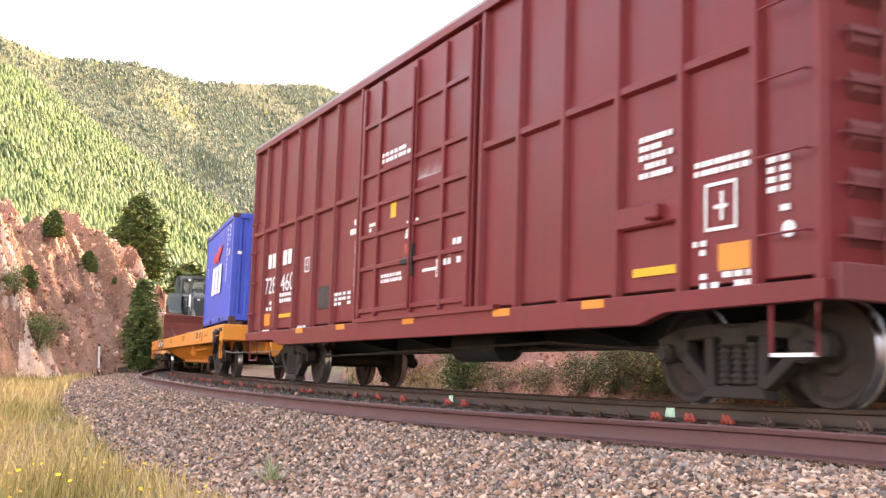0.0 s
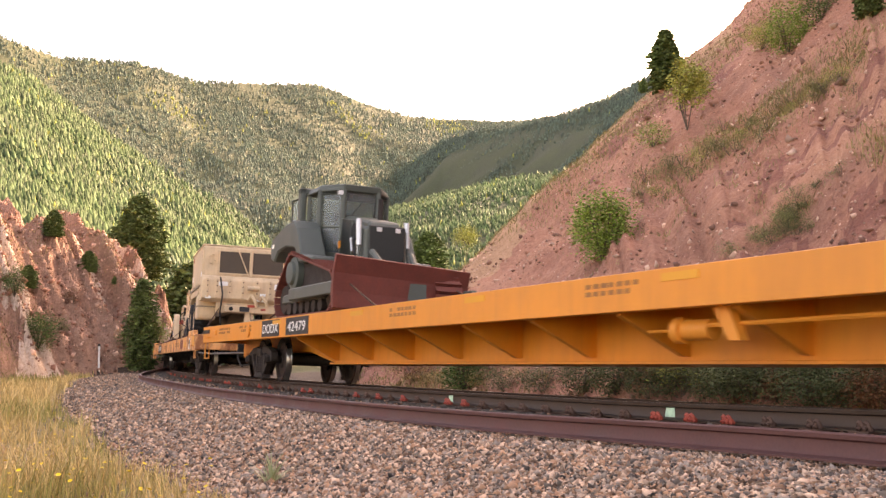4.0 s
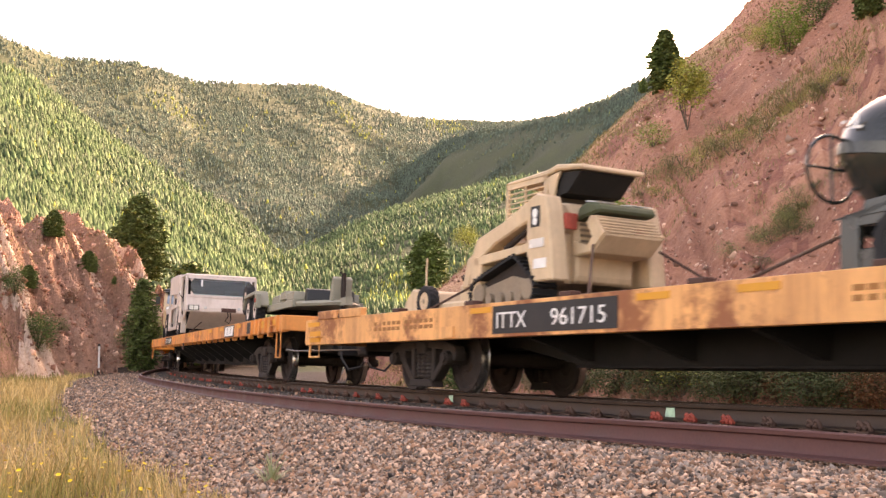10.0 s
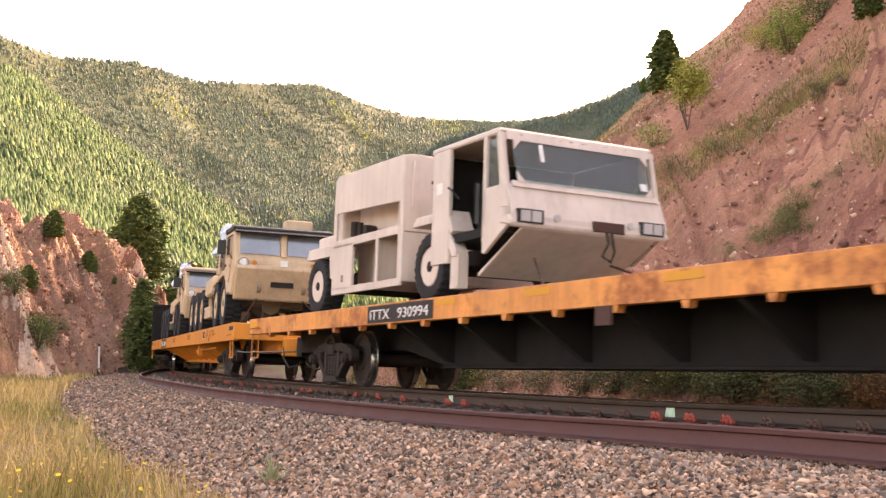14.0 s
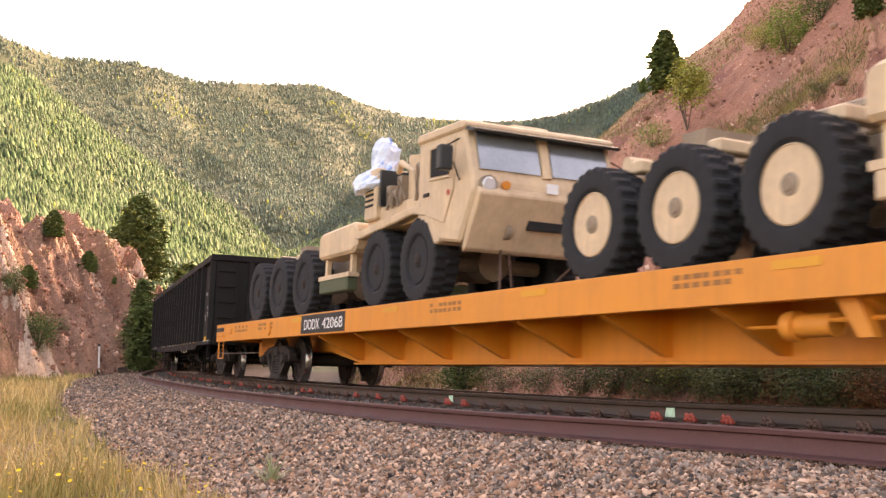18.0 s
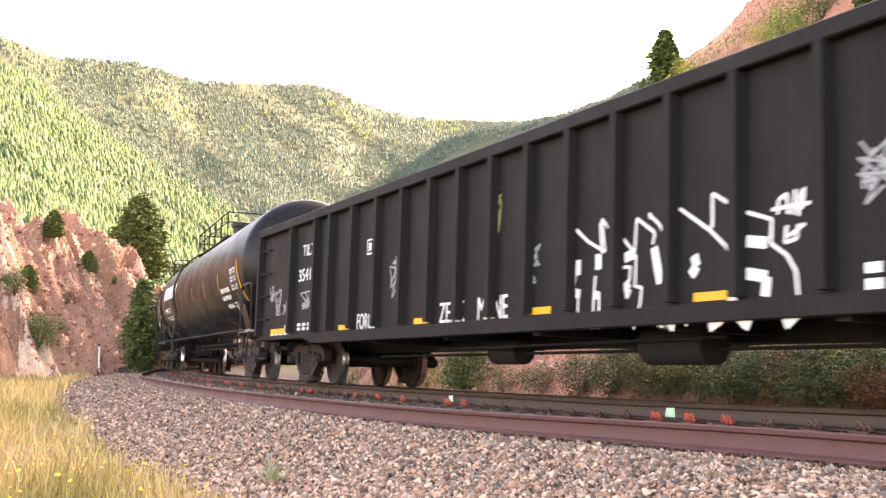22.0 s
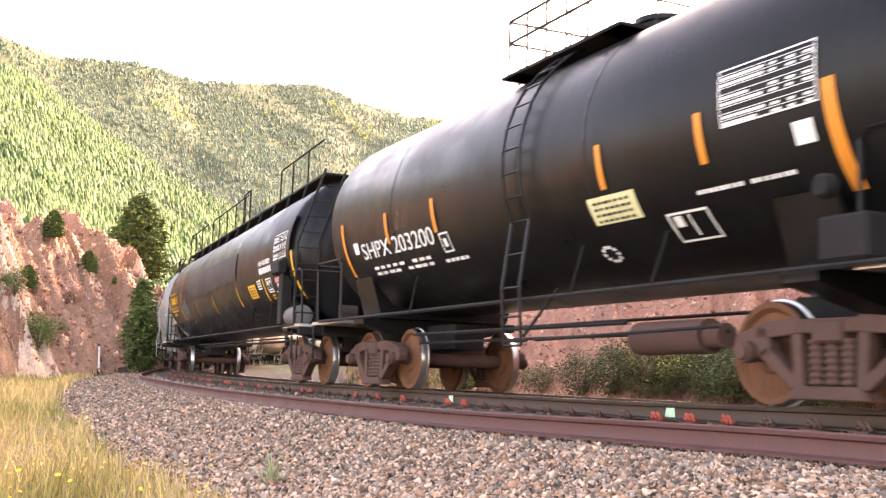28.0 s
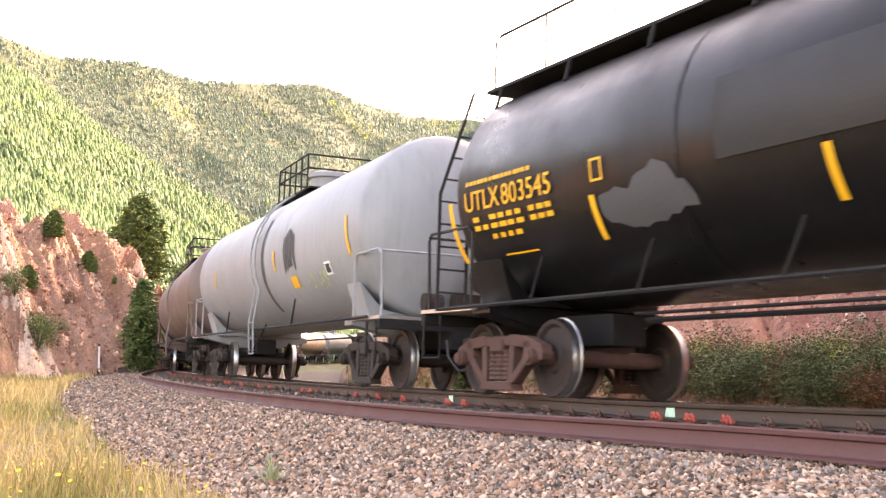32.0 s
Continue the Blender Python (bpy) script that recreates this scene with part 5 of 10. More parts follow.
def small_bars(g, x0, x1, z, h, rows, chunks, gap=.6, seed=1):
    rnd = random.Random(seed + int(abs(x0) * 10))
    w = (x1 - x0) / chunks
    for i in range(rows):
        for j in range(chunks):
            if rnd.random() < .92:
                panel(g, x0 + j * w, x0 + j * w + w * rnd.uniform(.6, .85), z - i * h * (1 + gap), z - i * h * (1 + gap) + h)
    return g


PALE_YELLOW = mat("pale_yellow_label", (0.68, 0.62, 0.34), 0.7, 0, var=0.15, scale=9, bump=0)
PINK_LABEL = mat("pink_label", (0.66, 0.24, 0.27), 0.7, 0, var=0.15, scale=9, bump=0)
PLACARD_RED = mat("red_placard", (0.65, 0.04, 0.09), 0.6, 0, var=0.1, bump=0)
GREY_STEEL = mat("dull_grey_steel", (0.13, 0.125, 0.12), 0.6, 0.2, var=0.25, scale=5, bump=0.08)
GREY_PATCH = mat("grey_touch_up_paint", (0.0135, 0.012, 0.0108), 0.6, 0, var=0.2, scale=1, bump=0)
PALE_SPLASH = mat("grey_primer_splash", (0.055, 0.055, 0.057), 0.6, 0, var=0.2, scale=3, bump=0)
STAIN = mat("dark_spill_stain", (0.07, 0.065, 0.06), 0.8, 0, var=0.3, scale=5, bump=0)
SPRAY_YELLOW = mat("yellow_green_spray", (0.42, 0.42, 0.12), 0.8, 0, var=0.2, bump=0)


def diamond(car, x, z, s, r, zc, border, inner, name="placard"):
    y = -math.sqrt(max(.01, r * r - (z - zc) ** 2)) - .09
    p = part(name, G().prism([(x - s, z), (x, z - s), (x + s, z), (x, z + s)], "y", y - .008, y), border, car)
    part("placard_face", G().box(x - s * .62, x + s * .62, y - .012, y - .008, z - s * .25, z + s * .25), inner, p)
    part("placard_post", G().box(x - .02, x + .02, y, y + .03, z - s - .35, z + s), BLACK_UNDER, p)
    return p


def struts(car, xs, r, zc):
    for x in xs:
        part("sill_strut", G().tube([(x, -r + .04, 1.08), (x + .25, -r * .98, 1.55)], .018), BLACK_UNDER, car)


def mark_ammonia(car, r, zc):
    w = G()
    for i in range(6):
        x = -8.4 + i * .68
        w.add([(x, 0, 2.56), (x + .48, 0, 2.56), (x + .58, 0, 2.8), (x + .62, 0, 3.02), (x + .14, 0, 3.02), (x + .1, 0, 2.8)], [(0, 1, 2, 5), (5, 2, 3, 4)])
    part("white_mark", wrapped(w, r, zc), WHITE, car, "row of plain slanted white blocks")
    round_letters("PROX 33672", .18, 1.75, -8.05, 2.07, r, zc, WHITE, car)
    s = G()
    small_bars(s, -8.0, -6.0, 1.9, .05, 2, 9, .8)
    frame_mark(s, -5.1, 2.06, .28, .26)
    frame_mark(s, 7.2, 1.46, .46, .3)
    panel(s, 7.28, 7.36, 1.52, 1.68)
    panel(s, 7.46, 7.5, 1.5, 1.7)
    table_mark(s, 7.65, 8.5, 2.05, 2.55)
    small_bars(s, 7.55, 7.9, 1.42, .035, 2, 3)
    part("stencil", wrapped(s, r, zc), WHITE, car)
    round_letters("AMMONIA ANHYDROUS", .12, 1.38, 5.87, 2.05, r, zc, WHITE, car)
    round_letters("INHALATION HAZARD", .12, 1.32, 5.85, 1.86, r, zc, WHITE, car)
    round_letters("LIQUEFIED", .13, .85, 6.15, 1.62, r, zc, WHITE, car)
    for x in (-6.4, -2.67, .2, 2.91, 5.68):
        stripe(car, x, 2.12, 2.57, r, zc, YELLOW, 0, .05)
    stripe(car, -8.7, 1.8, 2.6, r, zc, YELLOW)
    stripe(car, 8.65, 1.7, 2.7, r, zc, YELLOW, .45)
    g = G()
    for i in range(8):
        panel(g, 8.0 + .03 * (i % 3), 8.38 - .04 * (i % 4), 1.62 + i * .045, 1.66 + i * .045)
    part("grey_scuff", wrapped(g, r, zc), PALE_SPLASH, car)
    diamond(car, 8.32, 1.45, .15, r, zc, WHITE, BLACK_PANEL)
    struts(car, (-5.6, -2.8, 0, 2.8, 5.6), r, zc)
    for z in (.80, .93):
        part("underslung_rail", G().tube([(-5.6, -.35, z), (5.9, -.35, z)], .02, 6), BLACK_UNDER, car)
    for x in np.arange(-5.4, 5.9, 1.25):
        part("rail_hanger", G().box(x - .02, x + .02, -.37, -.33, .76, 1.25), BLACK_UNDER, car)


def mark_short(car, r, zc):
    O = ORANGE_TAPE
    for x in (-3.43, -1.83, 2.12, 3.7):
        stripe(car, x, 2.10, 2.56, r, zc, O, 0, .05)
    stripe(car, -5.18, 1.7, 2.58, r, zc, O, 0, .05)
    stripe(car, 5.25, 1.6, 2.52, r, zc, O, 0, .07)
    round_letters("SHPX", .25, 1.05, -4.5, 1.95, r, zc, WHITE, car)
    round_letters("203200", .25, 1.36, -3.32, 1.95, r, zc, WHITE, car)
    s = G()
    panel(s, -4.8, -4.62, 2.06, 2.24)
    small_bars(s, -4.3, -2.2, 1.76, .05, 2, 9, .9)
    small_bars(s, -1.9, -1.2, 1.66, .05, 1, 5)
    frame_mark(s, -1.80, 1.80, .27, .28, .025)
    panel(s, -1.72, -1.62, 1.88, 2.0)
    table_mark(s, 4.0, 5.14, 2.36, 2.86, 9)
    panel(s, 4.82, 5.04, 2.06, 2.25)
    small_bars(s, 3.47, 4.74, 1.84, .04, 1, 16)
    frame_mark(s, 2.9, 1.38, .6, .34, .025)
    panel(s, 3.2, 3.225, 1.44, 1.68)
    panel(s, 2.98, 3.1, 1.56, 1.68)
    for k in range(10):
        a0 = 2 * math.pi * k / 10
        panel(s, 1.69 + .12 * math.cos(a0) - .03, 1.69 + .12 * math.cos(a0) + .03, 1.38 + .1 * math.sin(a0) - .02, 1.38 + .1 * math.sin(a0) + .02)
    panel(s, 4.2, 4.55, 1.38, 1.4)
    part("stencil", wrapped(s, r, zc), WHITE, car)
    y = part("yellow_label", wrapped(panel(G(), 1.76, 2.58, 1.74, 2.04), r, zc), PALE_YELLOW, car)
    b = small_bars(G(), 1.84, 2.5, 1.96, .03, 4, 7, 1.2)
    part("label_bars", wrapped(b, r, zc, .015), BLACK_PANEL, y)
    diamond(car, 4.66, 1.55, .2, r, zc, GREY_PATCH, BLACK_PANEL)
    part("valve_box", G().box(5.1, 5.6, -1.5, -1.1, 1.1, 1.45).cyl((5.2, -1.5, 1.68), "y", .1, .14, 12), BLACK_UNDER, car, bevel=.04)
    part("brake_reservoir", G().cyl((2.6, -.9, .62), "x", .17, 1.1, 14).cyl((3.25, -.9, .62), "x", .12, .25, 12), IRON_BROWN, car, smooth=40)
    part("under_pipe", G().tube([(-3.4, -1.0, .80), (2.0, -1.05, .78)], .025).tube([(-3.4, -.9, .68), (3.4, -.9, .66)], .02).tube([(.6, -1.3, .62), (3.6, -1.2, .68)], .018), BLACK_UNDER, car)
    struts(car, (-2.5, 1.6, 3.0), r, zc)
    for x in (-1.5, -.2, 1.2, 1.6):
        part("vent_pipe", G().tube([(x, -.4, zc + r - .05), (x, -.4, zc + r + .95 - .3 * abs(x))], .018), BLACK_UNDER, car)
    eb = lettering("SHPX 203200", .13, WHITE, car, Matrix.Translation((6.22, -.72, 3.05)) @ pose(0, 0, 0, 90, 0, 90), 1.1)
    part("end_label", G().box(5.98, 6.0, -.5, .1, 3.45, 3.62), PALE_YELLOW, car, at=pose(.14, 0, 0))


def mark_walkway(car, r, zc):
    for x in (-6.4, -3.25, -.15, 3.5, 6.58):
        stripe(car, x, 1.62, 2.12, r, zc, YELLOW, 0, .045)
    stripe(car, -9.35, 1.6, 2.4, r, zc, YELLOW, 0, .05)
    stripe(car, 9.5, 1.51, 2.46, r, zc, YELLOW, 0, .07)
    round_letters("UTLX", .24, .80, -8.98, 2.24, r, zc, YELLOW, car)
    round_letters("803545", .24, 1.02, -8.12, 2.24, r, zc, YELLOW, car)
    s = G()
    small_bars(s, -8.95, -7.3, 2.56, .05, 1, 18)
    small_bars(s, -8.85, -7.7, 2.10, .06, 2, 6, .8)
    small_bars(s, -7.6, -7.1, 2.10, .06, 2, 3, .8)
    small_bars(s, -8.5, -7.8, 1.86, .06, 1, 4)
    panel(s, -8.4, -7.7, 1.62, 1.645)
    frame_mark(s, -6.36, 2.25, .2, .24, .025)
    small_bars(s, -.28, .06, 2.62, .05, 3, 3)
    small_bars(s, 7.0, 7.3, 1.70, .04, 2, 3)
    part("yellow_stencils", wrapped(s, r, zc), YELLOW, car)
    s = G()
    table_mark(s, 7.9, 9.05, 2.39, 2.89, 9)
    small_bars(s, 6.42, 7.66, 2.22, .12, 1, 8)
    frame_mark(s, 6.87, 1.79, .5, .31, .03)
    panel(s, 6.95, 7.06, 1.96, 2.05)
    panel(s, 7.11, 7.13, 1.86, 2.06)
    panel(s, 7.18, 7.29, 1.98, 2.05)
    panel(s, 6.93, 7.3, 1.84, 1.87)
    small_bars(s, 5.95, 6.4, 2.08, .035, 4, 3)
    panel(s, 7.54, 7.72, 1.6, 1.79)
    part("stencil", wrapped(s, r, zc), WHITE, car)
    round_letters("NON-ODORIZED", .1, 1.12, 6.42, 2.39, r, zc, WHITE, car)
    y = part("yellow_label", wrapped(panel(G(), 4.9, 5.7, 1.75, 2.06), r, zc), YELLOW, car)
    part("label_bars", wrapped(small_bars(G(), 5.0, 5.6, 1.98, .03, 4, 6, 1.0), r, zc, .015), BLACK_PANEL, y)
    p = part("pink_label", wrapped(panel(panel(G(), 7.80, 8.38, 1.70, 1.95), 7.75, 8.3, 1.965, 2.06), r, zc), PINK_LABEL, car)
    part("label_bars", wrapped(small_bars(G(), 7.84, 8.34, 1.88, .055, 3, 3, .45), r, zc, .015), WHITE, p)
    diamond(car, 8.42, 1.5, .21, r, zc, PLACARD_RED, WHITE)
    part("valve_box", G().prism([(-1.44, 2.06), (-1.60, 2.08), (-1.60, 2.30), (-1.40, 2.40)], "x", 8.35, 9.02), BLACK_UNDER, car, bevel=.02)
    part("valve_post", G().box(8.62, 8.95, -1.5, -1.3, 1.1, 2.08), BLACK_UNDER, car, bevel=.02)
    part("jacket_patch", wrapped(panel(G(), -4.48, -.6, 2.18, 2.93, 0, 12), r, zc, .02), GREY_PATCH, car)
    part("jacket_patch", wrapped(panel(G(), -.6, 3.7, 2.28, 2.93, 0, 12), r, zc, .02), GREY_PATCH, car)
    part("jacket_patch", wrapped(panel(G(), 9.1, 9.35, 2.5, 3.2, 0, 8), r, zc, .012), GREY_PATCH, car)
    sp, rs = G(), random.Random(6)
    cols = []
    for i in range(15):
        f = i / 14
        top = np.interp(f, [0, .15, .35, .6, .8, 1], [2.05, 2.18, 2.12, 2.32, 2.22, 1.95]) + rs.uniform(-.06, .06)
        low = np.interp(f, [0, .3, .6, 1], [1.86, 1.66, 1.72, 1.84]) + rs.uniform(-.05, .05)
        cols.append([(-6.3 + 1.45 * f, 0, float(low + (top - low) * k / 6)) for k in range(7)])
    sp.add([p for c in cols for p in c], [(i * 7 + k, (i + 1) * 7 + k, (i + 1) * 7 + k + 1, i * 7 + k + 1) for i in range(14) for k in range(6)])
    part("primer_splash", wrapped(sp, r, zc), PALE_SPLASH, car, "ragged patch of light grey primer")
    # roof walkway with rails, hatches and end ladders
    tz = zc + r
    wk = part("roof_walk", G().box(-9.6, 9.3, -.85, -.35, tz - .05, tz - .01).box(-9.6, 9.3, .35, .85, tz - .05, tz - .01), BLACK_UNDER, car)
    for x in np.arange(-9.2, 9.3, 1.55):
        part("walk_bracket", G().tube([(x, -.84, tz - .04), (x, -.92, tz - .32)], .03, 6), BLACK_UNDER, wk)
    for a, b in ((-9.4, -5.6), (-4.6, 1.2), (5.2, 9.0)):
        part("walk_rail", G().tube([(a, -.83, tz), (a, -.83, tz + .62), (a + .12, -.83, tz + .68), (b, -.83, tz + .68)], .02), BLACK_UNDER, wk)
        for x in np.arange(a + 1.2, b + .1, 1.4):
            part("rail_post", G().tube([(x, -.83, tz), (x, -.83, tz + .68)], .02), BLACK_UNDER, wk)
    part("hatch", G().lathe([(0, .36), (.25, .36), (.27, .42), (.36, .42)], (2.0, 0, tz - .05), "z", 18), BLACK_UNDER, car, smooth=40)
    part("hatch_rail", G().tube([(.6, -.83, tz), (.6, -.83, tz + .75), (1.5, -.83, tz + .78), (1.5, -.83, tz)], .02), BLACK_UNDER, car)
    for e in (1, -1):
        x = e * 9.75
        ld = part("ladder", G().tube([(x, -1.42, 1.05), (x, -1.42, 2.6), (x, -.95, tz - .02)], .025).tube([(x, -1.0, 1.05), (x, -1.0, 2.7), (x, -.55, tz - .02)], .025), BLACK_UNDER, car)
        for i in range(9):
            z = 1.3 + i * .3
            o = 0 if z < 2.6 else (z - 2.6) * .33
            part("rung", G().tube([(x, -1.42 + o, z), (x, -1.0 + o, z)], .014), BLACK_UNDER, ld)
    part("tank_gear", G().lathe([(-.45, .05), (-.4, .2), (.4, .2), (.45, .05)], (9.3, -1.25, 1.25), "x", 12), GREY_STEEL, car, smooth=40)
    struts(car, np.arange(-7.5, 8, 1.9), r, zc)
    part("under_pipe", G().tube([(-6.5, -.6, .86), (6.4, -.6, .86)], .03).tube([(-6.5, -.75, .92), (6.4, -.75, .92)], .02), BLACK_UNDER, car)


def mark_grey(car, r, zc):
    s = G()
    rnd = random.Random(2)
    for i in range(13):
        x = 2.25 + i * .06 + rnd.uniform(-.03, .03)
        panel(s, x, x + rnd.uniform(.03, .09), 2.75 - rnd.uniform(.35, .75), 2.95 - abs(i - 6) * .03)
    part("spill_stain", wrapped(s, r, zc), STAIN, car, "dark run of spilled liquid")
    part("spill_stain", wrapped(panel(G(), .38, .58, 1.3, 3.4), r, zc, .009), STAIN, car)
    part("yellow_label", wrapped(panel(G(), 2.5, 2.95, 1.76, 2.0), r, zc), YELLOW, car)
    g = G()
    for i in range(16):
        x, z = 3.5 + rnd.uniform(0, 1.3), 1.62 + rnd.uniform(0, .3)
        panel(g, x, x + rnd.uniform(.03, .12), z, z + rnd.uniform(.02, .1))
    part("graffiti", wrapped(g, r, zc), SPRAY_YELLOW, car, "faded yellow-green spray scrawl")
    k = part("number_panel", wrapped(panel(G(), 4.85, 5.2, 1.86, 2.1), r, zc), WHITE, car)
    part("panel_face", wrapped(panel(G(), 4.9, 5.15, 1.9, 2.06), r, zc, .015), BLACK_PANEL, k)
    diamond(car, 6.0, 1.5, .16, r, zc, WHITE, PALE)
    for x in (-4.6, 1.5):
        stripe(car, x, 2.2, 2.6, r, zc, YELLOW)
    stripe(car, 6.3, 2.1, 2.75, r, zc, YELLOW, .1)
    struts(car, (-3, 3), r, zc)

# ---------------------------------------------------------------- gravel, grass, shrubs and trees
def stone_templates(k=5, seed=3):
    out = []
    rnd = np.random.default_rng(seed)
    p = (1 + 5 ** .5) / 2
    v = np.array([(-1, p, 0), (1, p, 0), (-1, -p, 0), (1, -p, 0), (0, -1, p), (0, 1, p), (0, -1, -p), (0, 1, -p), (p, 0, -1), (p, 0, 1), (-p, 0, -1), (-p, 0, 1)]) / 1.9
    f = np.array([(0, 11, 5), (0, 5, 1), (0, 1, 7), (0, 7, 10), (0, 10, 11), (1, 5, 9), (5, 11, 4), (11, 10, 2), (10, 7, 6), (7, 1, 8), (3, 9, 4), (3, 4, 2), (3, 2, 6), (3, 6, 8), (3, 8, 9), (4, 9, 5), (2, 4, 11), (6, 2, 10), (8, 6, 7), (9, 8, 1)])
    for _ in range(k):
        w = v * rnd.uniform(.55, 1.2, (12, 1)) * np.array([1.15, .9, .7])
        out.append((w, f))
    return out


STONES = stone_templates()
_o = np.array([(1, 0, 0), (-1, 0, 0), (0, 1, 0), (0, -1, 0), (0, 0, .8), (0, 0, -.8)])
_of = np.array([(0, 2, 4), (2, 1, 4), (1, 3, 4), (3, 0, 4), (2, 0, 5), (1, 2, 5), (3, 1, 5), (0, 3, 5)])
_orng = np.random.default_rng(8)
CHIPS = [(_o * _orng.uniform(.75, 1.25, (6, 1)) + _orng.uniform(-.2, .2, (6, 3)), _of) for _ in range(5)]
STONE_GREY = mat("grey_gravel", (0.20, 0.155, 0.125), 0.9, var=0.25, scale=20, fine=120, bump=0.3, island=0.85)
STONE_BROWN = mat("brown_gravel", (0.27, 0.145, 0.088), 0.9, var=0.25, scale=20, fine=120, bump=0.3, island=0.8)
STONE_PINK = mat("pinkish_gravel", (0.46, 0.305, 0.215), 0.9, var=0.25, scale=20, fine=120, bump=0.3, island=0.65)
STONE_OILY = mat("oil_stained_gravel", (0.10, 0.082, 0.07), 0.85, var=0.25, scale=20, fine=120, bump=0.3, island=0.6)
ROCK_PALE = mat("pale_pink_rubble", (0.58, 0.36, 0.26), 0.95, var=0.25, scale=3, fine=30, bump=0.4, island=0.4)
ROCK_RED = mat("red_rock_rubble", (0.30, 0.14, 0.095), 0.95, var=0.3, scale=3, fine=30, bump=0.4, island=0.5)


def strew(name, x, y, size, materials, label, rng, sink=.25, category="gravel", shapes=None):
    z, _ = height(x, y)
    n = len(x)
    pick = rng.integers(0, len(materials), n)
    for mi, m in enumerate(materials):
        vs, fs, off = [], [], 0
        for t, (tv, tf) in enumerate(shapes or STONES):
            q = (pick == mi) & (np.arange(n) % len(STONES) == t)
            if not q.any():
                continue
            sq = rng.uniform(.5, 1.3, (q.sum(), 3))
            v, f = scatter(tv, tf, np.stack([x[q], y[q], z[q] + size[q] * sink], 1), size[q], rng.uniform(0, 6.28, q.sum()), rng.uniform(-1.2, 1.2, q.sum()), sq)
            vs.append(v)
            fs.append(f + off)
            off += len(v)
        tagged(new(name, raw_mesh(name, np.concatenate(vs), np.concatenate(fs), m)), label, category, kind="stuff")


def polar(rng, n, a0, a1, r0, r1, power=1.0):
    a = np.radians(rng.uniform(a0, a1, n))
    r = r0 * (r1 / r0) ** (rng.random(n) ** power)
    return r * np.sin(a), r * np.cos(a), r


def gravel():
    rng = np.random.default_rng(12)
    x, y, r = polar(rng, 270000, -23.5, 24, 5.2, 62)
    s, lat = along(x, y)
    _, kind = height(x, y)
    edge = lat + .5 * fractal(x, y, 1.2, 3, 8)
    keep = (kind == 0) & (lat < 3.0) & ~((np.abs(np.abs(lat) - .755) < .1)) & ~(np.abs(lat - spare_line(s)[0]) < .07) & (rng.random(len(x)) < np.where(lat > -1.3, .35, 1))
    # thin the edge towards the grass, and let some stones stray
    stray = (kind == 1) & (lat > -7.5) & (rng.random(len(x)) < .10)
    keep |= stray
    x, y, r, lat = x[keep], y[keep], r[keep], lat[keep]
    size = rng.gamma(5, .0029, len(x)).clip(.006, .034) * np.interp(r, [6, 15, 60], [1, 1.25, 1.7])
    mid = lat > -1.45
    for q, shapes, stones in (((r < 6.5) & ~mid, STONES, [STONE_GREY, STONE_BROWN, STONE_PINK]), ((r >= 6.5) & ~mid, CHIPS, [STONE_GREY, STONE_BROWN, STONE_PINK]), (mid, CHIPS, [STONE_OILY, STONE_OILY, STONE_BROWN])):
        strew("gravel", x[q], y[q], size[q], stones, "loose grey, brown and pinkish track ballast stones", rng, shapes=shapes)


def rubble():
    rng = np.random.default_rng(21)
    x1, y1, r1 = polar(rng, 52000, -4, 23.5, 17, 75)
    x2, y2, r2 = polar(rng, 9000, -23.5, -13, 56, 78, .8)
    x, y = np.concatenate([x1, x2]), np.concatenate([y1, y2])
    r = np.hypot(x, y)
    _, kind = height(x, y)
    lumps = fractal(x, y, 5, 3, 41)
    keep = ((kind == 2) | (kind > 3)) & (rng.random(len(x)) < np.clip(.35 + .6 * lumps, .08, 1))
    x, y, r = x[keep], y[keep], r[keep]
    size = rng.gamma(1.2, .026, len(x)).clip(.015, .22) * np.interp(r, [18, 60], [.75, 1.4])
    strew("rubble", x, y, size, [ROCK_RED, ROCK_RED, ROCK_PALE], "broken red and pink rock rubble on the cut slopes", rng, .15, "rubble", CHIPS)
    x, y, r = polar(rng, 9000, -23.5, -13, 60, 78, .8)
    _, kind = height(x, y)
    keep = (kind == 4) | (kind == 7)
    x, y = x[keep], y[keep]
    strew("boulders", x, y, rng.gamma(1.3, .045, len(x)).clip(.03, .26), [ROCK_RED, ROCK_RED, ROCK_PALE], "angular fallen blocks on the rock cut", rng, .1, "rock", CHIPS)


def blades(name, x, y, hgt, lean, width, material, label, rng, droop=.5):
    """Grass as bent blades of three pieces, joined."""
    z, _ = height(x, y)
    n = len(x)
    a = rng.uniform(0, 6.28, n)
    dx, dy = np.cos(a), np.sin(a)
    sx, sy = -dy * width, dx * width
    pts = []
    for f, w in ((0, 1), (.45, .8), (.8, .5)):
        off = lean * hgt * (f ** 2)
        zz = z + hgt * f * (1 - .25 * f * droop)
        for sg in (-1, 1):
            pts.append(np.stack([x + dx * off + sg * sx * w, y + dy * off + sg * sy * w, zz], 1))
    pts.append(np.stack([x + dx * lean * hgt, y + dy * lean * hgt, z + hgt * (1 - .3 * droop)], 1))
    v = np.stack(pts, 1).reshape(-1, 3)
    tf = np.array([(0, 1, 3), (0, 3, 2), (2, 3, 5), (2, 5, 4), (4, 5, 6)])
    f = (tf[None] + (np.arange(n) * 7)[:, None, None]).reshape(-1, 3)
    return tagged(new(name, raw_mesh(name, v, f, material)), label, "grass", kind="stuff")


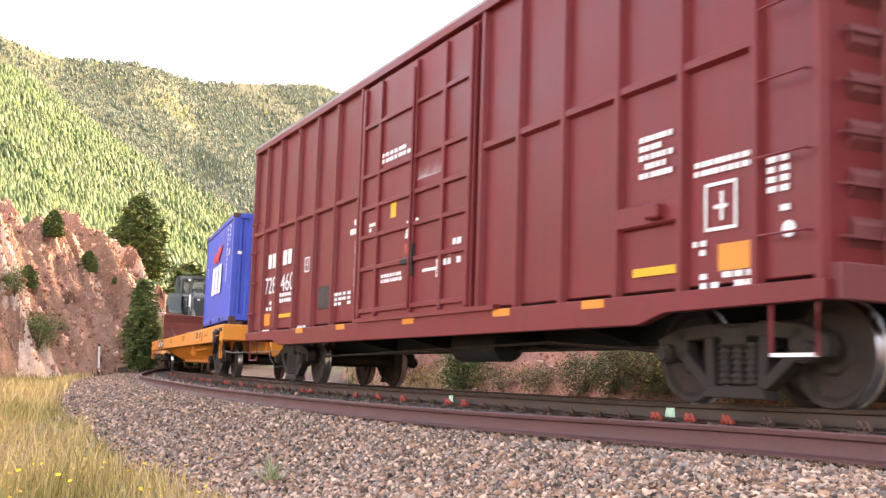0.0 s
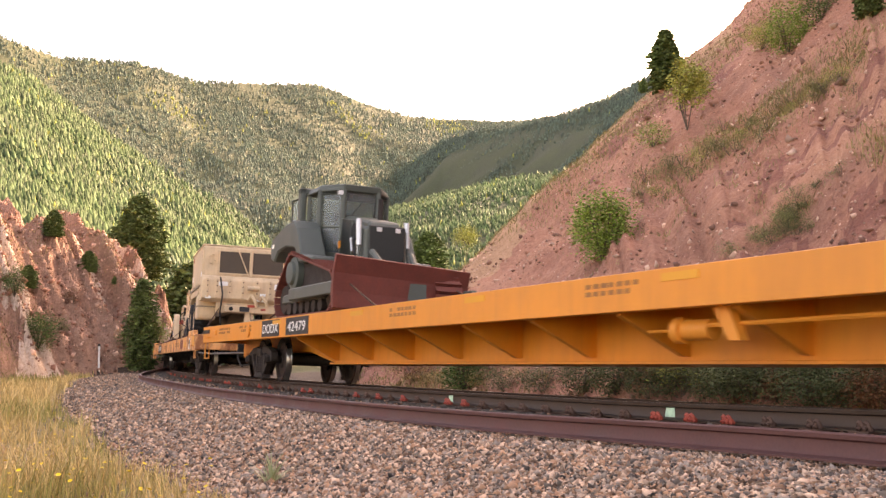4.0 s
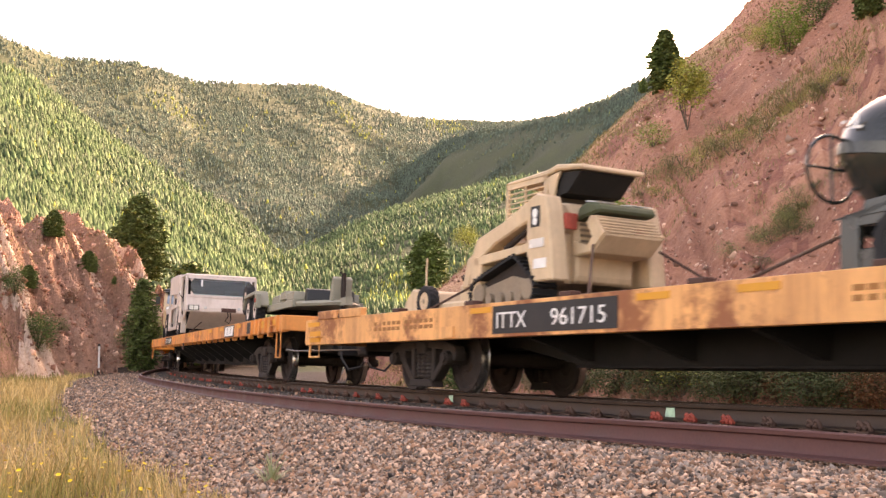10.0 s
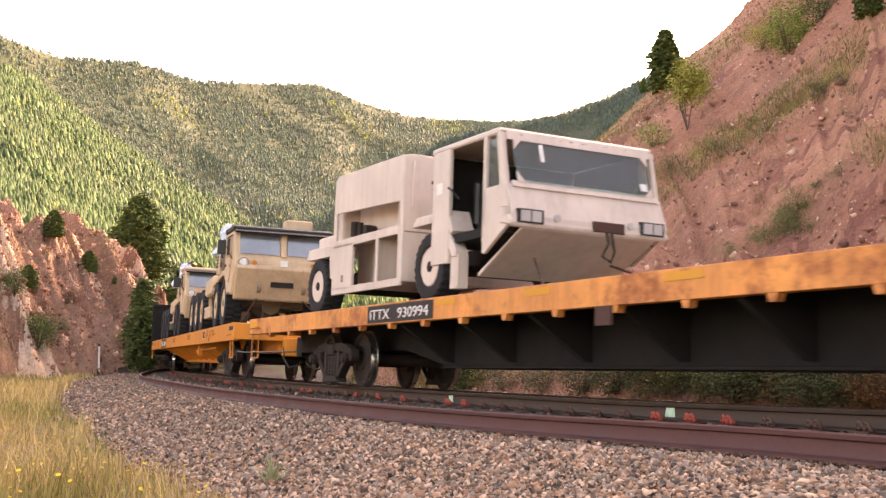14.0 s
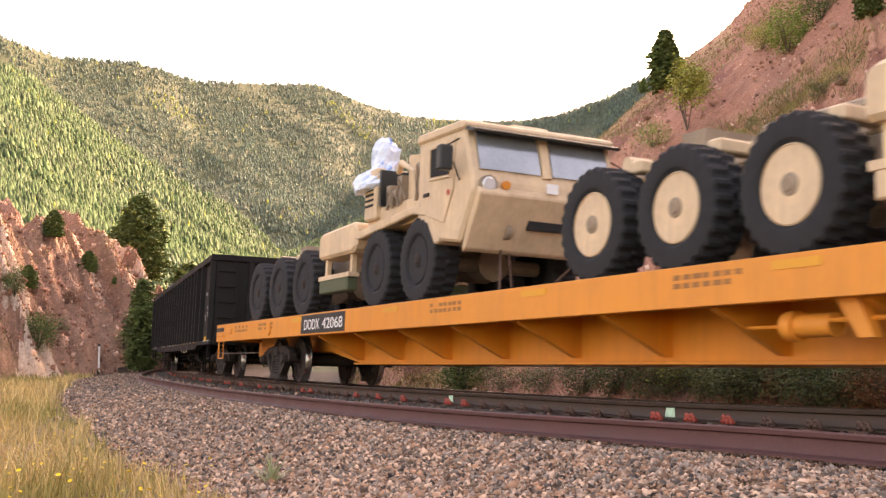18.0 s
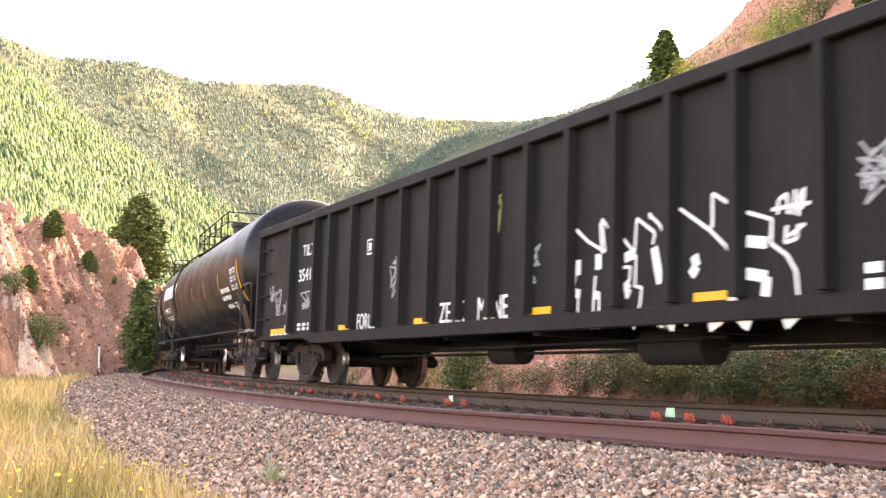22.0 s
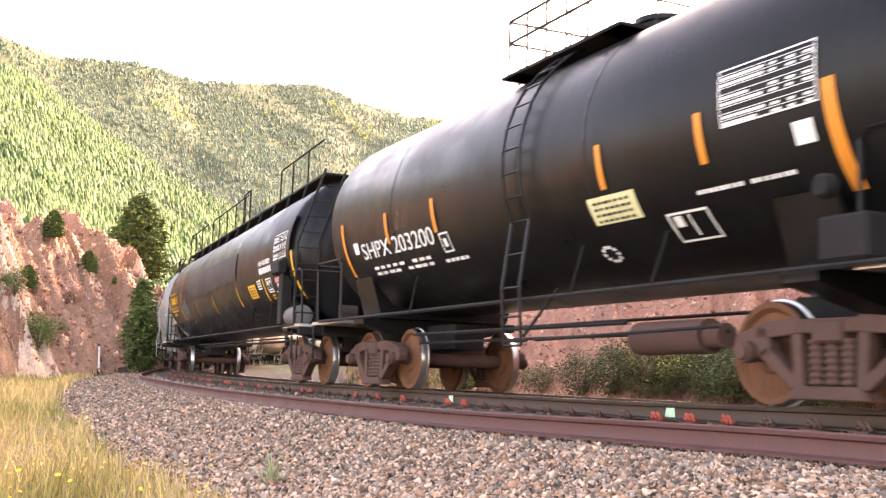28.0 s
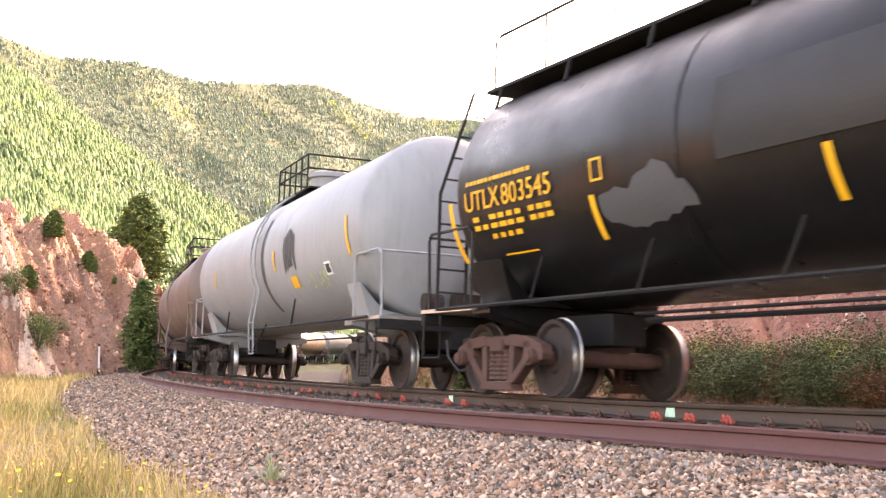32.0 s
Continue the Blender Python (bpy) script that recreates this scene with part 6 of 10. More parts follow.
STRAW = mat("dry_straw_grass", (0.54, 0.365, 0.15), 0.8, var=0.2, scale=3, bump=0, island=0.35)
GREEN_GRASS = mat("green_grass", (0.29, 0.25, 0.075), 0.8, var=0.2, scale=3, bump=0, island=0.4)
SAGE = mat("grey_green_slope_grass", (0.27, 0.215, 0.085), 0.85, var=0.3, scale=1, bump=0, island=0.4)
FLOWER = mat("yellow_flower", (0.75, 0.50, 0.02), 0.7, var=0.1, bump=0)


def grass():
    rng = np.random.default_rng(33)
    x, y, r = polar(rng, 150000, -24, 2, 5.2, 62, .9)
    s, lat = along(x, y)
    z, kind = height(x, y)
    patch = fractal(x, y, 1.1, 3, 15)
    keep = (kind == 1) & (lat < -3.6) & (rng.random(len(x)) < np.clip(.55 + .7 * patch, .05, 1) * np.interp(r, [5, 14, 60], [.45, .7, 1]))
    x, y, r, patch = x[keep], y[keep], r[keep], patch[keep]
    green = (fractal(x, y, 2.4, 2, 19) + .25 * rng.standard_normal(len(x))) > .5
    tall = np.clip(.75 + .5 * patch, .3, 1.3) * np.interp(np.degrees(np.arctan2(x, y)), [-23, -14, -9], [1.15, .8, .5])
    h = rng.gamma(5, .05, len(x)).clip(.08, .5) * tall
    for nm, q, m, lab in (("dry_grass", ~green, STRAW, "tall dry straw-coloured grass"), ("green_grass", green, GREEN_GRASS, "green grass among the dry stalks")):
        blades(nm, x[q], y[q], h[q], rng.uniform(.1, .8, q.sum()), np.interp(r[q], [5, 15, 60], [.0025, .0045, .016]), m, lab, rng)
    # seed heads and small yellow flowers
    x, y, r = polar(rng, 260, -23, -8, 6, 16)
    _, kind = height(x, y)
    q = kind == 1
    x, y, r = x[q], y[q], r[q]
    z, _ = height(x, y)
    th = np.linspace(0, 2 * math.pi, 7)[:-1]
    tv = np.concatenate([np.stack([np.cos(th), np.sin(th), 0.25 + 0 * th], 1), [[0, 0, 0]]])
    tf = np.array([(i, (i + 1) % 6, 6) for i in range(6)])
    v, f = scatter(tv, tf, np.stack([x, y, z + rng.uniform(.12, .34, len(x))], 1), rng.uniform(.010, .018, len(x)), rng.uniform(0, 6, len(x)), rng.uniform(-.6, .6, len(x)))
    tagged(new("wild_flowers", raw_mesh("wild_flowers", v, f, FLOWER)), "small yellow wild flowers in the grass", "flower", kind="stuff")
    # tufts on the red slopes: along the upper rim, in hollows, and by the ditch
    x, y, r = polar(rng, 480000, -5, 23.5, 16, 80)
    x2, y2, r2 = polar(rng, 60000, -23.5, -13.5, 57, 78)
    q2 = rng.random(len(x2)) < np.clip(1.6 * (fractal(x2, y2, 4, 3, 54) - .25) + .06, 0, .6)
    x, y, r = np.concatenate([x, x2[q2]]), np.concatenate([y, y2[q2]]), np.concatenate([r, r2[q2]])
    z, kind = height(x, y)
    e = (z - EYE.z) / r
    rim = crest(CUT_RIGHT, np.degrees(np.arctan2(x, y)))
    pz = fractal(x, y, 7, 3, 52) + .35 * fractal(x, y, 1.5, 2, 53)
    low = np.clip((-.0 - e) / .03, 0, 1)
    near_rim = np.clip((e - rim + .05) / .05, 0, 1)
    ab = np.degrees(np.arctan2(x, y))
    wob = .012 * fractal(x, y, 3, 3, 61)
    mid_band = np.exp(-(((e - (.154 + (ab - 10.8) * .0094) + wob) / .016) ** 2)) * ((ab > 9.8) & (ab < 21.5))
    patch_a = np.exp(-(((ab - 17.4) / 2.2) ** 2 + ((e - .112 - (ab - 17.4) * .008 + wob) / .022) ** 2))
    patch_b = np.exp(-(((ab - 21.8) / 1.2) ** 2 + ((e - .17) / .02) ** 2))
    keep = ((kind == 4) | (kind == 7)) & (rng.random(len(x)) < .6) | ((kind == 2) | (kind == 5) | (kind == 6)) & (rng.random(len(x)) < np.clip(.35 * (pz - .5) + .5 * near_rim + .9 * np.maximum(np.maximum(mid_band, patch_a), patch_b) + .95 * low * (pz + .9), 0, .9) * .75)
    x, y, r = x[keep], y[keep], r[keep]
    blades("slope_grass", x, y, rng.gamma(4, .038, len(x)).clip(.05, .36), rng.uniform(.3, 1.2, len(x)), np.interp(r, [16, 60], [.006, .016]), SAGE, "grey-green and dry grass tufts on the red slope", rng)


def plant_spot(bearing, slope, r0=5.0, r1=900.0):
    """Where a line of sight at that bearing (degrees) and slope (tangent) meets the ground."""
    rr = np.geomspace(r0, r1, 1500)
    a = radians(bearing)
    z, _ = height(rr * math.sin(a), rr * math.cos(a))
    hit = np.nonzero(z > EYE.z + rr * slope)[0]
    r = float(rr[hit[0]] if len(hit) else rr[-1])
    return Vector((r * math.sin(a), r * math.cos(a), float(z[hit[0]]) if len(hit) else EYE.z + r * slope)), r


def leaf_cloud(rng, n, shape, leaf, fill=.55, flat=1.0):
    """Small leaves scattered in lumps inside an ellipsoid; shape: (rx, ry, rz)."""
    c = rng.normal(size=(max(6, n // 60), 3))
    c /= np.linalg.norm(c, axis=1)[:, None]
    c *= rng.uniform(fill, 1, (len(c), 1)) ** .5 * .78
    k = rng.integers(0, len(c), n)
    d = rng.normal(size=(n, 3)) * .23
    p = (c[k] + d) * np.array(shape) + np.array((0, 0, shape[2]))
    p[:, 2] = np.maximum(p[:, 2], .04 * shape[2])
    tv = np.array([(-.5, 0, 0), (0, -.32, .06), (.6, 0, 0), (0, .32, .06)])
    tf = np.array([(0, 1, 2, 3)])
    return scatter(tv, tf, p, leaf * rng.uniform(.6, 1.3, n), rng.uniform(0, 6.28, n), rng.uniform(-1.4, 1.4, n))


LEAF_DARK = mat("dark_shrub_leaves", (0.085, 0.14, 0.036), 0.8, var=0.2, scale=2, bump=0, island=0.5)
LEAF_MID = mat("green_shrub_leaves", (0.17, 0.27, 0.045), 0.8, var=0.2, scale=2, bump=0, island=0.45)
LEAF_YELLOW = mat("yellow_green_leaves", (0.32, 0.32, 0.075), 0.8, var=0.2, scale=2, bump=0, island=0.4)
LEAF_DITCH = mat("dull_ditch_leaves", (0.085, 0.105, 0.038), 0.85, var=0.3, scale=2, bump=0, island=0.5)
LEAF_STRAW = mat("straw_yellow_brush", (0.36, 0.24, 0.085), 0.85, var=0.3, scale=2, bump=0, island=0.45)
LEAF_RUST = mat("russet_leaves", (0.20, 0.085, 0.035), 0.8, var=0.3, scale=2, bump=0, island=0.4)
NEEDLES = mat("pine_needles", (0.095, 0.14, 0.04), 0.85, var=0.25, scale=2, bump=0, island=0.5)
BARK = mat("grey_brown_bark", (0.12, 0.085, 0.06), 0.95, var=0.3, scale=6, bump=0.5)


def shrub(bearing, foot, top, aspect=1.0, material=None, label="green shrub on the red slope", rng=None, n=900, sink=0.1, name="shrub", category="shrub", trunk=False):
    n = int(n * 3.2)
    spot, r = plant_spot(bearing, foot)
    h = float(max(.3, r * (top - foot)))
    t = thing(name, label, category, m=Matrix.Translation(spot - Vector((0, 0, sink))))
    rnd = random.Random(int(bearing * 100) + 7)
    if trunk:
        g = G()
        for i in range(5):
            g.tube([(0, 0, 0), (rnd.uniform(-.1, .1) * h, rnd.uniform(-.1, .1) * h, h * .4), (rnd.uniform(-.3, .3) * h * aspect, rnd.uniform(-.2, .2) * h, h * rnd.uniform(.7, .95))], .007 * h, 5)
        part("branching_stem", g, BARK, t)
        v, f = leaf_cloud(rng, n, (h * .42 * aspect, h * .42 * aspect, h * .36), .032 * h + .014, .3)
        v[:, 2] += h * .28
    else:
        g = G()
        for i in range(6):
            g.tube([(0, 0, 0), (rnd.uniform(-.25, .25) * h * aspect, rnd.uniform(-.2, .2) * h, h * rnd.uniform(.4, .8))], .012 * h, 5)
        part("branching_stem", g, BARK, t)
        v, f = leaf_cloud(rng, n, (h * .5 * aspect, h * .5 * aspect, h * .5), .03 * h + .014)
    part("foliage", raw_mesh("foliage", v, f, material or LEAF_MID), None, t)
    return t


def conifer(bearing, foot, top, spread=.2, label="dark green conifer", rng=None, n=3600, rng_spot=None, tuft=.05, full=1.0):
    """A tapered trunk, boughs that droop, and needle tufts along them; full: how blunt and rounded the crown is."""
    spot, r = rng_spot if rng_spot else plant_spot(bearing, foot)
    h = float(EYE.z + r * top - spot.z)
    t = thing("pine_tree", label, "tree", m=Matrix.Translation(spot - Vector((0, 0, .15))))
    part("trunk", G().lathe([(0, .022 * h), (.5 * h, .013 * h), (.96 * h, .002 * h)], (0, 0, 0), "z", 9), BARK, t)
    g = G()
    tips, sizes = [], []
    count = 130
    for i in range(count):
        f = .05 + .93 * (i / count)
        a = i * 2.4 + rng.uniform(-.4, .4)
        ln = float(spread * h * min(1, (1 - f) * (1.6 + full)) ** .75 * min(1, .6 + 2.4 * f) * rng.uniform(.7, 1.12) * (1 + .22 * math.sin(3 * a + 9 * f)) + .02 * h)
        z0 = f * h
        c, s = math.cos(a), math.sin(a)
        rise = .10 * ln if full > 1.2 else -.05 * ln
        g.tube([(0, 0, z0), (c * ln * .55, s * ln * .55, z0 + .02 * h), (c * ln, s * ln, z0 + rise)], .0035 * h, 4)
        for k in range(n // count):
            q = .12 + .9 * rng.random() ** .75
            wd = .03 * h * (1.15 - .5 * q)
            tips.append((c * ln * q + rng.normal() * wd, s * ln * q + rng.normal() * wd, z0 + .02 * h * math.sin(q * 3) + rise * q + abs(rng.normal()) * .018 * h - .008 * h))
    part("limbwork", g, BARK, t)
    m = n // 2
    fz = .08 + .88 * rng.random(m) ** 1.2
    rad = spread * h * np.minimum(1, (1 - fz) * (1.6 + full)) ** .75 * np.minimum(1, .6 + 2.4 * fz) * rng.random(m) ** .5 * .95
    an = rng.uniform(0, 6.28, m)
    p = np.concatenate([np.array(tips), np.stack([rad * np.cos(an), rad * np.sin(an), fz * h], 1)])
    tv = np.array([(-.5, 0, -.1), (0, -.3, .05), (.6, 0, -.1), (0, .3, .05)])
    v, f = scatter(tv, np.array([(0, 1, 2, 3)]), p, tuft * h * rng.uniform(.6, 1.3, len(p)), rng.uniform(0, 6.28, len(p)), rng.uniform(-1.5, 1.5, len(p)))
    part("needles", raw_mesh("needles", v, f, NEEDLES), None, t)
    return t


gravel()
rubble()
grass()
_r = np.random.default_rng(91)
conifer(-15.2, -0.0132, 0.1336, .31, "tall dark green pine tree at the end of the rock cut", _r, 22000, rng_spot=(Vector((-21.5, 77.3, ground_z(-21.5, 77.3))), 80.3), tuft=.034, full=.75)
conifer(-15.2, -0.0132, 0.060, .17, "dark young pine in front of the tall pine", _r, 6500, rng_spot=(Vector((-16.7, 61.2, ground_z(-16.7, 61.2))), 63.4), tuft=.032, full=.9)
conifer(-13.0, 0.0066, 0.0742, .3, "dark green conifer behind the track", _r, 6000, rng_spot=(Vector((-24.5, 106.0, ground_z(-24.5, 106.0) - 1)), 108.8))
conifer(-0.8, 0.0478, 0.1036, .36, "dark green pine on the hill's shoulder", _r, 6000)
conifer(11.65, 0.2300, 0.2885, .24, "dark dense conical conifer on the slope's rim", _r, 14000, tuft=.05, full=.6)
conifer(10.5, 0.2294, 0.2425, .3, "small dark conifer on the slope's rim", _r, 4200, tuft=.075)
conifer(-19.6, 0.0940, 0.1191, .36, "small green pine on top of the rock cut", _r, 5200, tuft=.07)
conifer(-20.7, 0.0495, 0.0712, .4, "young conifer rooted in the rock cut", _r, 4200, tuft=.075)
conifer(-17.9, 0.0640, 0.0847, .4, "young conifer rooted in the rock cut", _r, 4200, tuft=.075)
conifer(-16.65, 0.0500, 0.0630, .3, "young conifer rooted in the rock cut", _r, 4200, tuft=.075)
conifer(21.6, 0.2852, 0.325, .3, "dark conifer high on the slope", _r, 5200, tuft=.07)
for b, f, tp, asp, m, lab, n, tr in (
        (-20.2, -.0042, .0313, 1.0, LEAF_DARK, "dense dark green shrub at the rock cut's foot", 1600, False), (-21.3, .0359, .0637, .8, LEAF_DARK, "dark green shrub on the rock cut", 900, False),
        (-16.05, -.0058, .0114, 1.3, LEAF_DARK, "low grey-green shrub at the rock cut's foot", 700, False), (-19.07, .012, .026, 1.0, LEAF_DARK, "small shrub on the rock cut", 400, False),
        (-14.6, -.0033, .0239, 1.0, LEAF_MID, "green shrub beside the pine", 700, False), (-18.6, .03, .045, 1.2, LEAF_RUST, "russet shrub on the rock cut", 500, False),
        (1.21, .078, .1114, 1.0, LEAF_YELLOW, "yellow-green young tree on the hill's shoulder", 900, True), (12.7, .1941, .2614, .7, LEAF_YELLOW, "thin yellow-green young tree on the slope", 900, True),
        (10.94, .1787, .2046, 1.3, LEAF_MID, "green shrub on the red slope", 800, False), (8.27, .0769, .1422, .85, LEAF_MID, "tall leafy green shrub on the red slope", 2600, False),
        (7.0, .098, .112, 1.2, LEAF_YELLOW, "small yellowing shrub on the red slope", 400, False), (17.8, .2578, .3062, .9, LEAF_MID, "leafy green shrub near the slope's top", 1600, False),
        (16.5, .262, .29, 1.2, LEAF_YELLOW, "yellow-green shrub near the slope's top", 1000, False), (19.4, .285, .33, 1.0, LEAF_DARK, "dark green shrub near the slope's top", 1000, False), (13.3, .217, .248, 1.0, LEAF_MID, "green shrub on the red slope", 700, True),
        (1.1, -.042, .0119, .85, LEAF_DARK, "dark green shrub by the ditch", 1800, False), (15.6, -.048, .002, 1.9, LEAF_DITCH, "tangled green shrub by the ditch", 2600, False), (18.5, -.05, -.002, 1.7, LEAF_DITCH, "tangled green shrub by the ditch", 2200, False),
        (7.2, -.043, -.002, 1.2, LEAF_DITCH, "green shrub by the ditch", 1500, False), (8.8, -.043, .004, 1.0, LEAF_DITCH, "green shrub by the ditch", 1400, False), (5.2, -.042, -.012, 1.5, LEAF_DITCH, "low green shrub by the ditch", 1000, False), (21.5, -.05, -.006, 1.4, LEAF_RUST, "russet shrub by the ditch", 1400, False),
        (-1.5, -.032, -.004, 1.6, LEAF_RUST, "dry russet shrub by the ditch", 800, False), (16.9, -.048, -.02, 1.2, LEAF_RUST, "low russet shrub by the ditch", 800, False), (13.4, -.046, -.02, 1.5, LEAF_DITCH, "low dark shrub by the ditch", 900, False),
        (10.6, -.045, -.016, 1.8, LEAF_DITCH, "low yellowing brush by the ditch", 900, False), (12.1, -.046, -.012, 1.6, LEAF_DITCH, "low green brush by the ditch", 900, False), (14.6, -.047, -.012, 1.7, LEAF_DITCH, "low yellowing brush by the ditch", 900, False),
        (19.9, -.05, -.012, 1.6, LEAF_DITCH, "low yellowing brush by the ditch", 900, False), (20.8, -.05, -.002, 1.5, LEAF_DITCH, "tangled green brush by the ditch", 1200, False), (3.2, -.04, -.016, 1.7, LEAF_DITCH, "low dry brush by the ditch", 800, False)):
    shrub(b, f, tp, asp, m, lab, _r, n, trunk=tr)
for i in range(40):
    b = 9.6 + 13.6 * i / 39 + float(_r.uniform(-.25, .25))
    f = float(_r.uniform(-.044, -.018))
    shrub(b, f, f + float(_r.uniform(.026, .05)), float(_r.uniform(1.2, 2.0)), LEAF_RUST if i % 6 == 4 else LEAF_YELLOW if i % 9 == 2 else LEAF_DITCH, "russet brush at the foot of the cut" if i % 6 == 4 else "tangled dull green brush at the foot of the cut", _r, 520)
for i in range(9):
    b = -3.6 + 1.1 * i + float(_r.uniform(-.3, .3))
    f = float(_r.uniform(-.036, -.012))
    shrub(b, f, f + float(_r.uniform(.010, .018)), float(_r.uniform(1.4, 2.4)), LEAF_STRAW, "dry straw-yellow brush on the lower slope", _r, 320)
# low brush in the slope's green hollow and along the ledge across it
LEAF_SAGE = mat("sage_green_brush", (0.20, 0.195, 0.075), 0.85, var=0.3, scale=2, bump=0, island=0.5)
for i in range(26):
    b = 17.2 + float(_r.normal()) * 1.15
    f = .104 + (b - 17.2) * .012 + float(_r.normal()) * .011
    shrub(b, f, f + float(_r.uniform(.010, .020)), float(_r.uniform(1.3, 2.4)), LEAF_DITCH if i % 5 == 3 else LEAF_SAGE, "low sage-green brush in a hollow of the red slope", _r, 260)
for i in range(34):
    b = 10.4 + 10.6 * i / 33 + float(_r.uniform(-.2, .2))
    f = .140 + (b - 10.8) * .0094 + float(_r.normal()) * .007
    shrub(b, f, f + float(_r.uniform(.010, .020)), float(_r.uniform(1.3, 2.6)), LEAF_YELLOW if i % 7 == 2 else LEAF_SAGE, "low sage-green brush along a ledge of the red slope", _r, 240)
# white marker post and a spiky yucca in the gravel
spot, _ = plant_spot(-17.3, -0.0225)
post = thing("marker_post", "thin white marker post beside the track", "post", m=Matrix.Translation(spot))
part("post", G().box(-.05, .05, -.03, .03, -.2, 1.28), WHITE, post, bevel=.01)
part("cap", G().box(-.055, .055, -.035, .035, 1.28, 1.42), BLACK_PANEL, post, bevel=.01)


def yucca(bearing, slope):
    spot, _ = plant_spot(bearing, slope)
    t = thing("yucca", "spiky grey-green yucca plant in the gravel", "plant", m=Matrix.Translation(spot))
    blade = mat("yucca_leaf", (0.30, 0.33, 0.17), 0.7, var=0.2, bump=0, each=0.25)
    rnd = random.Random(4)
    for i in range(46):
        a, e, ln = rnd.uniform(0, 6.28), rnd.uniform(.35, 1.45), rnd.uniform(.16, .30)
        c, s = math.cos(a), math.sin(a)
        pts = [(.02 * c, .02 * s, -.02), (ln * .5 * math.cos(e) * c, ln * .5 * math.cos(e) * s, ln * .55 * math.sin(e)), (ln * math.cos(e * .9) * c, ln * math.cos(e * .9) * s, ln * math.sin(e * .9))]
        w = .006
        n = Vector((-s, c, 0)) * w
        vs = [Vector(pts[0]) - n, Vector(pts[0]) + n, Vector(pts[1]) + n * .8, Vector(pts[1]) - n * .8, Vector(pts[2])]
        part("leaf", G().add(vs, [(0, 1, 2, 3), (3, 2, 4)]), blade, t)


yucca(-8.75, -0.121)

# ---------------------------------------------------------------- loads on the flatcars
CARGO = {}
SAND = mat("desert_tan_paint", (0.62, 0.445, 0.285), 0.65, 0, var=0.2, scale=1.6, fine=12, bump=0.12, streak=0.32, rustcol=(0.28, 0.17, 0.10))
SAND_D = mat("dusty_tan_running_gear", (0.27, 0.20, 0.14), 0.8, 0, var=0.25, scale=3, bump=0.2)
PALE = mat("off_white_truck_paint", (0.66, 0.55, 0.475), 0.5, 0, var=0.12, scale=1.4, fine=12, bump=0.1, streak=0.35, rustcol=(0.40, 0.28, 0.2))
OLIVE_BLACK = mat("dark_green_black_paint", (0.017, 0.02, 0.017), 0.45, 0, var=0.2, bump=0.08)
MIXER_PAINT = mat("glossy_dark_green_paint", (0.022, 0.026, 0.022), 0.22, 0, var=0.15, bump=0.03, spec=0.6)
DOZER_GREEN = mat("dark_grey_green_paint", (0.075, 0.088, 0.075), 0.55, 0, var=0.15, scale=1.5, bump=0.08)
TRAILER_GREY = mat("grey_olive_trailer_paint", (0.26, 0.25, 0.19), 0.6, 0, var=0.15, bump=0.1)
RUBBER = mat("tyre_rubber", (0.017, 0.017, 0.018), 0.85, 0, var=0.25, scale=5, bump=0.15)
RED_IRON = mat("red_brown_steel", (0.17, 0.042, 0.03), 0.7, 0, var=0.3, scale=3, bump=0.2)
# near-black colour that paints the shade inside openings, slots and cabs
VOID_SHADE = mat("shaded_void_black", (0.015, 0.014, 0.013), 0.9, 0, var=0.2, bump=0)
PANE = glass("window_glass", (0.55, 0.62, 0.62), 0.04)
# pale base colour carries part of the sky's reflection, the gloss the rest
SKY_PANE = mat("sky_painted_glass", (0.30, 0.33, 0.34), 0.16, 0.55, var=0.25, scale=1.5, bump=0.02, spec=0.9)
GREEN_BOX = mat("olive_green_box", (0.07, 0.085, 0.045), 0.7, 0, var=0.2, bump=0.1)
TARP = mat("blue_white_plastic", (0.62, 0.70, 0.80), 0.35, 0, var=0.25, scale=9, bump=0.3, rust=0.42, rustcol=(0.08, 0.25, 0.62), rscale=4)
LAMP_GLASS = mat("lamp_glass", (0.6, 0.6, 0.58), 0.2, 0.3, var=0.1, bump=0)
MESH_DARK = mat("dark_grille", (0.085, 0.062, 0.045), 0.8, 0, var=0.2, bump=0.2)
CHAIN = mat("rusty_chain", (0.10, 0.055, 0.04), 0.7, 0.5, var=0.3, bump=0.2)


def loaded(ob, car, local):
    CARGO[ob] = (car, local)
    return ob


TYRES = {}


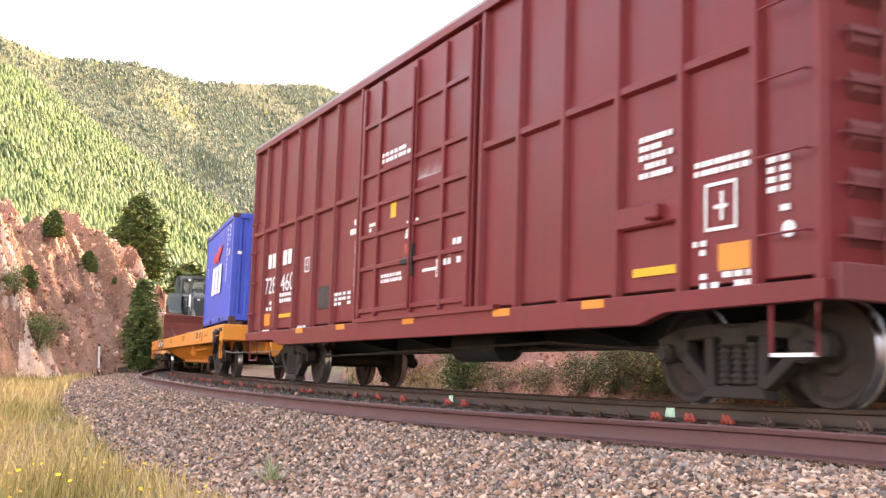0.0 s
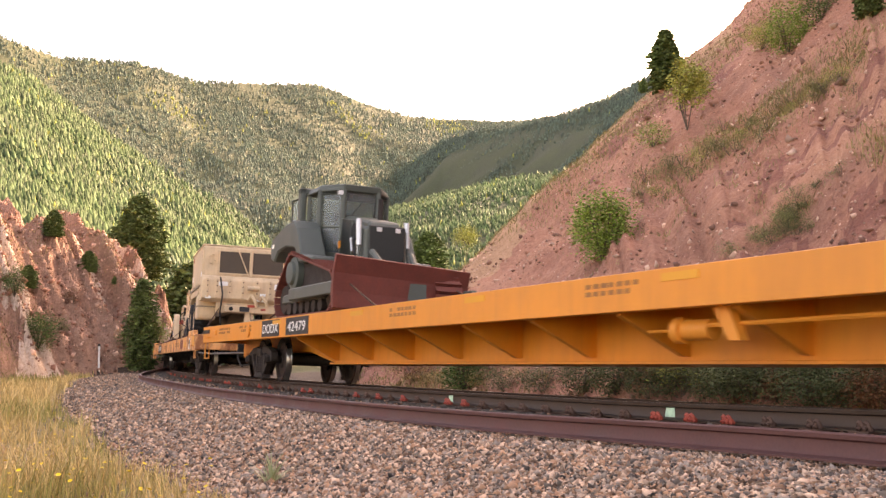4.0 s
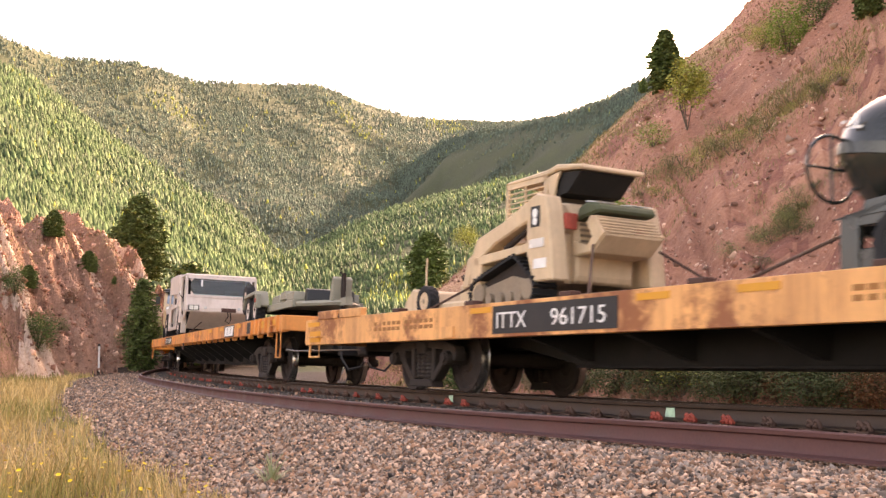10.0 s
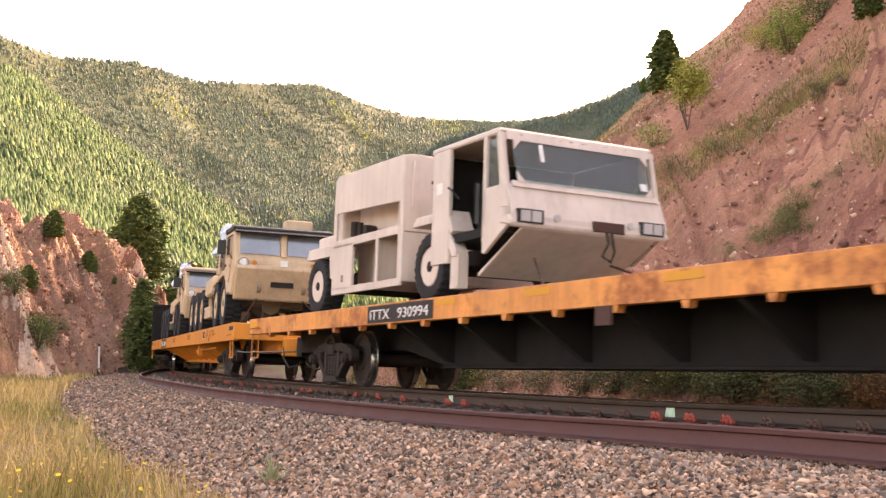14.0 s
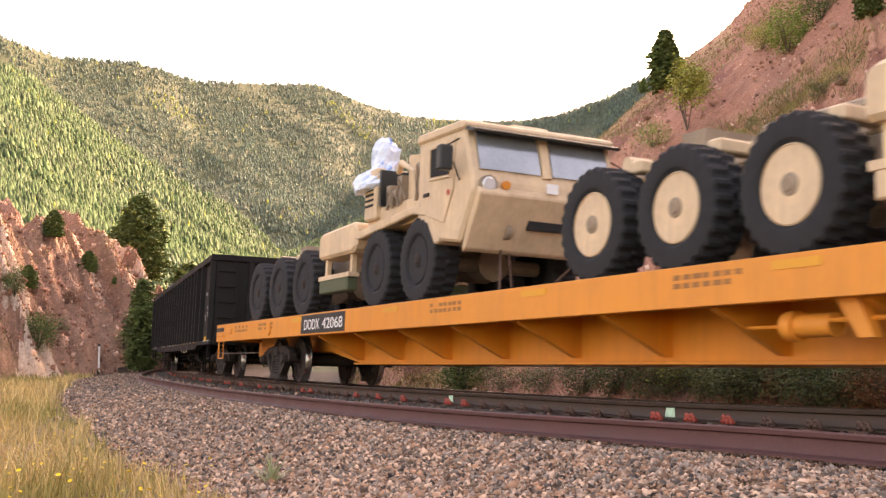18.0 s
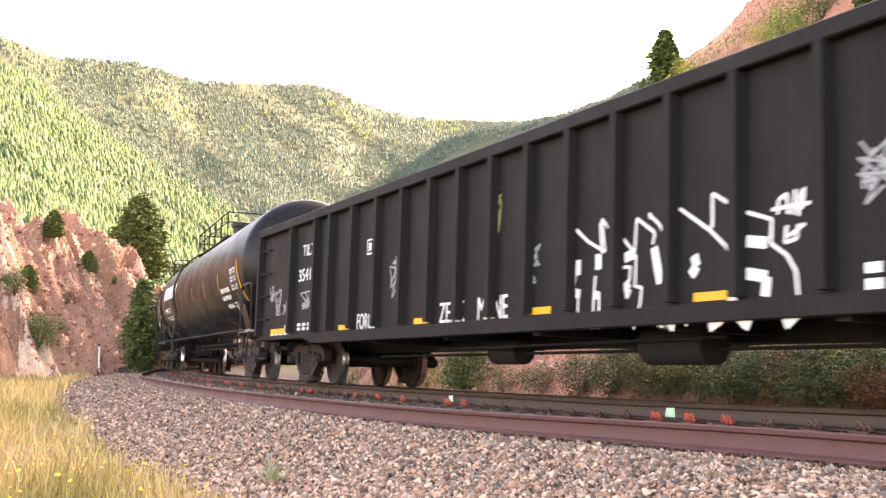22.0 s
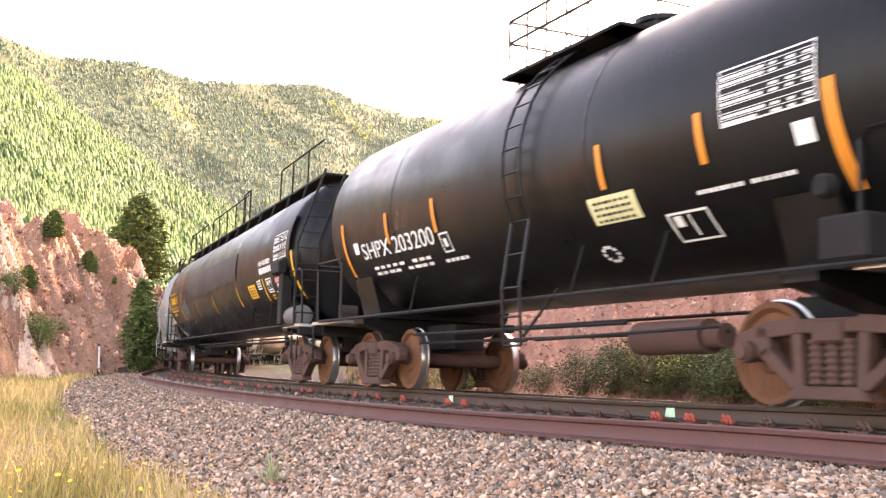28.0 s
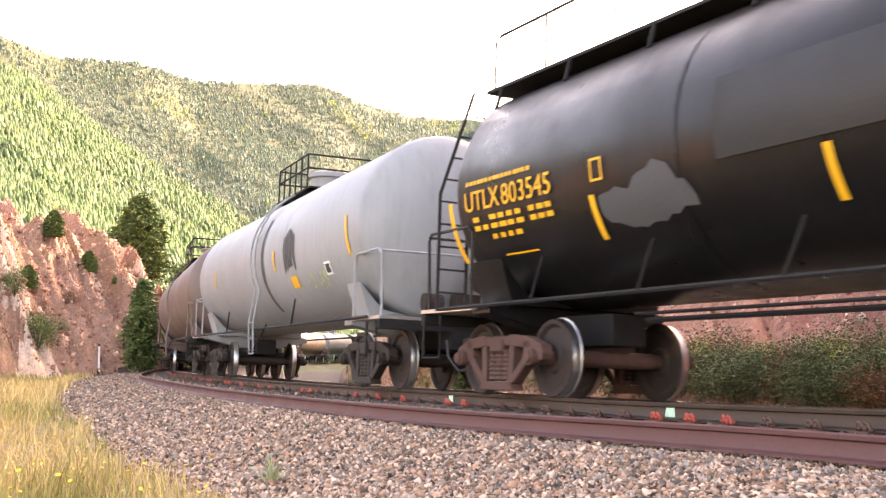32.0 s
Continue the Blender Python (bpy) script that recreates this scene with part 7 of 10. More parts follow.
def road_wheel(parent, x, y, z, r, w, rim_mat, lugs=26):
    """A tyre with cleats, and a dished rim with bolts, as two parts."""
    key = (r, w, rim_mat.name, lugs)
    if key not in TYRES:
        k = r * .56
        prof = [(-w * .42, k, 0), (-w * .5, k * 1.12, 0), (-w * .52, r * .74, 0), (-w * .5, r * .88, 0), (-w * .49, r * .91, 1), (-w * .43, r * .94, 2), (-w * .05, r * .95, 2), (w * .05, r * .95, 3), (w * .43, r * .94, 3), (w * .49, r * .91, 4), (w * .5, r * .88, 0), (w * .52, r * .74, 0), (w * .5, k * 1.12, 0), (w * .42, k, 0)]
        steps, m = lugs * 4, len(prof)
        vs = []
        for i in range(steps):
            a = 2 * math.pi * i / steps
            up = [0, (i % 4) < 2, (i % 4) < 2, ((i + 2) % 4) < 2, ((i + 2) % 4) < 2]
            for y0, rr, mode in prof:
                q = rr + (r * (.035 if mode in (1, 4) else .05) if up[mode] else 0)
                vs.append((q * math.cos(a), y0 * (1.02 if mode in (1, 4) and up[mode] else 1), q * math.sin(a)))
        g = G().add(vs, [(i * m + j, i * m + j + 1, (i + 1) % steps * m + j + 1, (i + 1) % steps * m + j) for i in range(steps) for j in range(m - 1)])
        rim = G().lathe([(-w * .44, k * 1.0), (-w * .47, k * .96), (-w * .12, k * .88), (-w * .08, k * .76), (-w * .27, k * .71), (-w * .31, k * .66), (-w * .29, k * .40), (-w * .38, k * .34), (-w * .38, .02), (w * .1, .02), (w * .1, k * .99)], (0, 0, 0), "y", 28)
        hub = G().lathe([(-w * .40, k * .30), (-w * .47, k * .28), (-w * .49, k * .18), (-w * .52, k * .16), (-w * .52, .01)], (0, 0, 0), "y", 20)
        TYRES[key + ("hub",)] = hub.mesh("hub", SAND_D if rim_mat is SAND else IRON, smooth=35)
        TYRES[key + ("bolt",)] = G().cyl((0, 0, 0), "y", k * .05, .05, 6).mesh("wheel_bolt", SAND_D if rim_mat is SAND else STEEL_BRIGHT)
        TYRES[key] = (g.mesh("tyre", RUBBER, smooth=30), rim.mesh("rim", rim_mat, smooth=35))
    t, rm = TYRES[key]
    o = part("tyre", t, None, parent, at=pose(x, y, z, 0, 0, 0 if y < 0 else 180))
    part("rim", rm, None, o)
    part("hub", TYRES[key + ("hub",)], None, o)
    for i in range(8):
        an = 2 * math.pi * i / 8
        part("wheel_bolt", TYRES[key + ("bolt",)], None, o, at=pose(r * .56 * .56 * math.cos(an), -w * .31, r * .56 * .56 * math.sin(an)))
    return o


def chains(ob, pts, nm="tie_down_chain"):
    for a, b in pts:
        part(nm, G().tube([a, b], .018, 5), CHAIN, ob)


# shipping container ------------------------------------------------------------
def container():
    BLUE = mat("blue_container_paint", (0.035, 0.085, 0.43), 0.42, 0, var=0.12, scale=0.8, fine=14, bump=0.06, streak=0.14, rustcol=(0.02, 0.04, 0.18))
    RED_MARK = mat("bright_red_mark", (0.70, 0.03, 0.05), 0.6, 0, var=0.05, bump=0)
    L, Y, H = 3.029, 1.219, 2.591
    c = thing("shipping_container", "blue corrugated shipping container with a red and white mark", "container")
    prof = []
    x, k = -L + .12, 0
    while x < L - .3:
        prof += [(x, 0), (x + .07, 0), (x + .14, .036), (x + .208, .036)]
        x += .278
    prof = [q for q in prof if q[0] < L - .12] + [(L - .12, 0)]
    for y in (-1, 1):
        vs = [(a, y * (Y - .02 - b), z) for z in (.15, H - .1) for a, b in prof]
        n = len(prof)
        part("side_wall", G().add(vs, [(i, i + 1, n + i + 1, n + i) for i in range(n - 1)]), BLUE, c)
        part("top_rail", G().box(-L + .1, L - .1, y * (Y - .03) - .03, y * (Y - .03) + .03, H - .12, H - .01), BLUE, c, bevel=.006)
        part("bottom_rail", G().box(-L + .1, L - .1, y * (Y - .03) - .03, y * (Y - .03) + .03, .03, .17), BLUE, c, bevel=.006)
        for xx in (-1.05, 1.05):
            part("fork_pocket", G().box(xx - .18, xx + .18, y * Y - .004, y * Y + .004, .05, .15), VOID_SHADE, c)
    for e in (1, -1):
        n = 9
        vs, w = [], 2 * (Y - .12) / n
        pr = []
        for i in range(n):
            a = -Y + .12 + i * w
            pr += [(a, 0), (a + w * .35, 0), (a + w * .5, .045), (a + w * .85, .045)]
        pr.append((Y - .12, 0))
        vs = [(e * (L - .02 - b), a, z) for z in (.15, H - .1) for a, b in pr]
        m = len(pr)
        part("end_wall", G().add(vs, [(i, i + 1, m + i + 1, m + i) for i in range(m - 1)]), BLUE, c)
        for nm, z0, z1 in (("end_header", H - .12, H - .01), ("end_sill", .03, .17)):
            part(nm, G().box(min(e * (L - .08), e * L), max(e * (L - .08), e * L), -Y + .1, Y - .1, z0, z1), BLUE, c, bevel=.006)
        for y in (-1, 1):
            part("corner_post", G().box(min(e * (L - .13), e * L), max(e * (L - .13), e * L), min(y * (Y - .13), y * Y), max(y * (Y - .13), y * Y), .11, H - .11), BLUE, c, bevel=.01)
            for z in (0, H - .118):
                part("corner_casting", G().box(min(e * (L - .17), e * (L + .004)), max(e * (L - .17), e * (L + .004)), min(y * (Y - .16), y * (Y + .004)), max(y * (Y - .16), y * (Y + .004)), z, z + .118), IRON_BROWN, c, bevel=.012)
    part("roof", G().box(-L + .05, L - .05, -Y + .05, Y - .05, H - .05, H - .015), BLUE, c)
    part("floor_frame", G().box(-L + .1, L - .1, -Y + .08, Y - .08, .08, .2), BLUE, c)
    y = -Y - .006
    m = G().prism([(a * 1.08 + .72, b + .02) for a, b in [(-1.75, 1.72), (-1.2, 1.62), (-.75, 1.70), (-.68, 1.58), (-.5, 1.62), (-.45, 1.76), (-.15, 1.80), (.18, 2.02), (-.45, 1.96), (-.62, 2.04), (-.72, 1.92), (-1.4, 1.84)]], "y", y - .004, y)
    part("red_mark", m, RED_MARK, c, "plain red wing-shaped mark")
    w = G()
    for x in (-1.12, -.40, .32):
        w.prism([(x, .80), (x + .56, .80), (x + .66, 1.54), (x + .1, 1.54)], "y", y - .004, y)
    part("white_mark", w, WHITE, c, "plain white block mark")
    b = G()
    for i in range(11):
        b.box(1.95, 2.05, y - .003, y, 2.25 - i * .125, 2.33 - i * .125)
    for i in range(4):
        b.box(2.4, 2.48, y - .003, y, 2.3 - i * .11, 2.37 - i * .11)
    b.box(2.36, 2.52, y - .003, y, 1.62, 1.78)
    for a in ((-2.35, -2.2, 1.6, 1.63), (-2.35, -2.2, 1.38, 1.41), (-2.35, -2.32, 1.38, 1.63)):
        b.box(a[0], a[1], y - .003, y, a[2], a[3])
    part("number_bars", b, WHITE, c)
    e = G()
    for i in range(11):
        e.box(L + .003, L + .006, .62, .7, 2.05 - i * .13, 2.13 - i * .13)
    e.box(L + .003, L + .006, -1.1, -1.0, 1.6, 1.67)
    part("end_number_bars", e, WHITE, c)
    return c


# bulldozer -----------------------------------------------------------------------
def track_loop(circles, n=60):
    """Points on the taut belt round circles (x, z, r), counter-clockwise."""
    pts = []
    for x, z, r in circles:
        pts += [(x + r * math.cos(2 * math.pi * i / 40), z + r * math.sin(2 * math.pi * i / 40)) for i in range(40)]
    pts = sorted(set(pts))
    def half(ps):
        h = []
        for p in ps:
            while len(h) > 1 and (h[-1][0] - h[-2][0]) * (p[1] - h[-2][1]) - (h[-1][1] - h[-2][1]) * (p[0] - h[-2][0]) <= 0:
                h.pop()
            h.append(p)
        return h
    hull = half(pts)[:-1] + half(pts[::-1])[:-1]
    d = [0.0]
    q = hull + [hull[0]]
    for a, b in zip(q, q[1:]):
        d.append(d[-1] + math.hypot(b[0] - a[0], b[1] - a[1]))
    out = []
    for i in range(n):
        t = d[-1] * i / n
        k = max(j for j in range(len(d) - 1) if d[j] <= t)
        f = (t - d[k]) / (d[k + 1] - d[k])
        a, b = q[k], q[k + 1]
        out.append((a[0] + (b[0] - a[0]) * f, a[1] + (b[1] - a[1]) * f, math.atan2(b[1] - a[1], b[0] - a[0])))
    return out


def crawler(ob, circles, y0, y1, shoe_mat, n=56, th=.035, lug=.05):
    """A belt of single shoes, each with its grouser."""
    pts = track_loop(circles, n)
    ln = sum(math.hypot(pts[i][0] - pts[i - 1][0], pts[i][1] - pts[i - 1][1]) for i in range(n)) / n
    me = G().box(-ln * .47, ln * .47, y0, y1, -th, 0).box(-ln * .42, -ln * .25, y0, y1, -th - lug, -th + .004).mesh("track_shoe", shoe_mat)
    belt = part("crawler_track", G().prism([(p[0] - .02 * math.sin(-p[2]), p[1] + .03 * math.cos(p[2])) for p in pts], "y", y0 + (y1 - y0) * .35, y0 + (y1 - y0) * .65), IRON, ob)
    for x, z, a in pts:
        part("track_shoe", me, None, belt, at=Matrix.Translation((x, 0, z)) @ Matrix.Rotation(-a, 4, "Y"))


def bulldozer():
    d = thing("bulldozer", "dark grey-green crawler bulldozer with rusty red blade and tracks", "bulldozer")
    P = DOZER_GREEN
    for y0, y1 in ((-1.28, -.74), (.74, 1.28)):
        crawler(d, [(-1.5, .40, .34), (1.28, .42, .36), (-.9, .90, .36)], y0, y1, RED_IRON)
        ym = (y0 + y1) / 2
        o = -1 if y0 < 0 else 1
        part("sprocket", G().lathe([(-.08, .33), (.08, .33), (.1, .24), (.16, .22), (.18, .1)] if o > 0 else [(-.18, .1), (-.16, .22), (-.1, .24), (-.08, .33), (.08, .33)], (-.9, ym + o * .12, .90), "y", 22), P, d, smooth=35)
        part("track_frame", G().prism([(-1.45, .30), (1.1, .30), (1.2, .46), (.95, .58), (.5, .60), (-.3, .52), (-1.4, .48)], "y", ym - .14 + o * .1, ym + .14 + o * .1), P, d, bevel=.03)
        for x in (-1.5, 1.28):
            part("idler", G().cyl((x, ym, .40), "y", .30, .34, 22), IRON, d, bevel=.03)
        for x in np.linspace(-1.0, .85, 6):
            part("track_roller", G().cyl((x, ym + o * .05, .20), "y", .13, .34, 14), IRON, d)
        part("push_arm", G().box(-.5, 2.0, o * 1.36 - .06, o * 1.36 + .06, .32, .55), P, d, bevel=.02)
    part("hull", G().prism([(-1.7, .6), (1.4, .6), (1.4, .95), (-1.0, 1.0), (-1.8, 1.3), (-1.95, 1.0)], "y", -.7, .7), P, d, bevel=.03)
    # wings over the tracks and rear tank
    for o in (-1, 1):
        part("fender", G().prism([(-2.42, 1.30), (-2.46, 1.62), (-2.3, 1.74), (-1.55, 1.92), (-.95, 1.98), (-.72, 1.80), (-.35, 1.24), (.35, 1.14), (.35, 1.04), (-.5, 1.08), (-.82, 1.40), (-1.4, 1.48), (-1.95, 1.42), (-2.2, 1.22)], "y", o * .72, o * 1.24), P, d, bevel=.03)
        part("fender_mark", G().box(-2.35, -2.2, min(o * 1.238, o * 1.246), max(o * 1.238, o * 1.246), 1.52, 1.6), WHITE, d)
        part("grab_post", G().tube([(-2.3, o * 1.0, 1.7), (-2.3, o * 1.0, 1.95)], .05, 8), P, d)
    part("rear_tank", G().prism([(-2.3, 1.15), (-1.5, 1.2), (-1.5, 1.95), (-2.1, 1.86)], "y", -.72, .72), P, d, bevel=.05)
    W = .33
    part("hood", G().prism([(-.5, 1.05), (.86, 1.0), (.90, 1.76), (.80, 1.84), (-.5, 2.10)], "y", -W, W), P, d, bevel=.05)
    part("radiator_housing", G().prism([(.40, .62), (.95, .62), (.95, 1.70), (.40, 1.80)], "y", -W - .10, W + .10), P, d, bevel=.05)
    part("radiator_guard", G().box(.945, .99, -W - .04, W + .04, .8, 1.74), OLIVE_BLACK, d, bevel=.02)
    for y in (-.22, .16):
        part("front_lamp", G().box(.985, 1.01, y, y + .1, 1.62, 1.70), LAMP_GLASS, d)
    for o in (-1, 1):
        part("hood_panel", G().prism([(-.40, 1.24), (.22, 1.20), (.25, 1.90), (-.34, 2.0)], "y", o * (W + .09) - .012, o * (W + .09) + .012), OLIVE_BLACK, d, "dark hinged engine side panel", bevel=.006)
        part("panel_rim", G().tube([(-.40, o * (W + .1), 1.24), (.22, o * (W + .1), 1.20), (.25, o * (W + .1), 1.90), (-.34, o * (W + .1), 2.0), (-.40, o * (W + .1), 1.24)], .016), P, d)
        part("panel_filler", G().box(-.38, .2, min(o * W, o * (W + .08)), max(o * W, o * (W + .08)), 1.24, 1.9), P, d)
        part("screen_panel", G().lathe([(-.006, .17), (.006, .17)], (.40, o * (W + .11), 1.66), "y", 20), VOID_SHADE, d)
        part("lift_cylinder", G().tube([(.74, o * (W + .16), 1.86), (.80, o * (W + .16), 1.36)], .055, 10), LAMP_GLASS, d, "bright steel lift cylinder", smooth=40)
        part("cylinder_rod", G().tube([(.80, o * (W + .16), 1.36), (.90, o * (W + .18), .8)], .03, 8), P, d)
        part("hydraulic_hose", G().tube([(.28, o * (W + .06), 1.62), (.45, o * (W + .15), 1.5), (.55, o * (W + .15), 1.25), (.5, o * (W + .12), 1.0)], .028, 6), BLACK_PANEL, d)
        part("hose_fitting", G().tube([(.26, o * (W + .12), 1.55), (.40, o * (W + .14), 1.28)], .03, 6), LAMP_GLASS, d)
        part("yellow_pipe", G().tube([(.25, o * (W + .02), 1.2), (.33, o * (W + .05), .8)], .04, 8), YELLOW, d)
        part("warning_plate", G().box(.56, .70, min(o * (W + .105), o * (W + .112)), max(o * (W + .105), o * (W + .112)), 1.22, 1.38), WHITE, d)
    part("exhaust_stack", G().cyl((.35, .1, 2.15), "z", .05, .4, 12), IRON, d)
    # cab, wide behind and narrow at the windscreen
    z1, zb = 2.62, 1.15
    plan = [(-1.55, .72), (-.92, .72), (-.50, .37)]
    def slab(nm, pts, z0, zt, m, th=.02, lab=""):
        """An upright pane or panel over a line in plan."""
        (xa, ya), (xb, yb) = pts
        n = Vector((yb - ya, xa - xb, 0)).normalized() * th
        return part(nm, G().add([(xa + sx * n.x, ya + sx * n.y, z) for sx in (-.5, .5) for z in (z0, zt)] + [(xb + sx * n.x, yb + sx * n.y, z) for sx in (-.5, .5) for z in (z0, zt)],
                                [(0, 1, 3, 2), (4, 6, 7, 5), (0, 4, 5, 1), (2, 3, 7, 6), (1, 5, 7, 3), (0, 2, 6, 4)]), m, d, lab)
    for o in (-1, 1):
        q = [(x, o * y) for x, y in plan]
        for (x, y), zz in zip(q, (1.8, 1.5, zb)):
            part("cab_pillar", G().tube([(x, y, zz), (x + .04, y, z1)], .055, 8), P, d, smooth=40)
        slab("rear_side_window", (q[0], q[1]), 2.0, z1 - .1, PANE)
        slab("cab_side", (q[0], q[1]), 1.4, 2.0, P, .05)
        slab("cab_door", (q[1], q[2]), 1.32, z1 - .08, PANE, .016, "cab door with a tall window")
        slab("door_sill", (q[1], q[2]), zb, 1.34, P, .05)
        (xa, ya), (xb, yb) = q[1], q[2]
        part("door_rail", G().tube([(xa, ya + o * .05, 1.88), (xb, yb + o * .05, 1.86)], .016), P, d)
        part("door_frame", G().tube([(xa + .06, ya, 1.34), (xa + .06, ya, z1 - .08), (xb - .03, yb, z1 - .08), (xb - .03, yb, 1.34), (xa + .06, ya, 1.34)], .04, 6), P, d)
        part("fender_label", G().box(-.46, -.32, o * (W + .125) - .003, o * (W + .125) + .003, 1.42, 1.56), ORANGE_TAPE, d)
        mr = part("mirror_frame", G().tube([(-1.62, o * .80, 2.58), (-1.98, o * .95, 2.52), (-1.98, o * .95, 1.98), (-1.66, o * .80, 1.95), (-1.62, o * .80, 2.58)], .03, 6), P, d)
        slab("quarter_pane", ((-1.96, o * .94), (-1.66, o * .81)), 2.0, 2.5, PANE, .01)
    slab("windscreen", ((-.49, -.36), (-.49, .36)), 2.08, z1 - .06, PANE)
    slab("rear_window", ((-1.55, .70), (-1.55, -.70)), 1.95, z1 - .08, PANE)
    part("wiper", G().tube([(-.46, -.2, 2.1), (-.46, .05, 2.42)], .012), BLACK_PANEL, d)
    part("roof", G().loft([[(x - .03 + .02 * k, y * (1 - .05 * k), z1 - .04 + .07 * k) for x, y in ((-1.62, -.80), (-.88, -.80), (-.40, -.42), (-.40, .42), (-.88, .80), (-1.62, .80))] for k in (0, 1, 2)]), P, d, bevel=.02)
    part("rops_bar", G().box(-1.74, -1.56, -.92, -.78, 1.7, z1 + .14).box(-1.74, -1.56, .78, .92, 1.7, z1 + .14).box(-1.74, -1.56, -.92, .92, z1, z1 + .14), P, d, bevel=.03)
    part("seat", G().box(-1.2, -.75, -.26, .26, 1.45, 1.62).box(-1.35, -1.18, -.26, .26, 1.55, 2.25), OLIVE_BLACK, d, bevel=.05)
    part("control_lever", G().tube([(-.7, -.2, 1.2), (-.68, -.21, 1.85)], .02).tube([(-.7, .2, 1.2), (-.68, .21, 1.85)], .02), BLACK_PANEL, d)
    # angled blade, curved in section
    bl = [(0, 0), (.1, .02), (.06, .3), (.08, .6), (.2, .88), (.14, .9), (-.02, .62), (-.06, .3)]
    g = G()
    yaw = math.atan2(1.3, 3.2)
    rings = []
    for y in (-1.72, -1.5, 1.5, 1.72):
        c, s = math.cos(yaw), math.sin(yaw)
        rings.append([(1.84 + a * c - y * s * 1.0, a * s * 0 + y * c, b * 1.04 + .02) for a, b in bl])
    g.loft(rings)
    part("blade", g, RED_IRON, d, "rusty red angled dozer blade", bevel=.01)
    part("blade_frame", G().box(.9, 1.86, -.45, .45, .25, .6).tube([(1.25, -.4, 1.2), (1.95, -.35, .75)], .06, 8).tube([(1.2, .4, 1.2), (1.68, .35, .75)], .06, 8), P, d)
    part("work_lamp", G().box(-.5, -.42, -.5, -.4, 2.50, 2.58), LAMP_GLASS, d)
    chains(d, [((2.6, -1.3, .45), (3.6, -1.2, .02)), ((-2.0, -.6, .7), (-3.0, -1.1, .02)), ((2.2, .9, .5), (3.4, 1.1, .02))])
    return d


# tan heavy truck with a shelter body -------------------------------------------------
def shelter_truck():
    t = thing("army_truck", "desert tan heavy truck with a boxy enclosed body", "truck")
    r = .53
    for x in (-1.4, .1):
        for y in (-1.02, 1.02):
            road_wheel(t, x, y, r, r, .42, SAND, 24)
        part("axle", G().cyl((x, 0, r), "y", .12, 1.7, 12).cyl((x, 0, r), "x", .24, .4, 12), SAND_D, t)
    part("frame", G().box(-2.2, 2.1, -.45, -.3, .7, .95).box(-2.2, 2.1, .3, .45, .7, .95).box(-1.0, -.8, -.4, .4, .72, .93).box(1.2, 1.4, -.4, .4, .72, .93), SAND_D, t, bevel=.01)
    # body shell: open compartment behind, plain panels, glazed front
    x0, x1, z0, z1, Y = -2.2, 2.0, 1.5, 2.62, 1.18
    part("body", G().prism([(x0 + .62, z0), (x1, z0), (x1 - .06, z1 - .04), (x1 - .14, z1), (x0 + .62, z1)], "y", -Y, Y), SAND, t, bevel=.02)
    part("body_roof", G().box(x0, x1 - .1, -Y - .02, Y + .02, z1 - .004, z1 + .04), SAND, t, bevel=.01)
    part("compartment", G().box(x0, x0 + .05, -Y, Y, z0, z1 - .01).box(x0, x0 + .64, -Y, Y, z0 - .02, z0 + .06).box(x0 + .0, x0 + .08, -Y, -Y + .08, z0, z1 - .01), SAND, t)
    part("pump_gear", G().cyl((x0 + .3, -.7, z0 + .35), "z", .16, .6, 12).tube([(x0 + .2, -.9, z0 + .7), (x0 + .5, -.95, z0 + .8), (x0 + .55, -.9, z0 + .2)], .06, 8).box(x0 + .15, x0 + .5, -.5, .4, z0 + .05, z0 + .8), VOID_SHADE, t)
    part("side_panel", G().box(x0 + .7, x1 - .18, -Y - .018, -Y - .002, z0 + .06, z1 - .08), SAND, t, bevel=.01)
    part("side_panel", G().box(x0 + .7, x1 - .18, Y + .002, Y + .018, z0 + .06, z1 - .08), SAND, t, bevel=.01)
    for y in (-1, 1):
        part("side_step", G().box(x0, x1 - .3, y * Y - .06, y * Y + .06, z0 - .06, z0 - .01), SAND_D, t)
        part("fender", G().prism([(-2.2, 1.12), (-2.2, 1.45), (.8, 1.45), (.8, 1.3), (.65, 1.22), (-1.9, 1.25), (-2.1, 1.1)], "y", y * .78, y * 1.2), SAND, t, bevel=.02)
        part("fuel_tank", G().prism([(.72, .52), (1.55, .50), (1.62, .60), (1.62, 1.12), (1.5, 1.24), (.85, 1.22), (.72, 1.1)], "y", y * .72, y * 1.24), SAND, t, bevel=.04)
        part("tank_strap", G().box(.73, 1.63, min(y * .72, y * 1.252), max(y * .72, y * 1.252), .86, .9), SAND_D, t)
    fx = x1 + .02
    part("front_body", G().prism([(1.55, 1.05), (2.06, 1.0), (2.2, 1.1), (2.2, 1.62), (2.12, 1.74), (1.95, 1.76), (1.2, 1.56), (1.2, 1.5)], "y", -Y - .03, Y + .03), SAND, t, bevel=.02)
    part("nose_plate", G().prism([(1.3, .78), (2.0, .70), (2.05, 1.05), (1.5, 1.10)], "y", -.75, Y - .25), SAND, t, bevel=.02)
    for y, w in ((-.30, .42), (.66, .44)):
        wf = part("window_frame", G().box(x1 - .03, x1 + .02, y - w - .05, y + w + .05, 1.80, 1.85).box(x1 - .06, x1 + .0, y - w - .05, y + w + .05, 2.46, 2.51).box(x1 - .03, x1 + .02, y - w - .05, y - w, 1.82, 2.5).box(x1 - .03, x1 + .02, y + w, y + w + .05, 1.82, 2.5), SAND, t, bevel=.006)
        part("window", G().box(x1 - .02, x1 + .005, y - w, y + w, 1.85, 2.46), MESH_DARK, wf, "dark screened window")
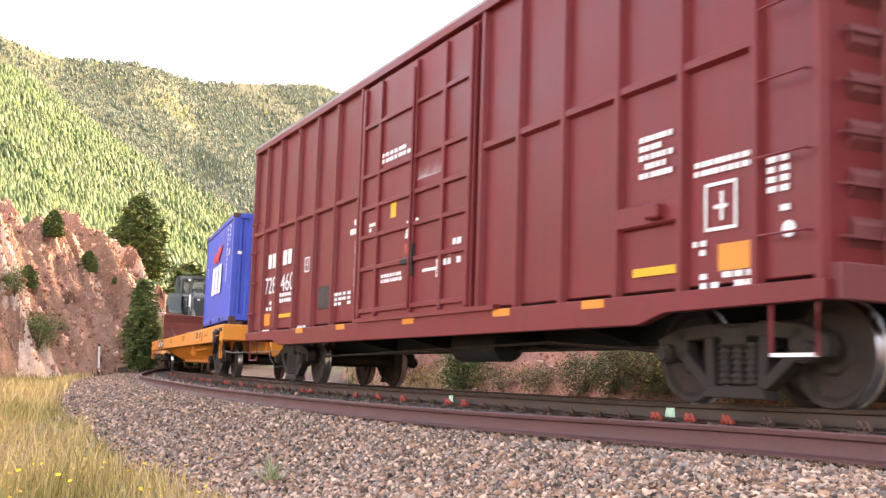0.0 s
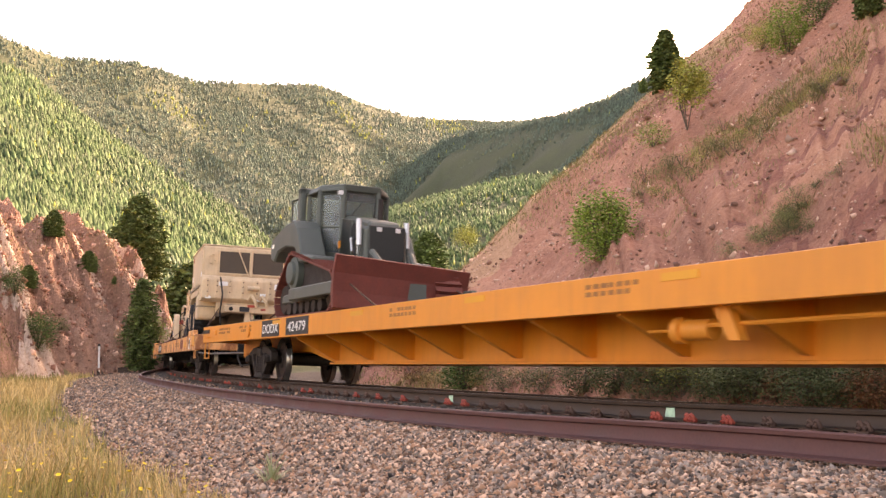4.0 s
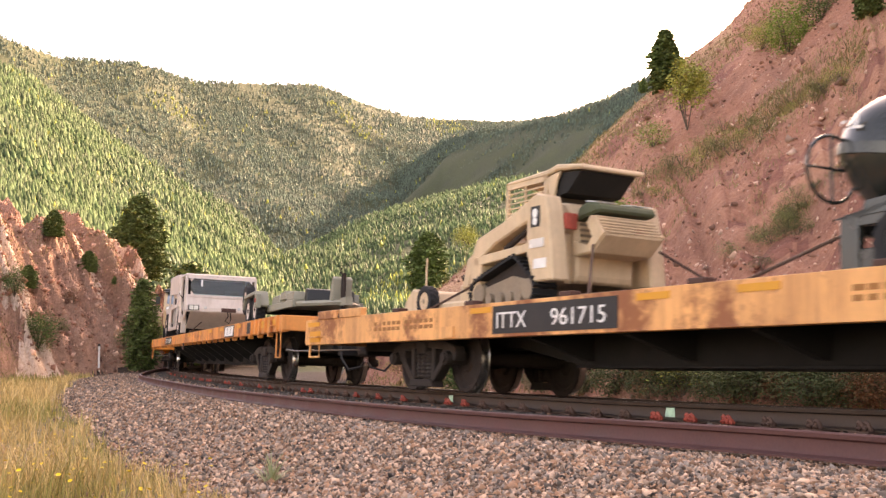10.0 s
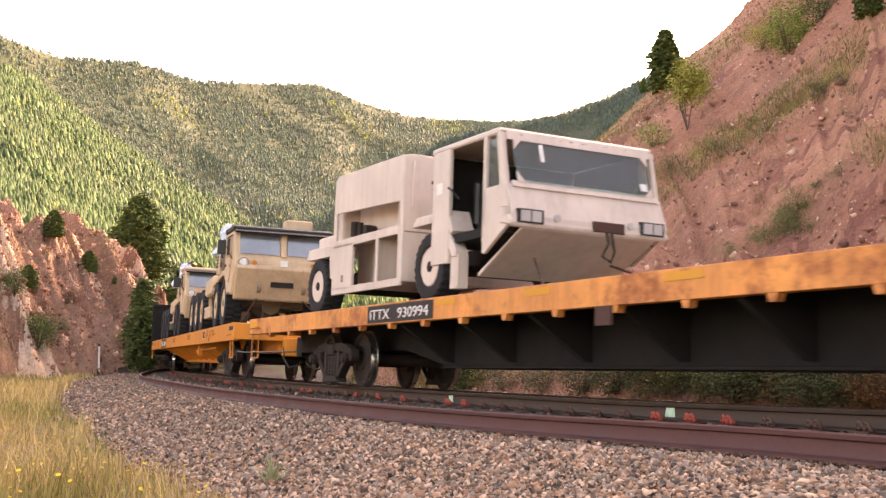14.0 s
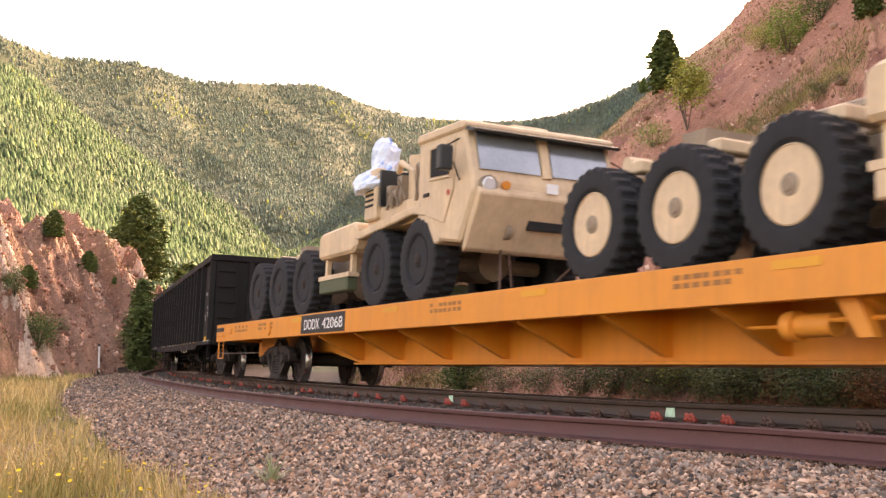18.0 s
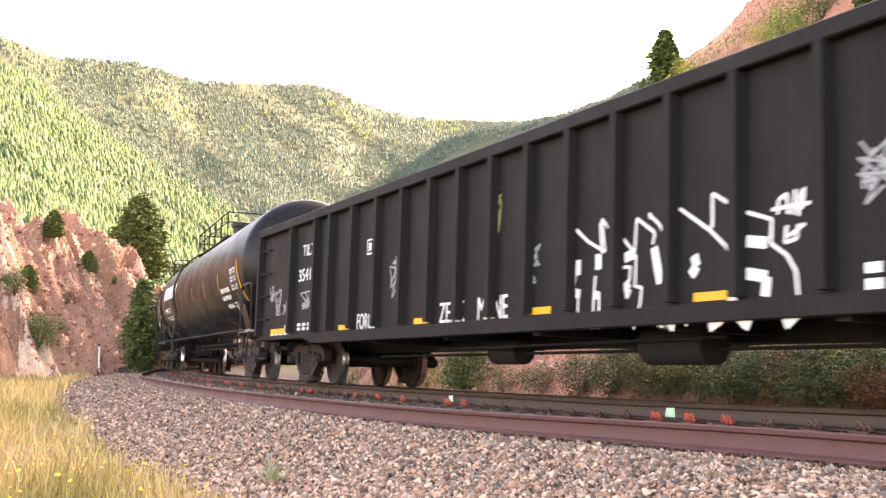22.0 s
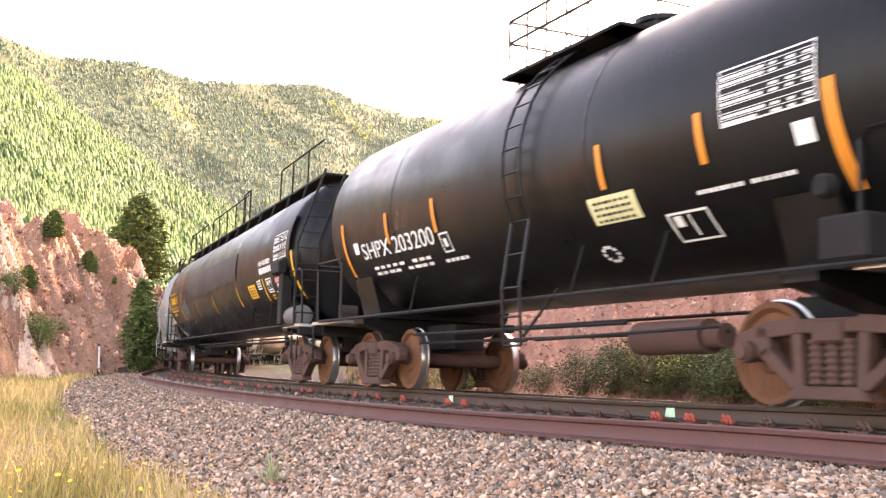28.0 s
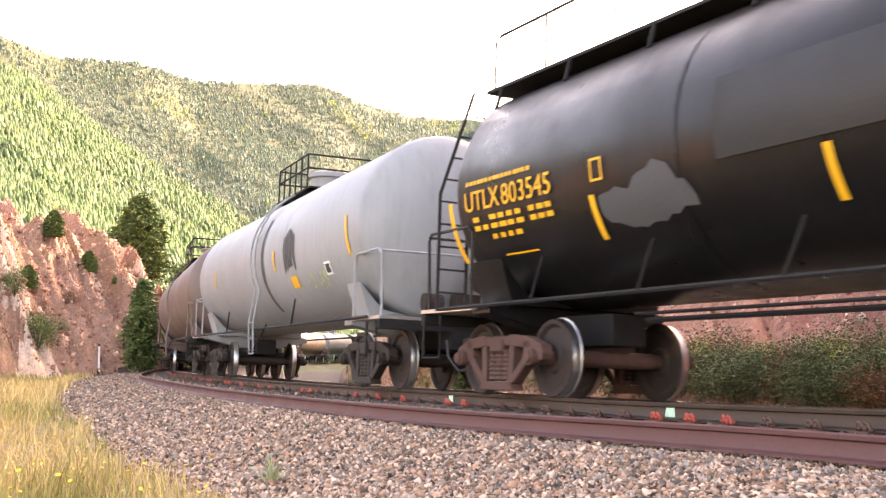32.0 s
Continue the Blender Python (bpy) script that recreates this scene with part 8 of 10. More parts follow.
    part("wiper", G().tube([(x1 + .04, .12, 1.75), (x1 + .03, -.22, 2.52)], .02), SAND, t)
    for y in (-1.05, -.78, -.42, -.05, .35, .72, 1.08):
        part("hinge_strap", G().box(2.19, 2.225, y - .04, y + .04, 1.12, 1.66), SAND, t, bevel=.008)
        for z in (1.28, 1.45, 1.58):
            part("strap_bolt", G().cyl((2.23, y, z), "x", .018, .02, 6), IRON_BROWN, t)
    for y, z, w, h in ((-.62, 1.52, .14, .12), (.52, 1.25, .08, .07), (.92, 1.5, .08, .16), (.42, 1.08, .16, .05), (-1.02, 1.12, .08, .07)):
        part("plate", G().box(2.205, 2.216, y - w, y + w, z - h / 2, z + h / 2), WHITE, t)
    part("bracket", G().box(2.2, 2.34, .1, .38, 1.36, 1.48).cyl((2.3, .24, 1.42), "y", .07, .34, 10), SAND, t, bevel=.01)
    part("tow_hook", G().tube([(2.2, .15, 1.1), (2.32, .2, 1.2), (2.36, .3, 1.05), (2.3, .35, .9)], .05, 8), SAND, t)
    part("tow_hook", G().tube([(2.2, .45, 1.1), (2.32, .5, 1.2), (2.36, .6, 1.05), (2.3, .65, .9)], .05, 8), SAND, t)
    beam = part("bumper_beam", G().box(2.06, 2.22, -.55, 1.1, .72, .92), SAND, t, bevel=.02)
    part("beam_hole", G().cyl((2.225, -.36, .82), "x", .06, .012, 12), VOID_SHADE, beam)
    part("dark_plate", G().box(2.222, 2.232, -.12, .16, .75, .89), BLACK_PANEL, beam)
    part("reflector", G().box(2.222, 2.23, .48, .62, .80, .86), CLIP_RED, beam)
    part("step_rail", G().tube([(2.15, .2, .72), (2.3, .2, .52), (2.3, .9, .52), (2.15, .9, .72)], .022, 6), SAND_D, t)
    part("support_post", G().box(1.95, 2.12, .05, .3, .0, .72), SAND, t, bevel=.01)
    part("hanging_hose", G().tube([(2.25, 1.05, .85), (2.32, 1.12, .6), (2.3, 1.1, .2)], .06, 8), mat("blue_hose", (0.03, 0.05, 0.12), 0.6), t)
    part("red_lamp", G().box(2.22, 2.26, .1, .35, .88, .95), CLIP_RED, t)
    part("cable", G().tube([(2.24, -.7, 1.7), (2.3, -.62, 1.2), (2.2, -.66, .75), (2.0, -.6, .3)], .025), BLACK_PANEL, t)
    part("side_lamp", G().box(-1.45, -1.38, -Y - .03, -Y, 2.35, 2.5), CLIP_RED, t)
    for x, z in ((-1.5, 1.75), (1.7, 1.72)):
        part("plate", G().box(x - .08, x + .08, -Y - .022, -Y - .017, z, z + .16), WHITE, t)
    for y in (.18, 1.12):
        part("corner_bar", G().box(1.97, 2.05, y - .03, y + .03, 1.74, 2.55), SAND, t, bevel=.008)
    for k, (y, z) in enumerate(((-1.0, 2.3), (-.9, 2.36), (-.98, 2.12), (-.85, 2.2))):
        part("pipe_fitting", G().cyl((2.0, y, z), "x", .03, .12, 8), SAND, t)
    chains(t, [((2.2, -.7, .8), (3.1, -1.2, .02)), ((-2.1, -.4, .8), (-2.9, -1.2, .02)), ((2.2, .7, .6), (3.2, 1.2, .02))])
    return t


# tan generator trailer -----------------------------------------------------------------
def generator_trailer():
    t = thing("generator_trailer", "desert tan generator set on a two-wheeled trailer", "generator")
    Y = .98
    for y in (-.88, .88):
        road_wheel(t, -.94, y, .42, .42, .26, OLIVE_BLACK, 22)
    part("axle", G().cyl((-.94, 0, .42), "y", .06, 1.6, 10), SAND_D, t)
    part("chassis", G().prism([(-2.3, .62), (-1.5, .62), (-1.45, .85), (-.45, .85), (-.3, .42), (1.2, .40), (2.45, .35), (2.45, .5), (1.2, .62), (-.2, .70), (-.5, 1.0), (-2.3, 1.0)], "y", -Y, Y), SAND, t, bevel=.015)
    part("engine_box", G().box(.4, 1.15, -Y + .02, Y - .02, .62, 1.72), SAND, t, bevel=.02)
    part("rear_box", G().prism([(-1.35, 1.22), (-.2, 1.22), (.1, 1.0), (.38, .9), (.38, 1.74), (-1.2, 1.92), (-1.35, 1.88)], "y", -Y + .08, Y - .08), SAND, t, bevel=.02)
    part("lower_box", G().box(-1.3, .4, -Y + .06, Y - .06, .9, 1.24), SAND, t, bevel=.02)
    for y in (-1, 1):
        v = part("vent", G().box(.44, 1.05, y * (Y - .02) - .012, y * (Y - .02) + .012, .76, 1.62), MESH_DARK, t, "dark louvred vent")
        for z in np.arange(.82, 1.6, .085):
            part("louvre", G().box(.44, 1.05, y * (Y - .005) - .01, y * (Y - .005) + .01, z, z + .022), SAND_D, v)
        part("rear_vent", G().box(-1.28, -.78, y * (Y - .08) - .01, y * (Y - .08) + .01, 1.45, 1.80), MESH_DARK, t)
        part("vent_bar", G().box(-1.06, -1.01, y * (Y - .07) - .01, y * (Y - .07) + .01, 1.45, 1.80), SAND, t)
        part("control_recess", G().box(-1.28, -.72, y * (Y - .075) - .012, y * (Y - .075) + .012, 1.26, 1.38), SAND_D, t)
        part("tail_lamp", G().box(-2.24, -2.12, y * Y - .02, y * Y + .02, .68, .74), CLIP_RED, t)
        part("tail_lamp", G().box(.95, 1.1, y * Y - .02, y * Y + .02, .50, .55), CLIP_RED, t)
    part("access_panel", G().box(1.2, 2.28, -Y + .01, -Y + .03, .62, 1.68), SAND, t, bevel=.008)
    part("open_bay_frame", G().box(1.15, 2.32, Y - .06, Y - .02, .55, 1.70).box(2.26, 2.32, -Y + .02, Y - .02, 1.6, 1.7).box(2.26, 2.32, -Y + .02, -Y + .1, .55, 1.7).box(1.15, 2.32, -Y + .02, Y - .02, 1.68, 1.72), SAND, t, bevel=.008)
    part("engine", G().box(1.3, 2.2, -.5, .6, .6, 1.2).cyl((2.1, -.2, 1.35), "x", .2, .5, 14).tube([(2.24, -.5, 1.5), (2.3, -.3, 1.1), (2.22, .2, .8)], .05, 8).cyl((2.2, .3, 1.0), "x", .22, .1, 14), VOID_SHADE, t)
    # ladder-like railing at the rear platform
    rl = part("railing", G().tube([(-2.28, -Y + .03, 1.0), (-2.28, -Y + .03, 1.74), (-1.5, -Y + .03, 1.86), (-1.42, -Y + .03, 1.0)], .03, 6), SAND, t)
    for y in (-1, 1):
        for z in (1.22, 1.46):
            part("rail", G().tube([(-2.28, y * (Y - .03), z), (-1.44, y * (Y - .03), z + .05)], .018), SAND, rl)
    part("railing", G().tube([(-2.28, Y - .03, 1.0), (-2.28, Y - .03, 1.74), (-1.5, Y - .03, 1.86), (-1.42, Y - .03, 1.0)], .03, 6), SAND, t)
    part("back_rail", G().tube([(-2.28, -Y + .03, 1.74), (-2.28, Y - .03, 1.74)], .03).tube([(-2.28, -Y + .03, 1.4), (-2.28, Y - .03, 1.4)], .018), SAND, t)
    part("drawbar", G().tube([(2.4, -.5, .45), (3.3, 0, .40)], .06, 6).tube([(2.4, .5, .45), (3.3, 0, .40)], .06, 6).cyl((3.1, 0, .28), "z", .05, .55, 10), SAND, t)
    for x in (1.35, 1.6):
        part("latch", G().box(x, x + .05, -Y - .01, -Y + .02, 1.45, 1.55), SAND_D, t)
    part("support_leg", G().tube([(-2.1, -.8, .62), (-2.45, -1.05, .0)], .04), CHAIN, t)
    return t


# concrete mixer on a trailer ----------------------------------------------------------
def mixer():
    t = thing("cement_mixer", "glossy dark green towable cement mixer with engine cover", "cement mixer")
    P = MIXER_PAINT
    for y in (-.62, .62):
        road_wheel(t, 0, y, .31, .31, .18, OLIVE_BLACK, 18)
    part("axle", G().cyl((0, 0, .31), "y", .04, 1.2, 8), P, t)
    for y in (-.5, .5):
        part("frame_rail", G().box(-.75, .85, y - .04, y + .04, .50, .62), P, t, bevel=.01)
        part("rear_leg", G().box(-.78, -.58, y - .05, y + .05, 0, .60), P, t, bevel=.01)
        part("leg_box", G().box(-.55, -.25, y - .06, y + .06, .08, .30), P, t, bevel=.01)
        part("yoke", G().prism([(-.72, .58), (-.56, .58), (-.50, .72), (.22, .78), (.34, 1.0), (.42, 1.0), (.42, .62), (.2, .62)], "y", y - .05, y + .05), P, t, bevel=.012)
        part("trunnion", G().cyl((.36, y, 1.0), "y", .09, .16, 14), P, t)
    part("cross_bar", G().box(-.75, -.65, -.5, .5, .44, .56).box(.36, .46, -.5, .5, .50, .62), P, t, bevel=.01)
    tilt = pose(-.47, 0, 1.16, 0, 9, 0)
    dr = part("drum", G().lathe([(-.50, .20), (-.46, .30), (-.30, .46), (-.10, .585), (.0, .60), (.04, .60)], (0, 0, 0), "z", 32), P, t, "dark rounded mixing drum", smooth=40, at=tilt)
    part("drum_band", G().lathe([(-.055, .60), (-.05, .625), (.05, .625), (.055, .60)], (0, 0, .02), "z", 32, cap=False), P, dr, smooth=30)
    part("drum_top", G().lathe([(.04, .60), (.22, .575), (.36, .50), (.50, .34), (.56, .22), (.575, .02)], (0, 0, 0), "z", 32), P, dr, smooth=45)
    mk = G()
    for az, z, w, h in ((-2.3, .26, .30, .03), (-1.75, .26, .05, .12), (-1.75, .20, .16, .025), (-2.55, -.08, .14, .13), (-1.2, -.06, .05, .05)):
        r = .60 if z > 0 else .575
        for k in range(5):
            a0, a1 = az + (k - 2.5) * w / r / 5, az + (k - 1.5) * w / r / 5
            mk.add([(r * 1.012 * math.cos(q), r * 1.012 * math.sin(q), zz) for q, zz in ((a0, z - h / 2), (a1, z - h / 2), (a1, z + h / 2), (a0, z + h / 2))], [(0, 1, 2, 3)])
    part("drum_label", mk, WHITE, dr)
    # engine cover: a moulded box that tapers below
    lean = pose(.40, 0, 0, 0, 5, 0) @ Matrix.Diagonal((.86, .82, 1, 1))
    cv = part("engine_cover", G().prism([(.0, .92), (.70, .92), (.68, 1.30), (.62, 1.36), (.06, 1.40), (.0, 1.34)], "y", -.52, .52), P, t, "black moulded engine cover", bevel=.04, segs=2, smooth=40, at=lean)
    part("cover_lip", G().box(-.03, .74, -.55, .55, .86, .93), P, cv, bevel=.015)
    part("cover_base", G().prism([(.0, .87), (.72, .87), (.62, .56), (.10, .50)], "y", -.5, .5), P, cv, bevel=.03)
    for x in (.10, .36):
        part("cover_vent", G().box(x, x + .2, -.53, -.515, 1.0, 1.26), VOID_SHADE, cv)
    part("front_vent", G().box(.695, .705, -.40, .40, 1.0, 1.26), VOID_SHADE, cv)
    part("label", G().box(.02, .09, -.53, -.519, 1.12, 1.30).box(.60, .66, -.53, -.519, 1.0, 1.08).box(.60, .67, -.53, -.519, 1.14, 1.18).box(.60, .67, -.53, -.519, 1.27, 1.30), WHITE, cv)
    part("tilt_wheel", G().tube([(-.86, -.55 + .31 * math.cos(k * math.pi / 10), 1.05 + .31 * math.sin(k * math.pi / 10)) for k in range(21)], .018, 6).tube([(-.86, -.83, 1.05), (-.86, -.27, 1.05)], .014).tube([(-.86, -.55, .75), (-.86, -.55, 1.35)], .014), P, t)
    part("drawbar", G().tube([(.8, 0, .5), (1.7, 0, .35)], .05, 6).tube([(1.6, 0, .4), (1.6, 0, 0)], .03), CHAIN, t)
    chains(t, [((-.75, -.4, .5), (-1.6, -1.0, .02)), ((.8, -.4, .5), (1.6, -1.0, .02))])
    return t


# tracked loader --------------------------------------------------------------------------
def skid_loader():
    t = thing("skid_loader", "desert tan tracked skid loader with a caged cab and rear rack", "loader")
    P = SAND
    for o in (-1, 1):
        y0, y1 = sorted((o * .55, o * .90))
        crawler(t, [(-.98, .22, .17), (.22, .22, .17), (-.1, .50, .13)], y0, y1, RUBBER, 40, .03, .03)
        ym = (y0 + y1) / 2
        for x in (-.98, .22):
            part("idler", G().cyl((x, ym, .22), "y", .14, .3, 16), SAND_D, t, bevel=.02)
        for x in (-.7, -.45, -.2, .02):
            part("track_roller", G().cyl((x, ym, .14), "y", .08, .3, 12), SAND_D, t)
        part("track_frame", G().prism([(-.95, .16), (.2, .16), (.1, .36), (-.2, .42), (-.9, .30)], "y", o * .62, o * .82), SAND_D, t, bevel=.01)
        a, b = sorted((o * .64, o * .86))
        part("lift_arm", G().prism([(-1.20, .74), (-1.08, .97), (-.42, 1.13), (.40, 1.41), (.54, 1.38), (.36, 1.12), (-.62, .86), (-.95, .70)], "y", a, b), P, t, bevel=.02)
        part("tower", G().prism([(.18, .72), (.35, .30), (.80, .30), (.74, .75), (.66, 1.18), (.60, 1.36), (.40, 1.40), (.20, 1.12)], "y", a - .012, b + .012), P, t, bevel=.02)
        part("lower_link", G().prism([(-1.12, .60), (-1.12, .73), (.22, .80), (.28, .70), (-.02, .67)], "y", a, b), P, t, bevel=.012)
        part("arm_leg", G().prism([(-1.18, .04), (-1.02, .04), (-.94, .60), (-1.08, .78), (-1.26, .72)], "y", a, b), P, t, bevel=.015)
        part("lift_ram", G().tube([(-.5, o * .74, .80), (.3, o * .74, 1.08)], .04, 8), IRON, t)
        part("unit_plate", G().box(.30, .50, o * .875 - .004, o * .875 + .004, .98, 1.24), BLACK_PANEL, t)
        part("unit_mark", G().lathe([(-.003, .06), (.003, .06)], (.40, o * .883, 1.15), "y", 12).lathe([(-.003, .05), (.003, .05)], (.40, o * .883, 1.05), "y", 12), WHITE, t)
        part("plate", G().box(.38, .66, o * .877 - .004, o * .877 + .004, .46, .58), WHITE, t)
        part("plate", G().box(.28, .60, o * .877 - .004, o * .877 + .004, .72, .83), LAMP_GLASS, t)
        part("tail_lamp", G().box(.66, .72, o * .55 - .09, o * .55 + .09, .95, 1.15), CLIP_RED, t, bevel=.01)
        sc = part("cab_screen", G().box(-.95, -.90, o * .46 - .02, o * .46 + .02, .9, 1.72).box(-.02, .06, o * .46 - .02, o * .46 + .02, .9, 1.74).box(-.95, .06, o * .46 - .02, o * .46 + .02, 1.66, 1.73).box(-.50, -.48, o * .46 - .015, o * .46 + .015, .9, 1.70), P, t)
        for z in np.arange(.98, 1.66, .068):
            part("screen_bar", G().box(-.92, .02, o * .46 - .008, o * .46 + .008, z, z + .018), P, sc)
        part("canopy_side", G().prism([(.04, 1.70), (.10, 1.45), (.20, 1.40), (.26, 1.62), (.34, 1.74)], "y", o * .46 - .02, o * .46 + .02), P, t, bevel=.01)
    part("body", G().box(-.95, .55, -.54, .54, .30, .92), P, t, bevel=.03)
    part("floor_step", G().box(-1.15, -.9, -.5, .5, .25, .45), SAND_D, t, bevel=.02)
    part("cab_roof", G().prism([(-.97, 1.72), (-.95, 1.77), (.05, 1.80), (.28, 1.84), (.82, 1.76), (.84, 1.70), (.28, 1.76), (.05, 1.72)], "y", -.49, .49), P, t, bevel=.02)
    part("cab_back", G().box(.08, .14, -.44, .44, .9, 1.70), MESH_DARK, t)
    part("rear_opening", G().prism([(.16, 1.44), (.42, 1.46), (.72, 1.70), (.3, 1.73)], "y", -.42, .42), VOID_SHADE, t)
    part("seat", G().box(-.5, -.05, -.25, .25, .95, 1.1).box(-.15, -.02, -.25, .25, 1.05, 1.5), OLIVE_BLACK, t, bevel=.04)
    part("engine_hood", G().prism([(.3, .30), (.62, .30), (.67, .36), (.68, .60), (.62, 1.08), (.45, 1.32), (.2, 1.36)], "y", -.44, .44), P, t, bevel=.03)
    for z in np.arange(.74, 1.04, .07):
        part("hood_louvre", G().box(.60, .675 - .1 * (z - .74), -.36, .36, z, z + .03), SAND_D, t)
    # rack with a barred top, carrying olive bundles
    rack = part("rear_rack", G().prism([(.62, .62), (1.02, .64), (1.25, .84), (1.22, .88), (.98, .72), (.66, .68)], "y", -.44, .44), P, t, bevel=.012)
    for y in (-.46, .42):
        part("rack_side", G().prism([(.62, .64), (1.0, .66), (1.25, .86), (1.06, 1.09), (.98, 1.10), (.90, 1.02), (1.02, .84), (.92, .74), (.62, .82)], "y", y, y + .04), P, rack)
    for k in range(6):
        z = .88 + .04 * k
        x = 1.24 - .035 * k
        part("rack_bar", G().cyl((x, 0, z), "y", .014, .88, 8), P, rack)
    part("rack_tube", G().cyl((1.03, 0, 1.04), "y", .05, .92, 12), P, rack)
    part("olive_roll", G().prism([(.62, 1.06), (.80, 1.10), (1.14, 1.14), (1.10, 1.24), (.86, 1.29), (.70, 1.24)], "y", -.44, .44), GREEN_BOX, t, "olive green bundle strapped on the rack", bevel=.03)
    for y in (-.42, .12):
        part("roll_cover", G().prism([(.82, 1.296), (1.06, 1.258), (1.065, 1.268), (.82, 1.306)], "y", y, y + .3), WHITE, t)
    chains(t, [((1.1, -.5, .72), (2.0, -1.2, .02)), ((1.1, .5, .72), (2.0, 1.2, .02)), ((-1.1, -.6, .5), (-1.8, -1.2, .02))])
    return t


def backhoe_attachment():
    t = thing("backhoe_attachment", "desert tan digging arm attachment folded on the deck", "attachment")
    P = SAND
    part("mount", G().box(-.45, .45, -.5, .5, 0, .22).box(-.2, .2, -.25, .25, .2, .5), P, t, bevel=.03)
    part("boom", G().prism([(.2, .35), (1.3, .75), (1.55, .62), (1.7, .85), (1.3, 1.0), (.9, .95), (.1, .6)], "y", -.14, .14), P, t, bevel=.03)
    part("stick", G().prism([(.0, .42), (.15, .85), (.45, 1.0), (.9, 1.05), (.95, .92), (.5, .85), (.3, .65), (.2, .4)], "y", -.34, -.16), P, t, bevel=.03)
    part("ram", G().cyl((.1, -.05, .62), "x", .06, 1.0, 10), IRON, t)
    road_wheel(t, -.55, -.6, .24, .24, .16, SAND, 16)
    road_wheel(t, -.55, .6, .24, .24, .16, SAND, 16)
    part("bucket", G().prism([(-1.8, .02), (-1.15, .02), (-1.0, .2), (-1.1, .45), (-1.5, .5), (-1.75, .3)], "y", -.4, .4), P, t, bevel=.03)
    part("stand_pipe", G().cyl((-1.4, -.2, .6), "z", .015, .8, 6), P, t)
    return t


# utility trailer ----------------------------------------------------------------------------
def utility_trailer():
    t = thing("utility_trailer", "grey-olive low tandem trailer with a spare wheel", "trailer")
    P = TRAILER_GREY
    for x in (-.47, .47):
        for y in (-.9, .9):
            road_wheel(t, x, y, .36, .36, .22, PALE, 20)
        part("axle", G().cyl((x, 0, .36), "y", .05, 1.7, 8), IRON, t)
    road_wheel(t, -1.5, -.82, .68, .37, .22, PALE, 20)
    for y in (-1, 1):
        part("fender", G().prism([(-.98, .42), (-.8, .74), (.75, .78), (.98, .45), (.92, .40), (.68, .70), (-.75, .66), (-.9, .40)], "y", y * .76, y * 1.06), P, t, bevel=.01)
        part("fender_lamp_box", G().box(.86, 1.05, y * 1.02 - .06, y * 1.02 + .06, .38, .70), P, t, bevel=.01)
        part("lamp", G().lathe([(-.01, .05), (.01, .05)], (.98, y * 1.09, .55), "y", 12), CLIP_RED, t)
        part("side_rail", G().box(-1.8, 3.6, y * .72 - .04, y * .72 + .04, .30, .45), P, t, bevel=.01)
    part("bed", G().box(-1.7, 3.6, -.7, .7, .42, .46), P, t)
    for i, (x0, x1, z) in enumerate(((1.1, 2.0, .5), (2.05, 2.7, .55), (2.75, 3.5, .5))):
        part("ramp_plate", G().prism([(x0, z - .04), (x1, z - .04), (x1 - .05, z + .14), (x0 + .06, z + .12)], "y", -.72, .7), P, t, bevel=.01)
    part("tool_box", G().prism([(3.55, .42), (3.9, .42), (3.8, .68), (3.6, .70)], "y", -.5, .5), OLIVE_BLACK, t, bevel=.02)
    part("spare_bracket", G().box(-1.9, -1.0, -.74, -.66, .28, .36).box(-1.55, -1.45, -.74, -.68, .3, .72), P, t)
    part("drawbar", G().tube([(3.6, -.65, .37), (5.0, 0, .37)], .06, 6).tube([(3.6, .65, .37), (5.0, 0, .37)], .06, 6).box(4.9, 5.35, -.07, .07, .3, .45), P, t)
    part("jack", G().cyl((4.85, 0, .50), "z", .05, .9, 10).tube([(4.85, 0, .92), (4.98, -.1, .95), (4.98, -.1, 1.04)], .02), IRON, t)
    part("hitch_post", G().prism([(4.5, .4), (4.75, .4), (4.78, .85), (4.7, .9)], "y", -.2, .2), P, t, bevel=.02)
    part("rear_hook", G().tube([(-1.8, -.4, .36), (-2.3, -.5, .3), (-2.4, -.8, .02)], .02), RED_IRON, t)
    return t


# pale tow truck -------------------------------------------------------------------------------
GASKET = mat("pale_green_glass_edge", (0.36, 0.46, 0.42), 0.3, 0, var=0.15, scale=2, bump=0)


